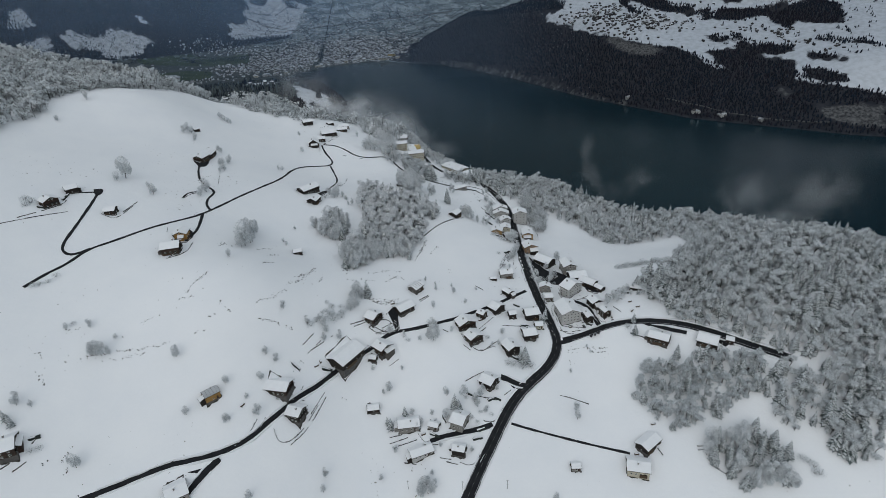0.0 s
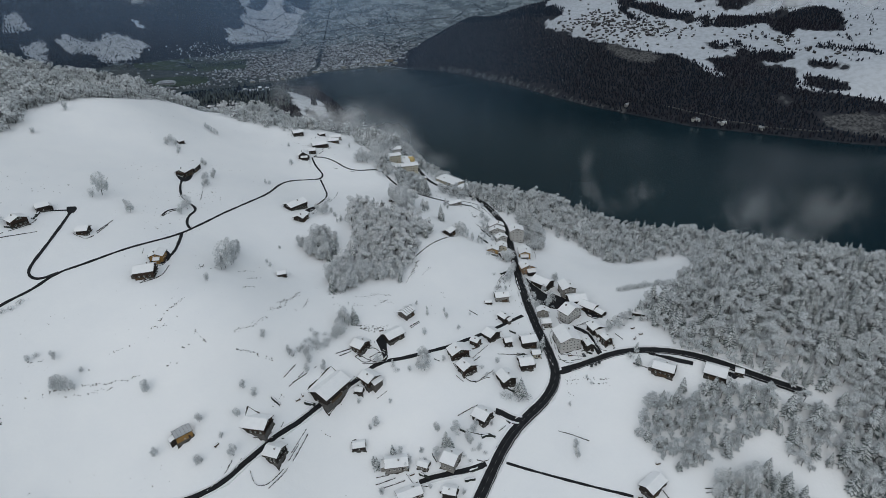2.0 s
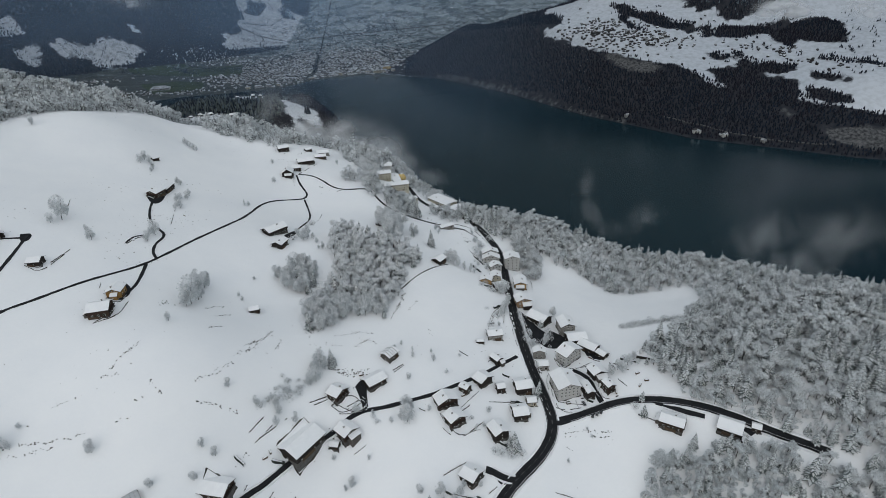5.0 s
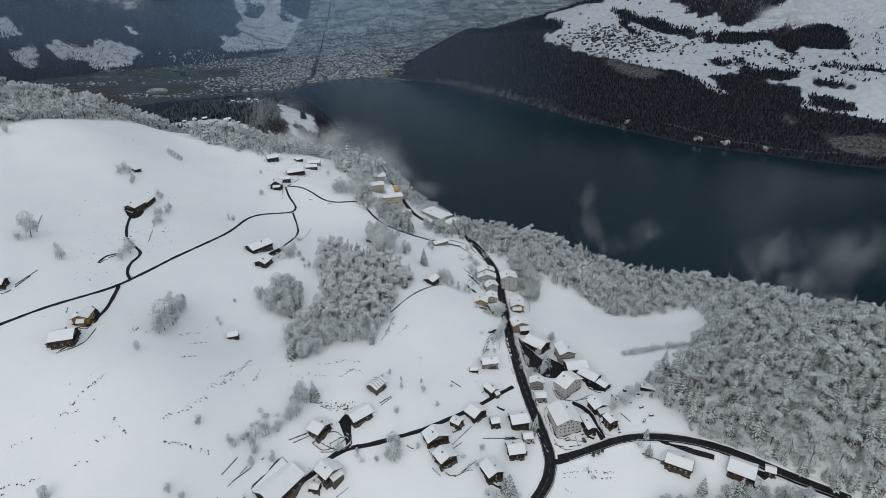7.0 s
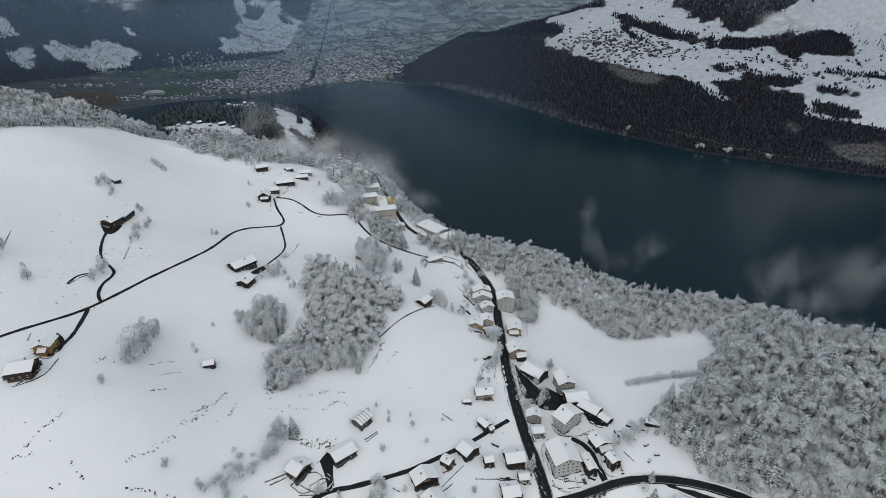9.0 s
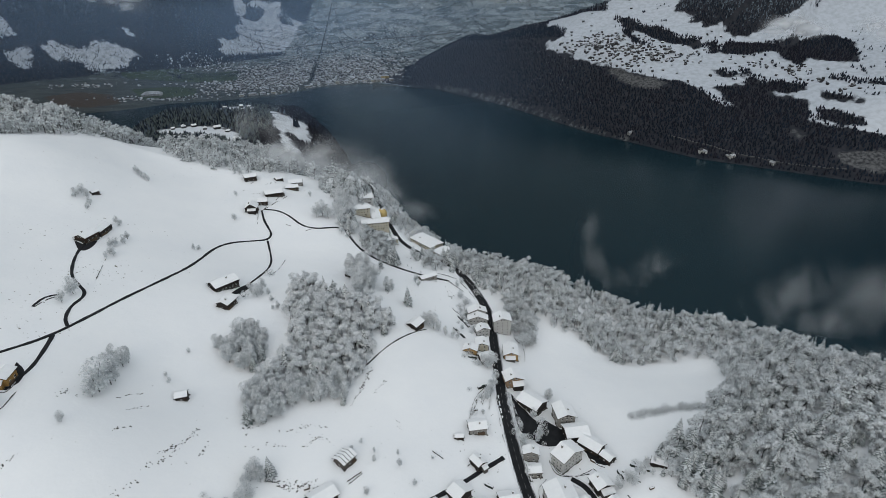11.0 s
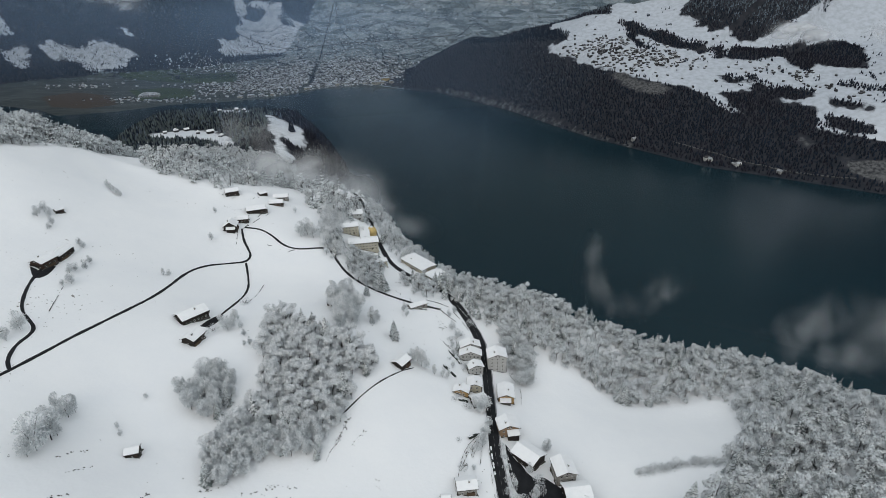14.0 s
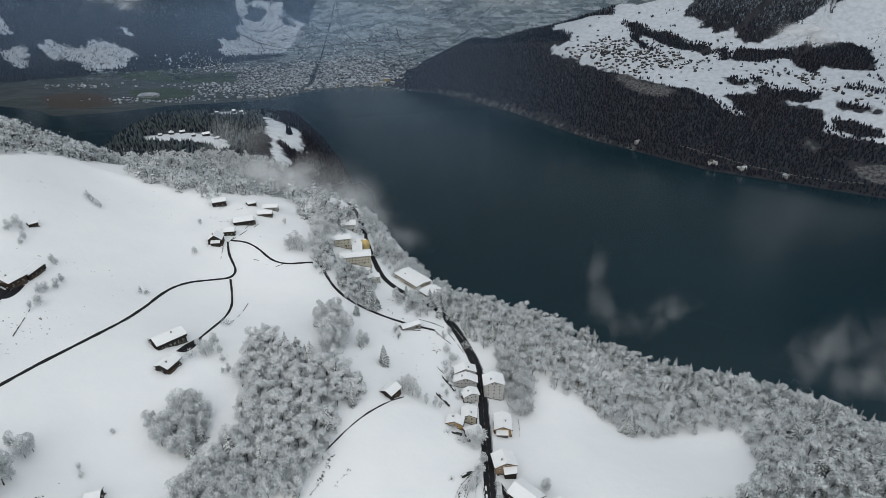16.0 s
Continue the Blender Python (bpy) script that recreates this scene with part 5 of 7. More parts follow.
BUSH_SPOTS += [(75.7, 459.4, 2.5), (75.9, 451.5, 3.0), (76.1, 443.4, 2.5), (76.6, 434.8, 3.0), (77.2, 427.8, 3.5), (78.1, 423.3, 2.5), (80.0, 419.6, 3.0), (94.5, 436.2, 5.0), (94.6, 429.7, 4.5), (90.8, 426.7, 3.5), (52.9, 536.5, 3.0), (49.9, 542.1, 3.0), (55.5, 526.4, 2.5), (47.9, 556.9, 4.0), (55.1, 564.7, 4.0), (63.1, 579.3, 4.5), (136.9, 356.3, 4.0), (143.2, 400.9, 3.0), (147.5, 397.0, 3.0), (19.9, 345.3, 2.0), (22.1, 350.2, 2.0), (-29.6, 346.6, 3.0), (-32.3, 349.3, 2.5), (30.2, 351.3, 2.5)]
BUSH_SPOTS += [(10.6, 304.2, 2.2), (16.3, 301.5, 2.2), (19.6, 294.7, 2.2), (13.5, 291.0, 2.2), (24.5, 297.8, 2.2), (27.1, 293.0, 2.2), (17.1, 288.0, 2.2), (6.0, 293.3, 2.2), (-30.8, 297.2, 2.2), (-25.0, 293.1, 2.2), (-11.5, 291.4, 2.2), (-38.5, 292.3, 2.2)]
BROAD_SPOTS += [(-69.4, 375.1, 11), (-67.4, 378.3, 13), (-64.3, 375.5, 10), (-70.8, 371.8, 8), (-11.2, 355.0, 11), (-8.0, 354.2, 9), (-88.4, 342.9, 9), (-86.5, 340.1, 7), (3.5, 353.8, 5), (42.0, 358.1, 5), (15.6, 384.1, 4), (25.1, 401.8, 3), (-20.4, 400.4, 5), (-7.8, 401.8, 4), (5.6, 401.9, 4), (37.8, 347.2, 5), (32.7, 345.2, 4), (-20.7, 346.5, 5), (-32.3, 351.1, 4)]
BUSH_SPOTS += [(75.9, 456.5, 2.5), (76.8, 450.4, 3.1), (77.6, 444.1, 2.7), (78.8, 437.4, 3.2), (79.5, 430.7, 3.3), (75.7, 460.1, 2.1), (93.4, 419.7, 2.0), (84.4, 423.9, 3.7), (81.0, 425.1, 2.5), (49.9, 459.1, 2.5), (51.5, 440.2, 4.0), (51.8, 498.2, 2.9), (55.5, 488.3, 3.7), (58.2, 487.3, 3.0), (48.7, 492.7, 3.3), (45.9, 534.9, 2.3), (49.3, 544.0, 3.3), (90.3, 541.2, 3.7), (90.7, 531.8, 3.0), (57.4, 453.8, 3.5), (62.0, 459.8, 3.3), (121.4, 426.6, 2.1), (125.9, 415.8, 3.5)]
for spots, kind, group in ((BROAD_SPOTS, "frosted_tree", "trees in the meadows"), (CONIFER_SPOTS, "spruce", "spruces by the houses"), (BUSH_SPOTS, "bush", "bushes in the snow")):
    for x, y, tall in spots:
        tree(kind, x, y, tall * (1.0 if kind == "frosted_tree" else 1.15), group)

# the thicket beside the lane's bend
for x, y in zip(*planted([(-93.1, 357.9), (-86.8, 363.6), (-72.4, 367.9), (-69.8, 361.1), (-80.6, 353.3), (-91.1, 347.7)], 4.2, 111)):
    tree("bush", x, y, tree_random.uniform(2.5, 4.5), "bushes in the snow")
# the copse in the middle of the slope: the trees of its lower end one by one, the rest together
COPSE = [(-85.5, 418.3), (-78.2, 409.1), (-71.1, 410.4), (-60.3, 425.4), (-48.9, 432.5), (-37.7, 436.7), (-29.8, 431.9), (-25.6, 437.9), (-24.1, 451.5), (-17.1, 463.5), (-14.0, 477.6), (-20.3, 488.9), (-7.5, 496.3), (3.9, 506.4), (3.0, 508.7), (-12.3, 518.4), (-21.7, 528.9), (-35.3, 532.9), (-53.9, 539.9), (-74.3, 552.8), (-82.9, 543.4), (-76.8, 514.8), (-68.7, 478.0), (-76.3, 454.7), (-85.5, 437.6)]
x, y = planted(COPSE, 5.1, 31)
front = y < 450
for a, b in zip(x[front], y[front]):
    tree("frosted_tree" if tree_random.random() < 0.92 else "spruce", a, b, tree_random.uniform(9, 15), "trees of the copse")
wood("copse", "dense frosted deciduous copse on the open slope", x[~front], y[~front], 0.05, 14.0, 40, True, frosty=True)
SIDE_COPSE = [(-116.0, 469.7), (-105.1, 456.1), (-86.3, 455.7), (-80.7, 469.7), (-82.1, 483.2), (-95.8, 487.7), (-112.6, 475.9)]
for x, y in zip(*planted(SIDE_COPSE, 5.0, 32)):
    tree("spruce" if tree_random.random() < 0.22 else "frosted_tree", x, y, tree_random.uniform(10, 16), "trees of the copse")
for x, y in zip(*planted([(-45, 590), (-26, 596), (-18, 545), (-31, 540)], 5.5, 32)):
    tree("frosted_tree", x, y, tree_random.uniform(11, 18), "trees of the copse")

ROADSIDE_GROVE = [(86.4, 565.6), (99.2, 563.4), (109.4, 545.7), (102.6, 520.0), (92.9, 520.5), (89.1, 534.9)]
x, y = planted(ROADSIDE_GROVE, 5.0, 39)
wood("grove", "frosted trees on the bank beside the tall house", x, y, 0.05, 11.0, 50, lacy=True, pale=True)
# the woods along the edge above the lake and on the slope beside the road
ROADSIDE = [(238, 308), (215, 320), (193, 334), (172, 346), (160, 353), (163, 362), (174, 355), (195, 343), (218, 328), (240, 316)]
FOREST = [(41.6, 633.0), (49.3, 615.0), (59.0, 597.0), (72.5, 581.0), (82.5, 569.0), (92.6, 561.0), (104.3, 556.0), (130, 549), (146, 535), (164, 515), (174, 511), (205, 519), (229, 520), (239, 505), (235, 484), (221, 463), (205, 446), (178, 422), (161.1, 406.3), (158.6, 386.2), (163.3, 368.5), (178, 357), (197, 345), (219, 330), (241, 318), (258, 306),
          (212, 308), (206, 292), (221, 276), (247, 257), (273, 244), (298, 220), (470, 190), (480, 300), (450, 470), (370, 560), (300, 600), (215, 632), (120, 668), (60, 720), (40, 712), (40, 660)]
x, y = planted(FOREST, 7.0, 33, [ROADSIDE])
keep = x < 0.82 * y + 60
x, y = x[keep], y[keep]
lower = (y < 390) & (x < 300)
upper = y > 470
middle = ~lower & ~upper
wood("forest", "dense mixed forest bowed under fresh snow", x[middle], y[middle], 0.34, 15.5, 41, pale=True)
wood("forest", "thickly frosted forest along the edge above the lake", x[upper], y[upper], 0.2, 13.2, 49, pale=True)
wood("forest", "dense mixed forest edge above the roadside meadow", x[lower], y[lower], 0.5, 15.5, 47, True, pale=True)
LOWER_WOOD = [(137, 323), (123, 301), (134, 291), (146, 281), (166, 282), (187, 288), (199, 292), (213, 300), (221, 312), (206, 319), (198, 321), (177, 325), (165, 327), (156, 322)]
SPRUCE_STAND = [(164, 272), (176, 280), (197, 279), (216, 263), (213, 245), (192, 241), (177, 250), (164, 263)]
k = np.arange(16)
x, y = lerp(k, [0, 5, 10, 15], [168, 189, 212, 238]) + 1.2 * np.sin(3 * k), lerp(k, [0, 5, 10, 15], [358, 346, 331, 316]) + 1.2 * np.cos(2 * k)
wood("forest_edge", "snow-laden trees crowding the upper side of the road", x, y, 0.45, 10.0, 48, True)
x, y = planted(LOWER_WOOD, 5.0, 34)
wood("roadside_wood", "pale frosted deciduous wood below the side road", x, y, 0.2, 10.5, 42, True)
for x, y in zip(*planted(SPRUCE_STAND, 6.0, 46)):
    tree("spruce" if tree_random.random() < 0.7 else "frosted_tree", x, y, tree_random.uniform(11, 17), "trees of the spruce stand")
for x, y in ((226, 257), (229, 254), (223, 259), (231, 250), (228, 251)):
    tree("bush", x, y, tree_random.uniform(3.5, 5), "bushes in the snow")
# the hill on the far side of the meadow and the wooded shoulder behind it
HILL = [(-412, 520), (-403, 562), (-394, 582), (-406, 633), (-392, 648), (-374, 672), (-362, 705), (-351, 738), (-335, 770), (-318, 792), (-330, 860), (-420, 880), (-560, 800), (-620, 600), (-520, 450), (-430, 440)]
x, y = planted(HILL, 8.4, 35)
wood("hill_wood", "frosted deciduous wood on the hill's brow", x, y, 0.12, 18.5, 43, far=True, pale=True)
SHOULDER = [(-310, 870), (-284, 815), (-268, 785), (-240, 768), (-204, 764), (-228, 860), (-215, 905), (-190, 915), (-120, 930), (-60, 900), (-80, 1050), (-220, 1250), (-420, 1330), (-600, 1150), (-520, 900), (-400, 880)]
OPEN_SHOULDER = [(-204, 764), (-228, 860), (-215, 905), (-120, 930), (-60, 900), (-20, 800), (-48, 752), (-85, 748), (-150, 790)]
x, y = planted(SHOULDER, 10.0, 36)
keep = waves(x, y, 31, 2.0) + 0.5 * waves(x, y, 13, 5.0) > -0.6
sx, sy = planted(OPEN_SHOULDER, 11.0, 38)
open_keep = waves(sx, sy, 21, 4.0) + 0.5 * waves(sx, sy, 9, 1.0) > 0.05
x, y = np.concatenate([x[keep], sx[open_keep]]), np.concatenate([y[keep], sy[open_keep]])
wood("shoulder_wood", "frosted mixed wood on the shoulder above the lake", x, y, 0.42, 17.5, 44, far=True, pale=True)
HOTEL_WOOD = [(-66, 735), (-58, 690), (-46, 660), (-30, 640), (-12, 640), (0, 652), (-6, 668), (-18, 676), (-44, 682), (-60, 706)]
x, y = planted(HOTEL_WOOD, 7.0, 37)
wood("garden_wood", "frosted trees in the grounds of the large buildings", x, y, 0.15, 12.0, 45)
GROVES = ([(-45, 669), (-22, 684), (-11, 617), (-26, 622), (-39, 641)], [(7, 651), (28, 653), (40, 620), (25, 613), (9, 624)], [(-77, 738), (-66, 752), (-50, 684), (-58, 674), (-68, 701)],
          [(-10, 735), (3, 722), (9, 745), (-6, 762)], [(38, 702), (54, 680), (32, 716), (12, 738)], [(-85, 780), (-64, 768), (-58, 800), (-80, 815)])
for k, ring in enumerate(GROVES):
    x, y = planted(ring, 5.8, 80 + k)
    wood("garden_wood", "frosted garden trees between the hotel and the road", x, y, 0.12, 10.5, 90 + k, True, pale=True)
LOW_SHOULDER = [(-371.9, 1184.2), (-322.1, 1175.3), (-267.8, 1155.1), (-219.4, 1099.0), (-147.1, 882.4), (-134.8, 797.2), (-148.9, 796.8), (-162.1, 783.9), (-171.9, 771.4), (-181.5, 750.6), (-194.7, 761.1)]
x, y = planted(LOW_SHOULDER, 8.0, 91)
keep = waves(x, y, 19, 3.0) + 0.5 * waves(x, y, 8, 1.0) > -0.45
wood("shoulder_wood", "frosted trees and scrub above the upper chalets", x[keep], y[keep], 0.22, 11.0, 98, far=True, pale=True)
for k, (ring, apart, tall) in enumerate((([(-77.1, 739.3), (-77.6, 787.0), (-67.2, 798.6), (-59.1, 772.4), (-56.8, 730.1), (-53.9, 689.8), (-46.0, 663.9), (-58.9, 655.5), (-70.4, 692.9)], 6.0, 11.0),
                                         ([(-18, 735), (-9, 706), (5, 690), (30, 695), (34, 730), (12, 790), (-8, 830), (-36, 868), (-66, 872), (-56, 850), (-40, 826), (-28, 795), (-22, 760)], 6.6, 8.5),
                                         ([(-95, 835), (-78, 868), (-52, 862), (-36, 828), (-30, 800), (-46, 842), (-72, 826)], 9.0, 6.5))):
    x, y = planted(ring, apart, 101 + k)
    wood("garden_wood", "frosted trees crowding round the hotel above the lake", x, y, 0.1, tall, 104 + k, lacy=True, frosty=True)
for x, y, tall in ((-8.5, 616.6, 15), (40.4, 631.5, 18), (-1, 727, 15), (-10, 742, 14), (5.9, 543, 12), (-19, 601, 12), (44, 615, 16), (36, 640, 15)):
    tree("spruce", x, y, tall, "spruces by the houses")


# ---- far woods, town and villages ----
def cone_wood(name, label, x, y, tall, mats, choose, seed):
    rnd = np.random.default_rng(seed)
    n, z = len(x), height(x, y)
    an = np.arange(5) * 2 * math.pi / 5
    h, r = tall * rnd.uniform(0.6, 1.3, n), tall * rnd.uniform(0.22, 0.34, n)
    turn = rnd.uniform(0, 6.28, n)
    ring = np.stack([x[:, None] + r[:, None] * np.cos(an + turn[:, None]), y[:, None] + r[:, None] * np.sin(an + turn[:, None]), np.repeat((z + 0.06 * tall)[:, None], 5, 1)], -1)
    top = np.stack([x + rnd.normal(0, 0.6, n), y, z + h], -1)[:, None]
    v = np.concatenate([ring, top], 1).reshape(-1, 3)
    f = np.array([(k, (k + 1) % 5, 5) for k in range(5)])
    f = (f[None] + (np.arange(n) * 6)[:, None, None]).reshape(-1, 3)
    tagged(new(name, mesh_arrays(name, v, f, mats, np.repeat(choose, 5))), label, "wood", kind="stuff")


def over_grid(x0, x1, y0, y1, apart, seed):
    rnd = np.random.default_rng(seed)
    gx, gy = np.meshgrid(np.arange(x0, x1, apart), np.arange(y0, y1, apart))
    return gx.ravel() + rnd.normal(0, apart * 0.3, gx.size), gy.ravel() + rnd.normal(0, apart * 0.3, gx.size)


def within_reach(x, y):
    return (np.hypot(x - 30, y - 100) < 4950) & (height(x, y) > 1.5) & (np.abs(x) < 0.85 * y + 250)


x, y = over_grid(-120, 2900, 1350, 4700, 9.5, 51)
keep = wooded(x, y) & within_reach(x, y) & (bank(x, y)[0] > 2)
x, y = x[keep], y[keep]
cone_wood("far_bank_wood", "dark winter forest on the steep bank across the lake", x, y, 11, [HAZED_TREE, HAZED_FROST, HAZED_BROWN], np.where(height(x, y) + 40 * waves(x, y, 90, 1.0) + np.random.default_rng(4).normal(0, 40, len(x)) > 380, 1, np.where(waves(x, y, 60, 6.0) + np.random.default_rng(5).normal(0, 0.5, len(x)) > 0.1, 2, 0)), 52)
x, y = over_grid(-3500, -650, 2700, 4990, 12.0, 53)
keep = wooded(x, y) & within_reach(x, y) & (west(x, y) > 3)
x, y = x[keep], y[keep]
cone_wood("mountain_wood", "dark mountain forest, frosted higher up, beyond the plain", x, y, 17, [HAZED_TREE, HAZED_FROST], (height(x, y) + 60 * waves(x, y, 130, 1.0) + np.random.default_rng(6).normal(0, 70, len(x)) > 400).astype(int), 54)
x, y = over_grid(-900, -200, 1080, 2150, 7.5, 55)
keep = (land_cover(x, y)[0] + 3 * waves(x, y, 13, 2.0) > 5) & (height(x, y) > 3) & ~inside(x, y, SHOULDER)
x, y = x[keep], y[keep]
flank = x > lerp(y, [1250, 1500, 1700, 1850], [-300, -390, -370, -420]) + np.random.default_rng(8).normal(0, 12, len(x))
cone_wood("headland_wood", "dark spruce wood covering the headland", x, y, 11, [HAZED_TREE, HAZED_FROST, NEEDLES, HAZED_BROWN], np.where(flank, 3, np.random.default_rng(3).choice([0, 1, 2], len(x), p=[0.35, 0.2, 0.45])), 56)
# single trees and hedges on the terraces and the plain
rnd = np.random.default_rng(57)
hx, hy = [], []
for k in range(330):
    cx, cy, an, n = rnd.uniform(-1400, 700), rnd.uniform(3400, 4850), 0.5 + rnd.normal(0, 0.25) + (1.57 if rnd.random() < 0.4 else 0), rnd.integers(5, 26)
    t = np.arange(n) * 9.0
    hx += list(cx + t * math.cos(an) + rnd.normal(0, 2, n))
    hy += list(cy + t * math.sin(an) + rnd.normal(0, 2, n))
for k in range(220):
    s, o = rnd.uniform(2.2, 6.5), rnd.uniform(20, 620)
    i = int(s)
    (ax, ay), (bx, by) = SHORE[i], SHORE[i + 1]
    n = math.hypot(bx - ax, by - ay)
    d = lerp(s, range(8), BROW_AWAY) + o
    for j in range(rnd.integers(1, 6)):
        hx.append(ax + (bx - ax) * (s - i) - (by - ay) / n * d + rnd.normal(0, 9))
        hy.append(ay + (by - ay) * (s - i) + (bx - ax) / n * d + rnd.normal(0, 9))
for ring, rows in ((ALP_LONG, 60), (SNOW_HILL, 70), (ALP_WEST, 22), (ALP_EDGE, 12)):
    px, py = np.array(ring).T
    for k in range(rows):
        cx, cy, an, n = rnd.uniform(px.min(), px.max()), rnd.uniform(py.min(), py.max()), rnd.normal(0.6, 0.5), rnd.integers(2, 11)
        hx += list(cx + np.arange(n) * 8.0 * math.cos(an) + rnd.normal(0, 3, n))
        hy += list(cy + np.arange(n) * 8.0 * math.sin(an) + rnd.normal(0, 3, n))
x, y = np.array(hx), np.array(hy)
keep = ~wooded(x, y) & within_reach(x, y) & ((x < -150) | (bank(x, y)[0] > 20))
x, y = x[keep], y[keep]
cone_wood("hedgerow_trees", "rows of bare trees along far fields and lanes", x, y, 9, [HAZED_TREE], np.zeros(len(x), int), 58)

FAR_DARK = material("far_dark_timber", (0.055, 0.055, 0.058), 0.9, (0.028, 0.028, 0.03), 40.0, 0, spread=0.5)
FAR_WALL = material("far_pale_render", (0.62, 0.62, 0.60), 0.9, (0.27, 0.275, 0.275), 60.0, 0, spread=0.4)
FAR_ROOF = material("far_thin_snow_roof", (0.62, 0.65, 0.68), 0.85, (0.18, 0.19, 0.20), 70.0, 0, spread=0.35)
HOUSE_V = np.array([(-1, -1, -0.6), (1, -1, -0.6), (1, 1, -0.6), (-1, 1, -0.6), (-1, -1, 1), (1, -1, 1), (1, 1, 1), (-1, 1, 1), (-1, 0, 1.6), (1, 0, 1.6)], float)
HOUSE_F = [(0, 1, 5), (0, 5, 4), (2, 3, 7), (2, 7, 6), (1, 2, 6), (1, 6, 5), (3, 0, 4), (3, 4, 7), (4, 7, 8), (5, 9, 6)]
ROOF_F = [(0, 1, 3), (0, 3, 2), (2, 3, 5), (2, 5, 4), (0, 2, 4), (1, 5, 3), (0, 4, 5), (0, 5, 1)]
ROOF_V = np.array([(-1.1, -1.15, 0.98), (1.1, -1.15, 0.98), (-1.1, 0, 1.72), (1.1, 0, 1.72), (-1.1, 1.15, 0.98), (1.1, 1.15, 0.98)], float)


def far_houses(name, label, x, y, wall, roof, seed, size=1.0, dark_roof=True):
    """Many small houses, each with walls and a roof of its own, as one mesh."""
    rnd = np.random.default_rng(seed)
    n = len(x)
    L, W, H = size * rnd.uniform(4.5, 9, n), size * rnd.uniform(3.6, 6, n), size * rnd.uniform(3.5, 7, n)
    an, z = rnd.choice([0.3, 1.87], n) + rnd.normal(0, 0.25, n), height(x, y)
    v0 = np.concatenate([HOUSE_V, ROOF_V])
    f0 = np.concatenate([np.array(HOUSE_F), np.array(ROOF_F) + 10])
    a, b = v0[None, :, 0] * L[:, None], v0[None, :, 1] * W[:, None]
    v = np.stack([x[:, None] + a * np.cos(an)[:, None] - b * np.sin(an)[:, None], y[:, None] + a * np.sin(an)[:, None] + b * np.cos(an)[:, None], z[:, None] + v0[None, :, 2] * H[:, None]], -1)
    f = (f0[None] + (np.arange(n) * 16)[:, None, None]).reshape(-1, 3)
    tagged(new(name, mesh_arrays(name, v.reshape(-1, 3), f, [wall, roof, FAR_DARK], np.concatenate([[0] * 10 + [1 + int(dark_roof and q < 0.4)] * 8 for q in rnd.random(n)]))), label, "houses", kind="stuff")


rnd = np.random.default_rng(60)
x, y = over_grid(-2000, -100, 2800, 4700, 14.5, 61)


def patch(cx, cy, rx, ry):
    return np.exp(-((x - cx) / rx) ** 2 - ((y - cy) / ry) ** 2)


centre = patch(-760, 3480, 330, 330) + 0.9 * patch(-480, 3480, 300, 330) + 0.8 * patch(-1330, 3790, 260, 75) + 0.7 * patch(-1250, 2930, 230, 45) + 0.5 * patch(-960, 3200, 170, 130) + 0.5 * patch(-500, 3980, 330, 170) + 0.45 * patch(-1830, 3290, 160, 40) + 0.12 * patch(-600, 4300, 600, 250)
keep = (rnd.random(len(x)) < 0.95 * centre) & (plain(x, y) > 1.0) & (west(x, y) < 90) & ((x < -260) | (bank(x, y)[0] < -10) | (bank(x, y)[1] < 0.25))
keep &= np.abs(x - lerp(y, [3330, 3626, 4140, 4419, 4600], [-625, -661, -726, -735, -725])) > 16
keep &= (deepest(x, y, [GREENS_WEST, GREENS_SHORE]) < 5)
far_houses("lakeside_town", "crowded pale houses of the town at the lake's end", x[keep], y[keep], FAR_WALL, FAR_ROOF, 62, 0.72)
tx, ty = over_grid(-1500, -150, 2900, 4300, 24, 66)
x, y = tx, ty
keep = (rnd.random(len(x)) < 0.55 * (patch(-700, 3450, 420, 380) + patch(-1330, 3790, 260, 80))) & (plain(x, y) > 1.0) & ((x < -260) | (bank(x, y)[0] < -10))
cone_wood("town_trees", "dark garden trees among the far houses", x[keep], y[keep], 9, [HAZED_TREE], np.zeros(int(keep.sum()), int), 67)
x, y = np.array([rnd.uniform(-1500, 200) for k in range(260)]), np.array([rnd.uniform(3900, 4850) for k in range(260)])
keep = west(x, y) < 20
far_houses("plain_farms", "scattered farms and sheds on the wide plain", x[keep], y[keep], FAR_WALL, FAR_ROOF, 63, 0.75)
vx, vy = [], []
for cx, cy, rx, ry, n in ((578, 2640, 45, 45, 40), (713, 2560, 75, 50, 110), (831, 2456, 70, 45, 80), (700, 2650, 60, 30, 30), (930, 2450, 50, 25, 30), (1080, 2535, 40, 25, 18), (1210, 2324, 30, 12, 8), (1302, 2252, 45, 20, 16), (1338, 2146, 30, 15, 10), (1391, 2043, 40, 30, 8), (1050, 2300, 160, 120, 14), (800, 2800, 120, 120, 8)):
    vx += list(rnd.normal(cx, rx * 1.1, int(1.7 * n)))
    vy += list(rnd.normal(cy, ry * 1.1, int(1.7 * n)))
x, y = np.array(vx), np.array(vy)
keep = land_cover(x, y)[0] < -4
far_houses("terrace_village", "small dark houses of a village on the snowy terrace", x[keep], y[keep], FAR_DARK, FAR_ROOF, 64, 0.62)
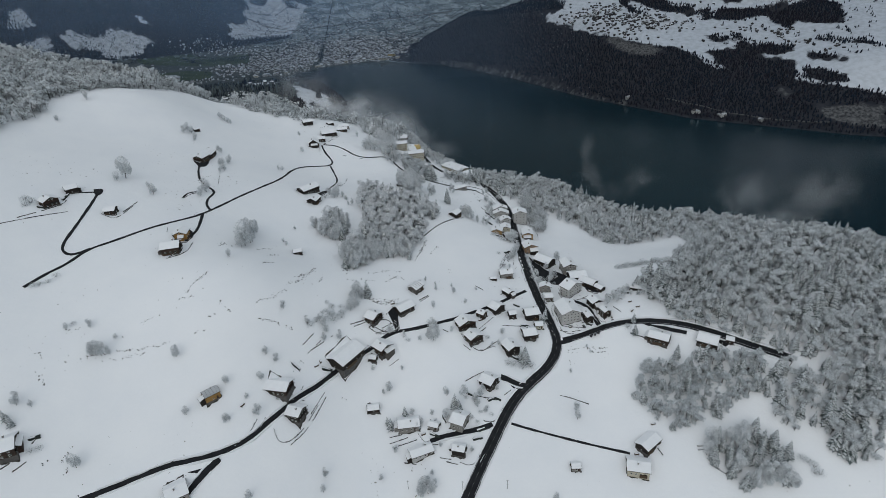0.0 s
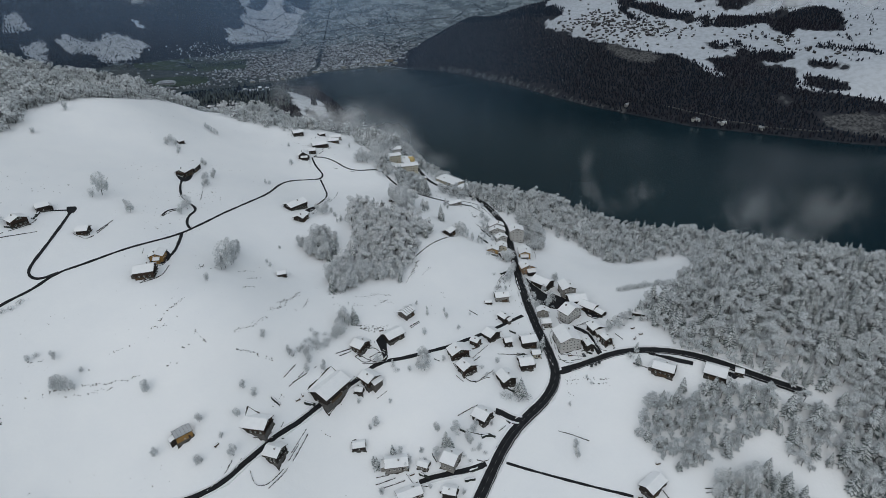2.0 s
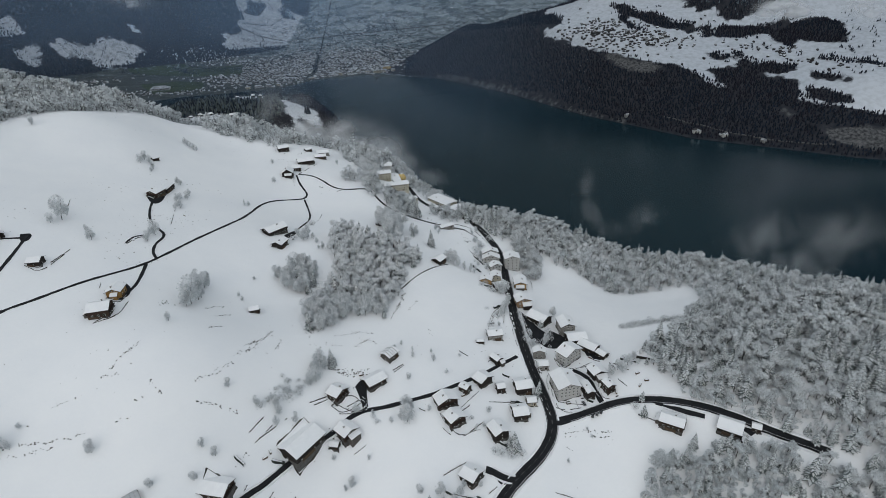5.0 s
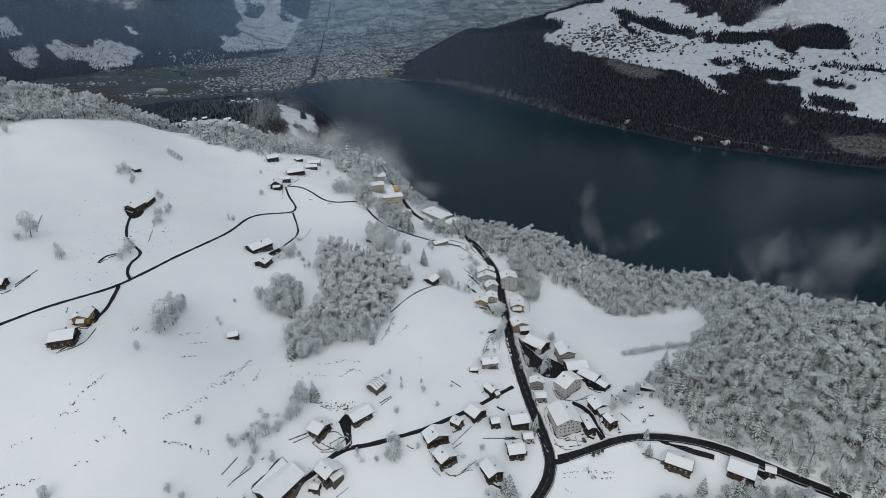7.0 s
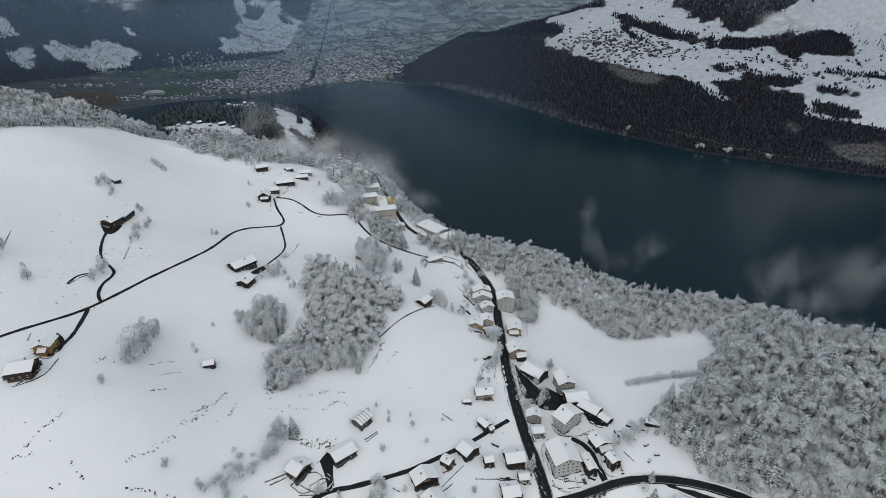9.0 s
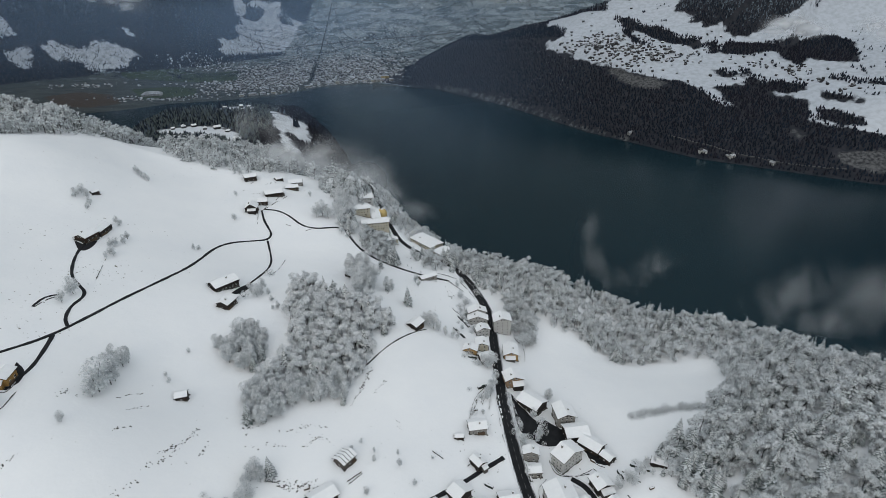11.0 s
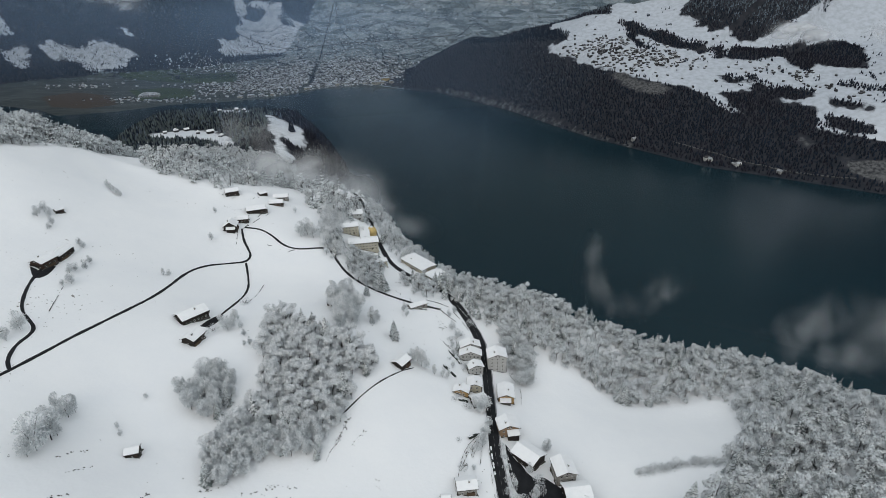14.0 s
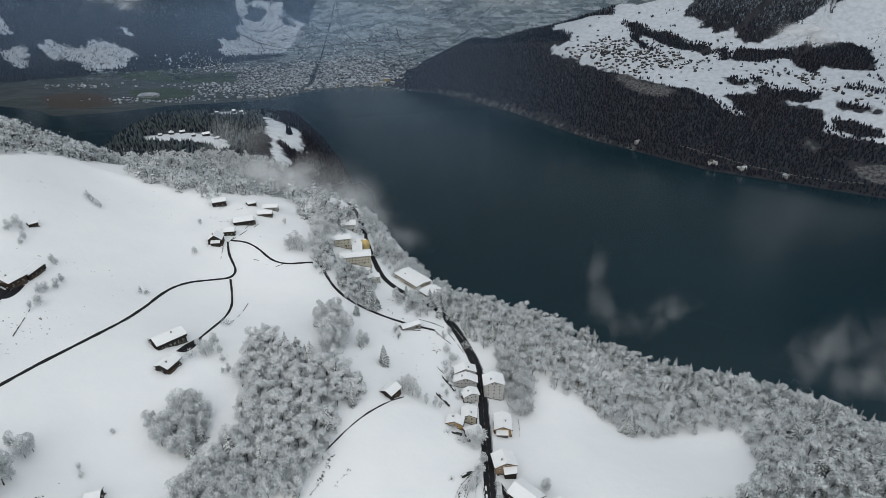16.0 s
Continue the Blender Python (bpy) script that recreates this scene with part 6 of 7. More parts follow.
# houses of the headland
x, y = np.array([-618, -596, -573, -533, -505, -470, -420, -404, -571, -524, -506.0]), np.array([1584, 1596, 1603, 1570, 1574, 1545, 1440, 1400, 1836, 1838, 1845.0])
far_houses("headland_houses", "a few snowy-roofed houses on the headland", x, y, FAR_DARK, ROOF_SNOW, 65, 0.9, False)
x, y = np.array([-441, -436, -585, -570, -330, -322]), np.array([1822, 1812, 1836, 1844, 1640, 1632])
cone_wood("headland_firs", "tall dark trees on the headland's crest", x.astype(float), y.astype(float), 24, [HAZED_TREE], np.zeros(6, int), 68)


def waterfront(name, x, y, L, W, h, yaw, wall, label):
    """One of the larger buildings at the far waterside."""
    thing = tagged(new(name), label, "building", "buildings along the far waterside")
    thing.matrix_world = pose(x, y, ground_z(x, y), 0, 0, yaw)
    part("wall", *box(-L / 2, -W / 2, -1, L / 2, W / 2, h), wall, thing)
    a, b = L / 2 + 0.8, W / 2 + 0.8
    v = [(-a, -b, h), (a, -b, h), (a, b, h), (-a, b, h), (-a + b, 0, h + W * 0.28), (a - b, 0, h + W * 0.28)]
    part("roof", v, [(0, 1, 5, 4), (2, 3, 4, 5), (1, 2, 5), (3, 0, 4), (3, 2, 1, 0)], FAR_ROOF, thing)
    for s in (-1, 1):
        for k in range(int(h / 3)):
            part("window_row", *box(-a + 2.5, s * (W / 2 + 0.05) - 0.06, 1.2 + 3 * k, a - 2.5, s * (W / 2 + 0.05) + 0.06, 2.5 + 3 * k), GLASS, thing)


for k in range(16):
    wx = -880 + 46 * k
    wy = float(lerp(wx, [-946, -735, -561, -345, -171], [2870, 2950, 3135, 3200, 3180])) + 52
    waterfront("lakeside_building", wx, wy, rnd.uniform(16, 34), rnd.uniform(11, 15), rnd.uniform(8, 14), rnd.uniform(0, 30), CREAM_WALL if k % 3 == 0 else WHITE_WALL, "pale lakeside building under thin snow")
waterfront("quay_hotel", -262, 3235, 62, 16, 12, 8, CREAM_WALL, "long cream hotel on the far quay")
waterfront("quay_hotel", -225, 3290, 40, 16, 15, 5, YELLOW_WALL, "yellow hotel behind the far quay")
waterfront("factory_hall", -1330, 3010, 90, 40, 9, 10, WHITE_WALL, "large pale hall among fields by the water")

CANAL = material("canal_water", (0.03, 0.037, 0.042), 0.2, (0.022, 0.028, 0.032), 40.0)
FAR_LANE = material("far_wet_lane", (0.09, 0.092, 0.095), 0.7, (0.06, 0.062, 0.065), 30.0)


def far_strip(name, label, pts, width, mat):
    tagged(part(name, *band(smooth_line(pts, 18.0), 0, width, 1.2, 3.0), mat), label, "road", kind="structure")


far_strip("canal", "straight dark canal leaving the lake across the plain", [(-625, 3330), (-661, 3626), (-726, 4140), (-735, 4419), (-725, 4600), (-705, 4780)], 7, CANAL)
far_strip("river", "dark river bending over the plain", [(-690, 4760), (-645, 4599), (-600, 4502), (-479, 4379), (-330, 4370)], 4, CANAL)
far_strip("railway", "dark line of tracks along the mountain's foot", [(-400, 3560), (-800, 3640), (-1000, 3760), (-1150, 3700), (-1500, 3560)], 14, FAR_LANE)
far_strip("far_road", "road across the far plain", [(-1350, 4260), (-820, 4370), (-300, 4430), (150, 4480)], 8, FAR_LANE)
far_strip("far_road", "lane through the far town", [(-1200, 2900), (-1060, 3050), (-900, 3220), (-700, 3420), (-560, 3640)], 8, FAR_LANE)
far_strip("shore_road", "wet dark road along the opposite shore", [(800, 2010), (833, 1965), (916, 1868), (1033, 1770), (1101, 1722), (1180, 1680)], 5, FAR_LANE)
x, y = np.array([858, 866, 923, 930, 1019, 700.0]), np.array([1888, 1880, 1840, 1834, 1768, 2095.0])
far_houses("shore_houses", "a few pale houses at the opposite water's edge", x, y, FAR_WALL, FAR_ROOF, 69)


# ---- mist and low cloud: loose stacks of thin torn sheets ----
def mist_material(name, thick, size, seed, low=0.42, high=0.8, tear=0.5):
    m = bpy.data.materials.new(name)
    m.use_nodes = True
    nt = m.node_tree
    out = nt.nodes["Material Output"]
    nt.nodes.remove(nt.nodes["Principled BSDF"])
    clear, dif, tra, mixed, add = (nt.nodes.new("ShaderNode" + k) for k in ("BsdfTransparent", "BsdfDiffuse", "BsdfTranslucent", "MixShader", "MixShader"))
    dif.inputs[0].default_value = tra.inputs[0].default_value = (0.86, 0.88, 0.9, 1)
    add.inputs[0].default_value = 0.5
    link(nt, dif.outputs[0], add.inputs[1])
    link(nt, tra.outputs[0], add.inputs[2])
    geo, uv, n1 = nt.nodes.new("ShaderNodeNewGeometry"), nt.nodes.new("ShaderNodeAttribute"), nt.nodes.new("ShaderNodeTexNoise")
    uv.attribute_name = "fade"
    shift = nt.nodes.new("ShaderNodeMapping")
    shift.inputs["Location"].default_value = (seed, 2 * seed, 0)
    shift.inputs["Rotation"].default_value, shift.inputs["Scale"].default_value = (0.25, 0.45, 0.2), (1.0, 0.8, 0.55)
    n1.inputs["Scale"].default_value, n1.inputs["Detail"].default_value, n1.inputs["Distortion"].default_value = 1 / size, 6.0, 0.9
    link(nt, geo.outputs["Position"], shift.inputs[0])
    link(nt, shift.outputs[0], n1.inputs["Vector"])
    r, mul = nt.nodes.new("ShaderNodeMapRange"), nt.nodes.new("ShaderNodeMath")
    r.interpolation_type = "SMOOTHSTEP"
    r.inputs[1].default_value, r.inputs[2].default_value, r.inputs[4].default_value = low, high, thick
    mul.operation = "MULTIPLY"
    worn = nt.nodes.new("ShaderNodeMath")
    worn.operation, worn.inputs[1].default_value = "MULTIPLY_ADD", tear
    less = nt.nodes.new("ShaderNodeMath")
    less.operation, less.inputs[1].default_value = "SUBTRACT", tear
    link(nt, uv.outputs["Fac"], worn.inputs[0])
    link(nt, n1.outputs[0], worn.inputs[2])
    link(nt, worn.outputs[0], less.inputs[0])
    link(nt, less.outputs[0], r.inputs[0])
    link(nt, r.outputs[0], mul.inputs[0])
    link(nt, uv.outputs["Fac"], mul.inputs[1])
    link(nt, mul.outputs[0], mixed.inputs[0])
    link(nt, clear.outputs[0], mixed.inputs[1])
    link(nt, add.outputs[0], mixed.inputs[2])
    link(nt, mixed.outputs[0], out.inputs[0])
    return m


def mist(name, label, centre, size, sheets, mat, seed, slant=(0, 0)):
    """size: half extents; each sheet is a gently waved round of cloth, fading out to its rim."""
    rnd = np.random.default_rng(seed)
    V, F, A, base = [], [], [], 0
    rings, spokes = 6, 20
    for k in range(sheets):
        c = rnd.uniform(-0.5, 0.5, 3) * size
        c = c + np.array((slant[0], slant[1], 0.0)) * c[2]
        tilt = Euler((radians(rnd.uniform(60, 85)), radians(rnd.uniform(-12, 12)), radians(rnd.uniform(-28, 28)))).to_matrix()
        ext = np.array((size[0] * rnd.uniform(0.5, 0.9), size[2] * rnd.uniform(0.5, 0.95)))
        pts, fade = [np.zeros(3)], [1.0]
        for r in range(1, rings + 1):
            for s in range(spokes):
                an = 2 * math.pi * s / spokes
                q = r / rings
                pts.append(np.array((math.cos(an) * q * ext[0], math.sin(an) * q * ext[1], 0.12 * ext[0] * math.sin(3 * an + k) * q)))
                fade.append((0.5 + 0.5 * math.cos(math.pi * q)))
        f = [(0, 1 + s, 1 + (s + 1) % spokes) for s in range(spokes)]
        for r in range(rings - 1):
            for s in range(spokes):
                a, b = 1 + r * spokes + s, 1 + r * spokes + (s + 1) % spokes
                f += [(a, a + spokes, b + spokes), (a, b + spokes, b)]
        V += [np.array(centre) + c + np.array(tilt @ Vector(p)) for p in pts]
        F += [tuple(i + base for i in t) for t in f]
        A += fade
        base += len(pts)
    me = mesh_arrays(name, np.array(V), np.array(F), [mat], smooth=True)
    me.attributes.new("fade", "FLOAT", "POINT").data.foreach_set("value", np.array(A, np.float32))
    tagged(new(name, me), label, "mist", kind="stuff")


STEAM = mist_material("drifting_mist", 0.76, 40.0, 3.0, 0.05, 0.62, 0.3)
THIN_STEAM = mist_material("thin_mist", 0.15, 13.0, 8.0, 0.16, 0.7, 0.35)
WISP = mist_material("torn_mist", 0.27, 22.0, 5.0, 0.1, 0.66, 0.32)
CLOUD = mist_material("low_cloud", 0.75, 150.0, 5.0, 0.26, 0.72, 0.0)
mist("mist_bank", "white mist rising off the wooded edge", (-132.0, 872.0, 318.0), (112, 30, 64), 4, STEAM, 71, (-0.4, 0))
mist("mist_bank", "grey mist climbing the wooded headland", (-201.0, 980.0, 331.0), (80, 20, 60), 2, WISP, 69, (-0.3, 0))
mist("mist_bank", "thin mist spilling over the brink behind the hotel", (-86.0, 880.0, 300.0), (80, 20, 40), 3, WISP, 70, (-1.2, 0))
mist("mist_bank", "thin mist trailing over the lake from the slope", (-30.0, 810.0, 300.0), (60, 16, 40), 3, WISP, 72, (-1.2, 0))
mist("mist_wisp", "torn wisp of mist above the dark lake", (171.0, 640.0, 317.0), (24, 10, 58), 3, THIN_STEAM, 73, (-0.35, 0))
mist("mist_wisp", "low torn wisp of mist above the trees", (217.0, 640.0, 290.0), (60, 10, 34), 3, THIN_STEAM, 74, (-0.8, 0))
mist("mist_wisp", "grey mist drifting up behind the forest", (410.0, 600.0, 268.0), (110, 20, 50), 3, WISP, 76, (-0.6, 0))
mist("mist_wisp", "faint mist between the forest trees", (300, 440, 320), (60, 30, 18), 2, THIN_STEAM, 77)
mist("low_cloud", "low cloud lying on the far terrace slope", (1225, 2220, 335), (150, 40, 50), 4, CLOUD, 78)
mist("low_cloud", "shred of cloud against the upper far meadows", (1480, 2150, 335), (120, 40, 50), 3, CLOUD, 81)
mist("low_cloud", "pale low cloud over the far plain", (300, 4400, 345), (480, 80, 60), 5, CLOUD, 79)
mist("low_cloud", "pale cloud hanging on the far mountainside", (-1690, 3620, 392), (270, 80, 52), 5, CLOUD, 80)


def haze_bank(line, top, thick, seed):
    """Stands in for blue haze over the far water: one tall soft added sheet that fades out towards its foot and its
    ends.
    """
    pts = smooth_line(line, 120.0)
    n, rows = len(pts), np.linspace(0, 1, 12)
    end = np.clip(np.minimum(np.linspace(0, 1, n), np.linspace(1, 0, n)) / 0.22, 0, 1)
    end = end * end * (3 - 2 * end)
    v = np.array([(x, y, -5 + top * r) for r in rows for x, y in pts])
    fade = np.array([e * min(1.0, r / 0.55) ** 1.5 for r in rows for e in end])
    i = (np.arange(11)[:, None] * n + np.arange(n - 1)[None]).ravel()
    me = mesh_arrays("valley_haze", v, np.stack([i, i + 1, i + n + 1, i + n], 1), [haze_material(thick)], smooth=True)
    me.attributes.new("fade", "FLOAT", "POINT").data.foreach_set("value", np.ascontiguousarray(fade, np.float32))
    tagged(new("valley_haze", me), "thin blue veil painting haze over the far valley", "mist", kind="stuff")


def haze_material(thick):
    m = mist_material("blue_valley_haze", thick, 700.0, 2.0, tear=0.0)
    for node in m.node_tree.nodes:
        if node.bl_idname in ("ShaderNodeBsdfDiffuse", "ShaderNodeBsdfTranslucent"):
            # the tint paints in the blue light of distant air
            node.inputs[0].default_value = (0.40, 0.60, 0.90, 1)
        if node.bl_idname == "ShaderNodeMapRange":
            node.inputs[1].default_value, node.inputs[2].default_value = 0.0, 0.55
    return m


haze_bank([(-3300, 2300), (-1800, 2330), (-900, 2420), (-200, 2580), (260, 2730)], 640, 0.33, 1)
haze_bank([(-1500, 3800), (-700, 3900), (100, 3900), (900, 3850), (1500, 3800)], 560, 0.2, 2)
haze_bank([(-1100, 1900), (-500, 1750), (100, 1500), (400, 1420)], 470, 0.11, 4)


# ---- walls, scars in the snow, hedges, cars ----
wall_random = random.Random(12)


def low_wall(pts):
    """A low wall, in pieces between which the snow has drifted over it."""
    line = smooth_line(pts, 0.8)
    thing = tagged(new("garden_wall"), "low dark stone wall half drifted over with snow", "wall", "walls round the gardens")
    k = 0
    while k < len(line) - 2:
        n = wall_random.randint(4, 10)
        piece = line[k:k + n]
        if len(piece) > 2 and (k == 0 or wall_random.random() < 0.8):
            tall = wall_random.uniform(0.3, 0.6)
            part("wall_body", *band(piece, 0, 0.2, tall, tall + 1.0, 0.05), wall_random.choice((STONE_DARK, DARK_WOOD)), thing)
            if len(piece) > 4:
                part("wall_snow", *band(piece[1:-1], 0.05, 0.2, tall + 0.12, 0.1, 0.05), SNOW, thing)
        k += n - 1


def scar(pts):
    """Wet earth and stones showing through the snow along a little bank."""
    line = smooth_line(pts, 1.1)
    shapes = []
    for x, y in line:
        for k in range(wall_random.randint(0, 2)):
            px, py = x + wall_random.gauss(0, 0.6), y + wall_random.gauss(0, 0.5)
            z, r = ground_z(px, py), wall_random.uniform(0.2, 0.6)
            ring = [(px + r * wall_random.uniform(0.7, 1.5) * math.cos(a), py + r * wall_random.uniform(0.6, 1.1) * math.sin(a)) for a in (0.2, 1.3, 2.4, 3.4, 4.5, 5.5)]
            v = [(a, b, z - 0.5) for a, b in ring] + [(0.6 * a + 0.4 * px, 0.6 * b + 0.4 * py, z + r * wall_random.uniform(0.35, 0.6)) for a, b in ring]
            shapes.append((v, [(j, (j + 1) % 6, 6 + (j + 1) % 6, 6 + j) for j in range(6)] + [tuple(range(6, 12))]))
    if shapes:
        tagged(part("bare_bank", *joined(*shapes), STONE_DARK), "dark stones and earth showing through the snow", "bank", kind="stuff")


STONE_DARK = material("wet_dark_stone", (0.085, 0.08, 0.075), 0.85, (0.035, 0.033, 0.031), 1.2, 0.04)
low_wall([(49.1, 422.7), (48.4, 438.8), (55.3, 453.8), (62.8, 467.2)])
low_wall([(67.6, 448.6), (68.1, 425.9), (70.6, 414.1)])
low_wall([(78.8, 458.5), (83.8, 448.1), (90.6, 442.9)])
low_wall([(96.0, 413.3), (96.8, 399.2), (108.0, 395.8), (119.0, 400.4)])
low_wall([(78.4, 374.4), (81.3, 365.1), (84.4, 356.5)])
low_wall([(119.0, 379.4), (119.0, 366.1), (129.3, 366.9)])
low_wall([(24.1, 358.5), (36.6, 372.7)])
low_wall([(41.8, 341.9), (48.2, 337.8), (58.3, 337.5)])
low_wall([(56.7, 367.6), (67.8, 366.7)])
low_wall([(119.0, 400.4), (127.4, 390.2)])
low_wall([(90.7, 395.6), (84.8, 390.1), (85.3, 379.9)])
low_wall([(95.0, 369.1), (107.9, 370.5)])
low_wall([(-112.2, 270.4), (-108.9, 264.1), (-102.1, 266.6), (-95.0, 277.4)])
low_wall([(-101.9, 265.0), (-93.0, 277.2), (-84.3, 299.6)])
low_wall([(-42.2, 279.7), (-30.1, 283.0)])
low_wall([(-40.2, 277.3), (-24.0, 281.0)])
low_wall([(137.5, 351.2), (148.1, 343.3)])
low_wall([(-250.4, 230.1), (-242.7, 238.6), (-238.1, 250.1)])
low_wall([(-244.5, 230.1), (-238.0, 237.9)])
low_wall([(-268.6, 423.5), (-255.7, 418.4), (-252.6, 443.3)])
low_wall([(-100.5, 324.4), (-94.3, 335.5)])
low_wall([(-97.0, 320.8), (-89.7, 332.8)])
low_wall([(160.0, 268.3), (169.3, 268.6), (176.3, 265.1)])
low_wall([(165.3, 260.2), (172.7, 255.1), (178.4, 252.8)])
low_wall([(-291.3, 419.2), (-308.0, 404.9), (-322.4, 389.3)])
low_wall([(-21.9, 250.5), (-25.5, 247.6)])
low_wall([(14.5, 589.4), (29.6, 591.8)])
low_wall([(55.1, 599.3), (69.8, 571.5), (74.9, 557.9)])
low_wall([(56.9, 449.5), (60.7, 463.7), (69.1, 474.0)])
low_wall([(-70.1, 352.6), (-61.7, 357.9)])
low_wall([(-68.5, 351.2), (-60.2, 357.1)])
low_wall([(-42.8, 329.2), (-35.6, 334.3)])
low_wall([(-19.7, 380.9), (-13.3, 387.4)])
low_wall([(-53.2, 349.6), (-40.7, 351.3), (-34.7, 358.2), (-40.4, 361.9)])
low_wall([(13.6, 347.3), (22.8, 337.1), (38.0, 350.9)])
low_wall([(42.9, 365.7), (60.8, 368.2)])
low_wall([(46.0, 348.3), (42.3, 341.8), (54.7, 342.5)])
low_wall([(81.4, 373.5), (89.4, 363.3), (104.2, 363.6)])
low_wall([(89.9, 370.1), (106.6, 365.4)])
low_wall([(111.8, 385.1), (118.2, 365.9)])
low_wall([(-59.0, 356.4), (-45.4, 351.3), (-35.2, 353.1), (-37.2, 357.3)])
low_wall([(11.0, 315.8), (24.8, 323.7)])
low_wall([(-92.2, 286.5), (-85.4, 302.1)])
low_wall([(-55.6, 297.4), (-54.4, 304.6)])
low_wall([(78.7, 451.1), (81.6, 426.8), (80.7, 407.8)])
low_wall([(134.2, 396.5), (141.9, 387.1)])
low_wall([(77.5, 311.4), (86.7, 308.7), (96.4, 303.9)])
low_wall([(-5.0, 265.6), (14.3, 260.0), (21.1, 269.9)])
low_wall([(-32.7, 267.6), (-22.7, 265.7)])
low_wall([(10.8, 307.2), (32.0, 303.1), (43.1, 312.5)])
low_wall([(65.7, 469.4), (55.4, 453.1), (50.1, 437.8)])
low_wall([(65.7, 468.4), (58.8, 452.4), (55.7, 441.1)])
low_wall([(65.9, 467.5), (61.6, 444.1)])
low_wall([(-23.2, 284.7), (-18.7, 278.3), (-10.1, 276.2)])
low_wall([(-42.2, 283.6), (-33.9, 285.0)])
low_wall([(89.2, 530.4), (96.0, 518.5), (92.4, 493.2)])
low_wall([(-122.1, 272.8), (-125.8, 263.7), (-135.5, 253.4)])
low_wall([(-117.5, 274.8), (-121.9, 263.2)])
low_wall([(-215.2, 411.0), (-217.6, 419.0), (-213.3, 424.9)])
low_wall([(-203.0, 375.6), (-191.0, 382.7), (-191.9, 399.3)])
low_wall([(-223.3, 470.8), (-221.2, 481.1), (-217.0, 486.5)])
low_wall([(-279.4, 497.5), (-289.5, 523.2)])
low_wall([(-207.9, 513.9), (-214.9, 541.5)])
low_wall([(-104.6, 571.3), (-102.2, 590.1), (-102.3, 607.2)])
low_wall([(-136.2, 551.9), (-128.3, 543.2), (-122.5, 537.5)])
low_wall([(-58.3, 353.3), (-50.9, 349.5), (-39.6, 357.9)])
low_wall([(-58.3, 353.3), (-47.3, 363.1), (-39.6, 357.9)])
low_wall([(-58.7, 340.7), (-53.0, 336.7), (-48.3, 337.6)])
low_wall([(-3.3, 355.4), (1.7, 353.0), (10.1, 353.9)])
low_wall([(10.1, 352.5), (16.4, 340.6)])
low_wall([(94.5, 408.1), (96.2, 398.7), (104.4, 396.3), (115.8, 397.1)])
low_wall([(87.1, 379.7), (87.6, 370.5), (90.5, 363.1), (97.8, 360.9)])
low_wall([(101.8, 369.8), (102.8, 361.5)])
low_wall([(116.8, 383.0), (117.4, 370.4)])
low_wall([(119.9, 405.6), (124.2, 400.4), (133.3, 399.3)])
low_wall([(132.8, 380.6), (136.6, 373.1)])
low_wall([(61.7, 465.0), (53.8, 455.2), (49.1, 439.0)])
low_wall([(67.5, 459.2), (68.4, 445.6), (69.4, 433.3)])
low_wall([(56.8, 367.1), (75.3, 367.6)])
low_wall([(42.5, 552.2), (55.5, 538.0)])
low_wall([(-20.7, 382.1), (-13.9, 388.2)])
low_wall([(21.3, 289.0), (27.8, 287.8), (33.0, 294.7), (40.8, 306.6)])
low_wall([(-9.0, 268.4), (1.5, 265.7), (11.8, 261.2), (19.0, 270.5)])
low_wall([(-105.2, 291.2), (-100.1, 294.3), (-97.9, 301.2)])
low_wall([(-112.8, 286.7), (-95.9, 292.6)])
low_wall([(-93.2, 281.9), (-85.0, 301.4)])
low_wall([(160.1, 270.6), (168.9, 270.3), (174.0, 266.5)])
low_wall([(165.8, 261.2), (173.9, 254.2)])
low_wall([(134.2, 270.9), (136.6, 266.5)])
low_wall([(-202.1, 376.6), (-195.8, 386.4), (-195.3, 398.2)])
low_wall([(-204.5, 399.1), (-195.6, 396.8), (-196.3, 407.5)])
low_wall([(-316.7, 399.7), (-307.3, 413.4), (-298.8, 427.4), (-299.2, 437.9)])
low_wall([(-267.1, 423.8), (-256.7, 423.2), (-252.5, 449.7)])
low_wall([(-95.3, 323.6), (-82.5, 339.3)])
low_wall([(-71.1, 351.9), (-59.0, 360.0)])
low_wall([(50.2, 593.6), (58.4, 578.3), (65.0, 566.0)])
low_wall([(47.3, 599.8), (37.1, 605.6), (28.2, 608.3)])
low_wall([(39.4, 595.8), (45.8, 586.8), (52.1, 580.5)])
low_wall([(38.6, 570.1), (47.7, 569.7), (51.6, 560.7)])
low_wall([(51.6, 560.7), (52.4, 544.5)])
scar([(31.5, 599.9), (39.4, 592.1), (48.0, 587.6)])
scar([(38.6, 576.6), (41.5, 565.8)])
scar([(3.0, 618.9), (8.8, 612.2)])
scar([(14.9, 606.4), (21.0, 599.5)])
low_wall([(-140.0, 692.8), (-135.5, 701.7), (-131.9, 712.4)])
low_wall([(-134.2, 715.2), (-132.4, 727.3), (-131.8, 736.6)])
low_wall([(-128.0, 720.3), (-124.9, 732.5)])
low_wall([(-140.2, 663.9), (-143.6, 681.9)])
low_wall([(-139.5, 697.9), (-140.8, 688.8)])
low_wall([(-67.0, 685.3), (-56.7, 667.6), (-47.0, 652.0)])
low_wall([(-114.5, 668.6), (-109.9, 667.5)])
low_wall([(-94.3, 661.7), (-89.4, 665.6)])
scar([(-181.8, 751.7), (-173.1, 747.6)])
scar([(-169.8, 727.3), (-163.5, 727.1)])
scar([(-153.7, 747.0), (-145.3, 755.3)])
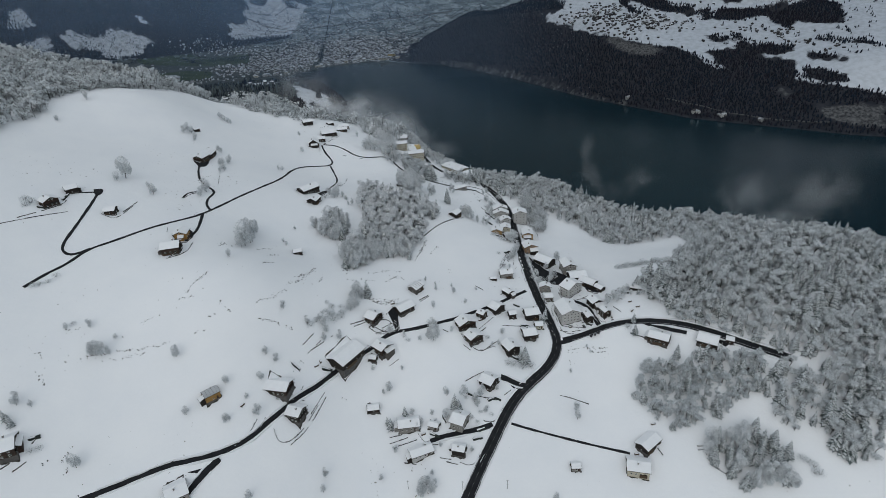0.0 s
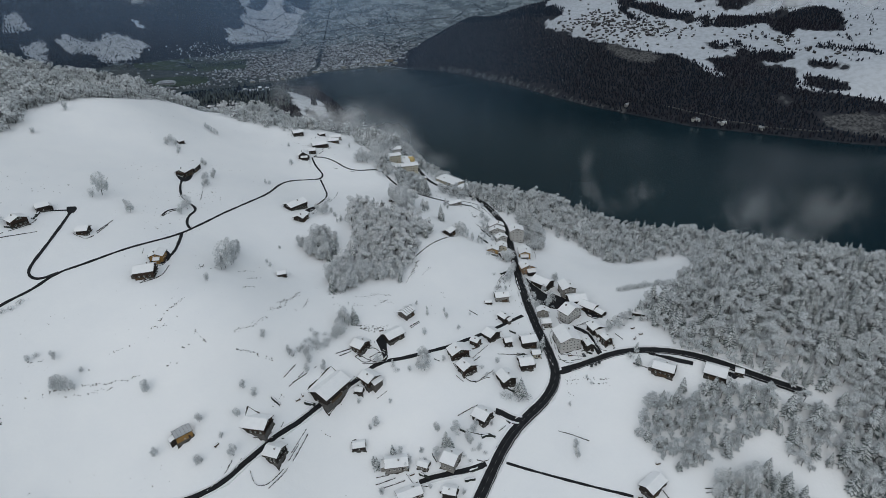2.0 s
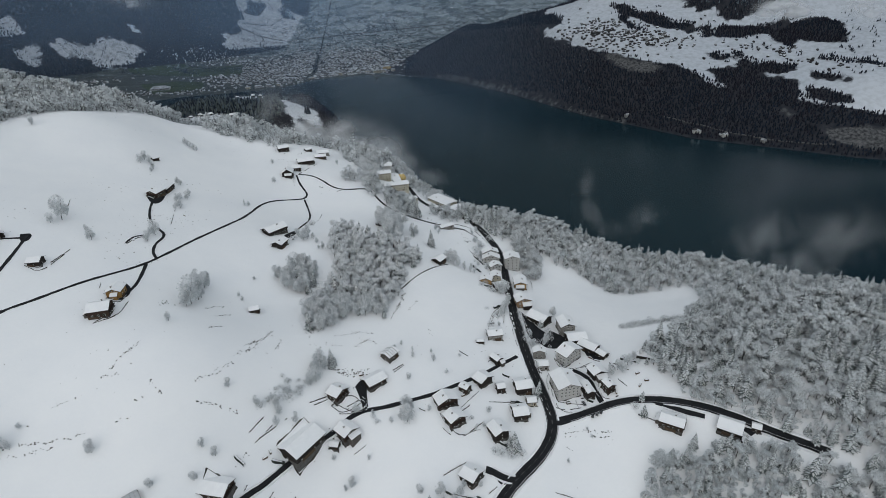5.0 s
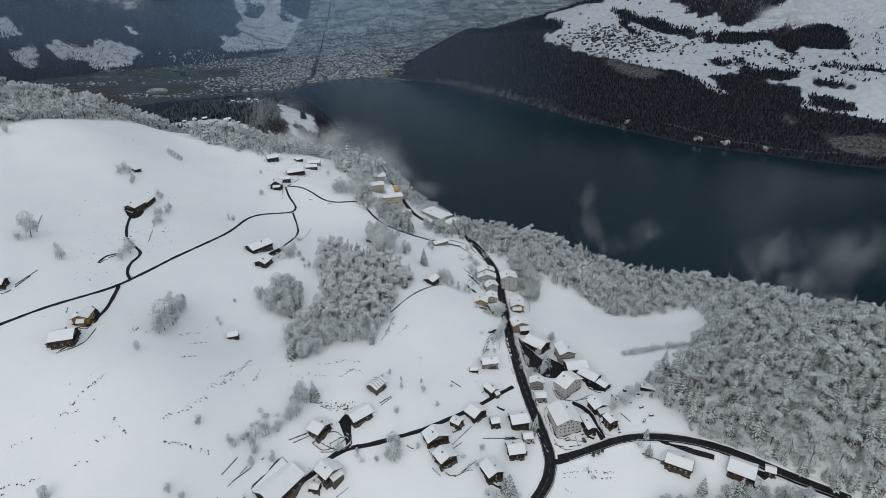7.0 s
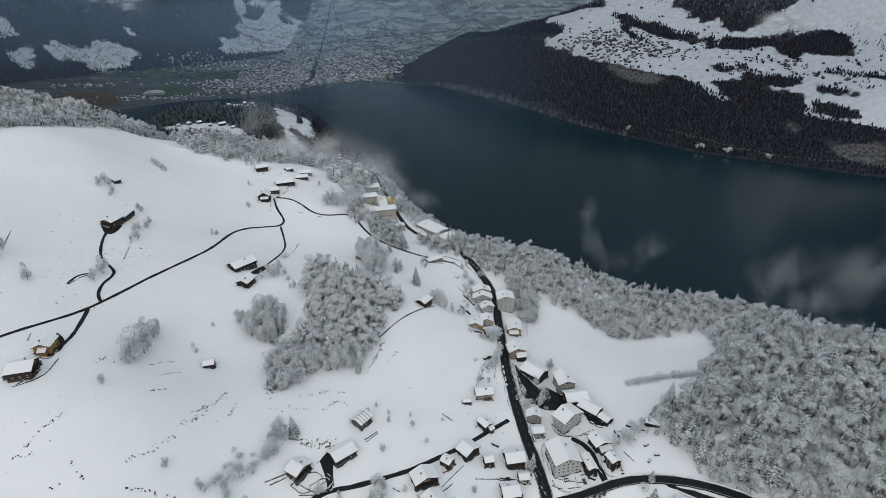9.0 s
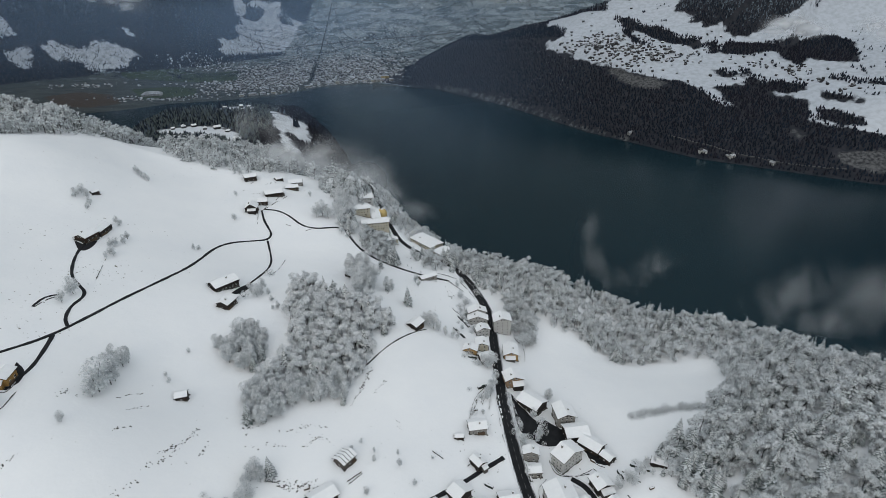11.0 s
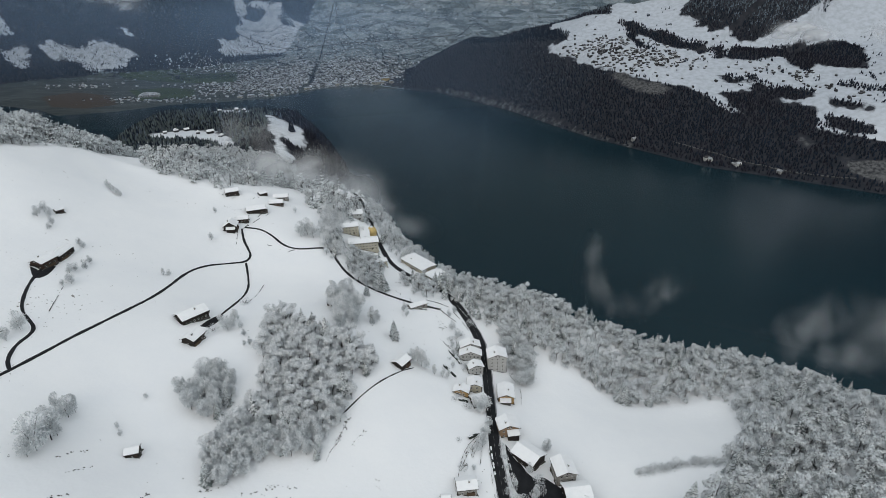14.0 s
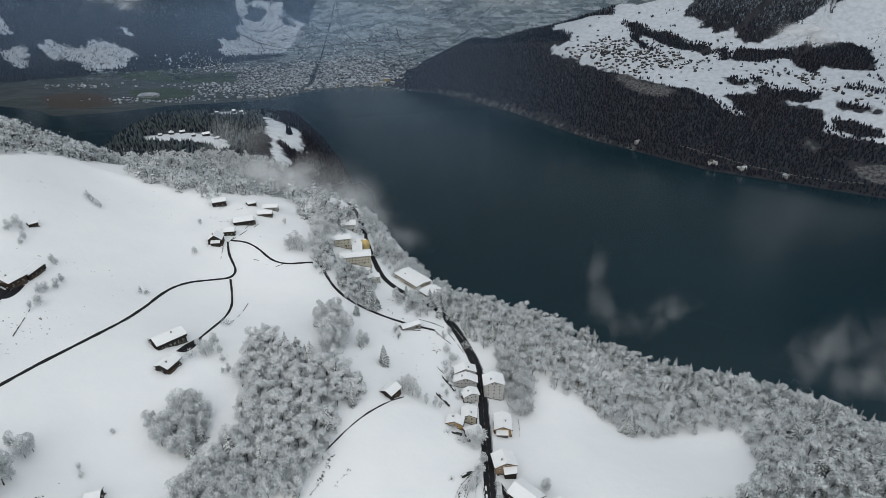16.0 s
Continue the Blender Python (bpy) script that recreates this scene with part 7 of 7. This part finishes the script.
scar([(-80.9, 806.9), (-71.1, 800.8)])
scar([(-166.8, 746.2), (-161.8, 752.9)])
scar([(-58.3, 756.5), (-48.5, 784.5)])
low_wall([(-48.6, 354.4), (-39.8, 360.5), (-36.2, 355.3), (-45.7, 350.2), (-48.6, 354.4)])
low_wall([(18.3, 353.2), (25.1, 356.2), (30.4, 361.5)])
low_wall([(24.4, 339.5), (34.4, 345.8), (39.1, 342.8)])
low_wall([(11.6, 343.2), (16.3, 339.3)])
low_wall([(25.3, 407.2), (31.4, 403.0)])
low_wall([(45.4, 400.2), (53.7, 409.6)])
scar([(-59.7, 377.3), (-52.8, 377.6), (-46.1, 377.5)])
scar([(-55.8, 375.3), (-47.4, 373.9), (-38.6, 376.0)])
scar([(-43.0, 379.7), (-35.4, 377.4)])
scar([(-78.7, 401.4), (-77.7, 413.2)])
scar([(-95.4, 381.4), (-94.3, 392.3)])
scar([(-11.5, 445.8), (-5.3, 455.7)])
scar([(-52.1, 410.6), (-42.7, 407.5)])
scar([(-51.1, 416.1), (-36.3, 415.8)])
scar([(-35.5, 407.3), (-31.4, 403.5)])
scar([(-126.0, 343.8), (-120.5, 348.8), (-118.7, 352.8)])
scar([(-113.8, 366.7), (-105.9, 377.4)])
scar([(-60.2, 377.4), (-50.4, 374.9), (-42.7, 378.2), (-37.8, 381.9)])
scar([(-178.4, 342.5), (-176.3, 344.7)])
scar([(-173.6, 351.4), (-171.1, 354.6)])
scar([(-248.2, 312.3), (-240.8, 313.8), (-237.4, 316.0)])
scar([(-237.9, 307.9), (-235.8, 310.8)])
scar([(-186.5, 305.7), (-179.9, 309.9)])
scar([(-166.6, 313.9), (-158.5, 315.4)])
scar([(-214.7, 310.3), (-211.1, 311.7)])
scar([(-153.8, 334.1), (-146.0, 328.7)])
scar([(-219.8, 246.7), (-223.0, 240.5), (-223.7, 234.8)])
scar([(-209.9, 229.4), (-210.3, 224.2)])
scar([(-232.3, 236.7), (-230.3, 239.3)])
scar([(-219.9, 295.1), (-204.0, 299.2), (-194.1, 301.8)])
scar([(-245.4, 276.9), (-253.5, 282.1)])
scar([(-130.8, 339.6), (-126.2, 344.8)])
scar([(-100.0, 314.4), (-104.4, 307.2)])
scar([(-177.7, 340.8), (-174.1, 349.1)])
scar([(-76.4, 304.1), (-72.8, 303.6)])
scar([(-81.2, 389.2), (-76.1, 395.8), (-68.9, 393.1)])
scar([(-66.5, 398.5), (-56.3, 398.5)])
scar([(-116.4, 364.1), (-114.3, 368.4)])
scar([(-159.2, 324.1), (-154.7, 326.3)])
scar([(-110.9, 377.7), (-107.0, 385.9)])
scar([(-44.3, 404.8), (-37.7, 409.3)])
scar([(-24.4, 433.8), (-18.2, 452.4)])
scar([(3.8, 425.9), (6.4, 420.6)])
scar([(-174.7, 403.5), (-172.0, 407.6)])
scar([(-20.7, 444.7), (-14.8, 464.6)])
scar([(28.4, 639.1), (1.6, 637.3)])
scar([(35.9, 584.2), (44.5, 571.7)])
scar([(40.0, 556.3), (48.2, 546.2)])
scar([(90.0, 348.2), (101.2, 347.8), (118.6, 344.3)])
scar([(90.6, 345.4), (104.2, 344.6), (116.4, 341.3)])
scar([(89.4, 341.6), (91.3, 335.8)])
scar([(-50.5, 380.1), (-40.2, 378.6)])
scar([(-54.3, 366.4), (-45.1, 366.0), (-39.6, 368.7)])
scar([(208.2, 300.7), (218.5, 292.0)])
scar([(-171.8, 402.8), (-162.2, 414.2)])
scar([(-148.1, 409.1), (-140.7, 417.9)])
scar([(-113.8, 374.3), (-106.1, 383.0), (-102.8, 399.3)])
scar([(-136.8, 382.0), (-130.4, 389.2)])
scar([(-138.8, 400.6), (-130.9, 409.1)])
scar([(-82.9, 405.5), (-72.7, 410.9)])
scar([(-62.9, 407.9), (-49.1, 414.2)])
scar([(-46.6, 401.3), (-39.0, 406.1)])
scar([(-18.9, 446.3), (-15.9, 459.2), (-14.2, 463.7)])
scar([(-173.0, 400.5), (-169.2, 405.1)])
scar([(-164.9, 402.1), (-161.5, 412.6)])
scar([(-184.9, 335.5), (-172.3, 337.7)])
scar([(-205.8, 320.6), (-191.5, 325.7)])
scar([(-61.6, 377.1), (-55.5, 377.4), (-50.3, 376.2), (-45.2, 376.3), (-40.6, 381.1), (-36.1, 381.7)])
scar([(-234.3, 291.7), (-227.3, 298.5), (-218.3, 300.9), (-205.9, 303.6), (-185.7, 305.5)])
scar([(-259.9, 294.4), (-253.6, 293.5)])
scar([(-243.7, 291.8), (-240.3, 294.9)])
scar([(-178.6, 241.1), (-166.2, 245.6)])
scar([(-220.4, 233.7), (-216.0, 241.1)])
scar([(-128.0, 329.6), (-107.9, 331.3)])
scar([(-178.3, 344.1), (-167.1, 359.8)])
scar([(-110.6, 372.8), (-105.8, 381.5)])
scar([(-123.0, 349.4), (-116.0, 357.6)])


def garden_hedge(pts):
    """A clipped evergreen hedge with snow lying on it in patches."""
    line = smooth_line(pts, 1.0)
    thing = tagged(new("garden_hedge"), "dark evergreen garden hedge patched with snow", "hedge", "hedges round the gardens")
    part("hedge_body", *band(line, 0, 1.1, wall_random.uniform(0.9, 1.4), 2.4, 0.2), HEDGE, thing)
    k = 0
    while k < len(line) - 3:
        n = wall_random.randint(3, 6)
        if len(line[k:k + n]) > 2:
            part("hedge_snow", *band(line[k:k + n], wall_random.uniform(-0.15, 0.15), 0.6, 1.5, 0.3, 0.15), SNOW, thing)
        k += n + 1


def log_stack(x, y, yaw):
    """Split logs in a stack on two bearers, half under snow."""
    thing = tagged(new("log_stack"), "stack of split logs with snow on top", "log stack", "log stacks by the houses")
    thing.matrix_world = pose(x, y, ground_z(x, y) - 0.05, 0, 0, yaw)
    for k in (-0.9, 0.9):
        part("bearer", *box(k - 0.08, -0.45, -0.6, k + 0.08, 0.45, 0.15), DARK_WOOD, thing)
    for r in range(4):
        part("log_row", *box(-1.5 + 0.06 * math.sin(3 * r), -0.5, 0.15 + 0.24 * r, 1.5 + 0.08 * math.cos(5 * r), 0.5, 0.39 + 0.24 * r), LOGS, thing)
    part("snow_cap", *box(-1.4, -0.42, 1.1, 1.1, 0.3, 1.28), ROOF_SNOW, thing)


HEDGE = material("evergreen_hedge", (0.045, 0.055, 0.05), 0.9, (0.014, 0.018, 0.016), 0.6, 0.1)
garden_hedge([(69.0, 457.3), (69.2, 445.5), (69.9, 434.1)])
garden_hedge([(57.6, 368.2), (63.7, 368.3), (69.3, 367.9)])
garden_hedge([(46.0, 544.2), (54.1, 532.5)])
garden_hedge([(41.9, 525.6), (49.9, 516.2)])
garden_hedge([(51.0, 493.8), (57.3, 493.1)])
garden_hedge([(54.6, 390.2), (59.2, 388.3)])
garden_hedge([(140.0, 400.4), (144.7, 396.4), (149.1, 393.7)])
garden_hedge([(18.2, 344.6), (23.3, 347.2)])
garden_hedge([(109.3, 368.9), (112.8, 366.0)])
garden_hedge([(55.7, 461.6), (62.7, 466.0)])
garden_hedge([(80.8, 400.3), (82.0, 393.5)])
garden_hedge([(132.0, 397.3), (133.1, 389.5)])
garden_hedge([(25.5, 302.6), (30.3, 304.7), (34.7, 303.3)])
garden_hedge([(47.1, 338.7), (52.9, 336.0), (60.0, 337.3)])
garden_hedge([(-15.1, 283.8), (-8.6, 279.9)])
garden_hedge([(-28.8, 289.8), (-21.4, 287.0)])
garden_hedge([(16.3, 282.2), (21.6, 283.8)])
garden_hedge([(13.0, 277.3), (19.6, 278.3)])
garden_hedge([(-6.2, 294.1), (-3.5, 288.9)])
garden_hedge([(11.5, 307.8), (17.4, 304.7)])
garden_hedge([(-87.9, 315.7), (-81.1, 316.9)])
garden_hedge([(-105.8, 310.5), (-100.6, 308.4)])
garden_hedge([(-242.7, 246.2), (-237.2, 249.0)])
garden_hedge([(-311.9, 417.4), (-304.0, 418.5)])
garden_hedge([(-301.3, 432.7), (-301.1, 442.2)])
garden_hedge([(-209.8, 408.0), (-203.5, 399.5)])
for x, y, yaw in [(146.3, 382.1, 20), (144.7, 371.4, 50), (149.9, 374.3, 0), (52.7, 442.3, 10), (41.2, 420.4, 0), (25.9, 367.3, 30), (-41.1, 376.0, 20), (96.7, 367.8, 10), (119.9, 405.6, 140), (128.7, 369.8, 80), (-19.6, 283.7, 20), (27.0, 310.5, 30), (-91.3, 315.6, 40), (-89.2, 319.4, 120), (-113.9, 290.1, 10), (-131.1, 277.7, 60), (135.6, 285.5, 10), (119.7, 267.9, 0)]:
    log_stack(x, y, yaw)

for k in range(26):
    t = k / 25
    x, y = float(lerp(t, [0, 0.35, 0.7, 1], [154, 173, 190, 204])), float(lerp(t, [0, 0.35, 0.7, 1], [442, 447, 450, 448]))
    tree("bush", x + tree_random.gauss(0, 0.8), y + tree_random.gauss(0, 0.8), tree_random.uniform(3.4, 5.6), "bushes of the field hedge")


def car(x, y, yaw, paint, label):
    thing = tagged(new("car"), label, "car", "cars parked by the road")
    thing.matrix_world = pose(x, y, ground_z(x, y) + 0.2, 0, 0, yaw)
    v = [(-2.1, -0.85, 0.35), (2.1, -0.85, 0.35), (2.1, 0.85, 0.35), (-2.1, 0.85, 0.35), (-2.15, -0.88, 0.75), (2.05, -0.85, 0.7), (2.05, 0.85, 0.7), (-2.15, 0.88, 0.75), (-2.05, -0.82, 0.95), (1.0, -0.82, 0.92), (1.0, 0.82, 0.92), (-2.05, 0.82, 0.95)]
    f = [(3, 2, 1, 0)] + [(a + k, a + (k + 1) % 4, a + 4 + (k + 1) % 4, a + 4 + k) for a in (0, 4) for k in range(4)] + [(8, 9, 10, 11)]
    part("car_body", v, f, paint, thing)
    c = [(-1.9, -0.78, 0.93), (0.9, -0.78, 0.93), (0.9, 0.78, 0.93), (-1.9, 0.78, 0.93), (-1.5, -0.62, 1.42), (0.2, -0.62, 1.42), (0.2, 0.62, 1.42), (-1.5, 0.62, 1.42)]
    cab = part("cabin", c, [(0, 1, 5, 4), (1, 2, 6, 5), (2, 3, 7, 6), (3, 0, 4, 7), (4, 5, 6, 7)], GLASS, thing)
    part("car_roof", *box(-1.5, -0.63, 1.425, 0.2, 0.63, 1.47), paint, cab)
    for wx in (-1.3, 1.3):
        for wy in (-0.85, 0.85):
            ring = [(wx + 0.32 * math.cos(a), wy, 0.32 + 0.32 * math.sin(a)) for a in np.linspace(0, 6.28, 11)[:-1]]
            n = len(ring)
            v2 = [(a, b - 0.1, z) for a, b, z in ring] + [(a, b + 0.1, z) for a, b, z in ring]
            part("wheel", v2, [(k, (k + 1) % n, n + (k + 1) % n, n + k) for k in range(n)] + [tuple(range(n))[::-1], tuple(range(n, 2 * n))], TYRE, thing)


TYRE = material("black_rubber", (0.02, 0.02, 0.021), 0.8, (0.014, 0.014, 0.015), 0.5)
DARK_PAINT = material("dark_car_paint", (0.03, 0.033, 0.04), 0.25, (0.025, 0.028, 0.033), 2.0, spec=0.5)
GREY_PAINT = material("grey_car_paint", (0.12, 0.125, 0.13), 0.3, (0.10, 0.104, 0.11), 2.0, spec=0.5)
car(110.1, 356.4, 60, DARK_PAINT, "dark car parked on the snow beside the road")
car(113.1, 357.0, 60, GREY_PAINT, "grey car parked on the snow beside the road")
car(115.9, 357.9, 60, DARK_PAINT, "dark small car parked at the field's edge")
car(106.4, 366.0, 100, GREY_PAINT, "grey car in front of the guest house")


def domed_pavilion(x, y, z):
    """A round yellow garden pavilion with a domed roof."""
    thing = tagged(new("domed_pavilion"), "yellow domed pavilion with snow on its crown beside the hotel", "pavilion")
    thing.matrix_world = pose(x, y, z)
    n, walls, dome = 12, [], []
    for r, h in ((4.6, -5.0), (4.6, 7.0)):
        walls += [(r * math.cos(6.2832 * k / n), r * math.sin(6.2832 * k / n), h) for k in range(n)]
    part("wall", walls, [(k, (k + 1) % n, n + (k + 1) % n, n + k) for k in range(n)] + [tuple(range(n, 2 * n))], YELLOW_WALL, thing)
    rings = [(5.0, 6.8), (5.0, 7.4), (4.5, 9.4), (3.4, 11.0), (1.9, 12.0), (0.5, 12.4)]
    for r, h in rings:
        dome += [(r * math.cos(6.2832 * k / n), r * math.sin(6.2832 * k / n), h) for k in range(n)]
    roof = part("dome", dome, [(j * n + k, j * n + (k + 1) % n, (j + 1) * n + (k + 1) % n, (j + 1) * n + k) for j in range(5) for k in range(n)] + [tuple(range(5 * n, 6 * n))], YELLOW_WALL, thing)
    part("finial", *box(-0.25, -0.25, 12.4, 0.25, 0.25, 14.0), METAL, roof)
    part("dome_snow", [(0.55 * r * math.cos(6.2832 * k / n), 0.55 * r * math.sin(6.2832 * k / n), h) for r, h in ((3.6, 11.75), (2.6, 12.3), (0.4, 12.6)) for k in range(n)],
         [(j * n + k, j * n + (k + 1) % n, (j + 1) * n + (k + 1) % n, (j + 1) * n + k) for j in range(2) for k in range(n)] + [tuple(range(2 * n, 3 * n))], ROOF_SNOW, roof)
    for k in range(0, n, 2):
        o = new("window", WINDOWS["plain"])
        o.parent = thing
        o.matrix_local = pose(0, 0, 2.5, 0, 0, 30 * k + 15) @ pose(0, -4.5, 0)


domed_pavilion(-27, 725, ground_z(-27, 725))


def utility_pole(x, y):
    thing = tagged(new("utility_pole"), "thin wooden utility pole standing in the snow", "pole", "poles along the road")
    thing.matrix_world = pose(x, y, ground_z(x, y))
    limb_shape = Shape()
    limb(limb_shape, (0, 0, -1.0), (0, 0, 7.6), 0.14, 0.09, 0, 8)
    part("shaft", *limb_shape.arrays()[:2], GREY_WOOD, thing)
    part("cross_arm", *box(-0.7, -0.06, 7.0, 0.7, 0.06, 7.12), GREY_WOOD, thing)


for x, y in [(-29.8, 252.3), (4.5, 249.3), (32.6, 249.2)]:
    utility_pole(x, y)
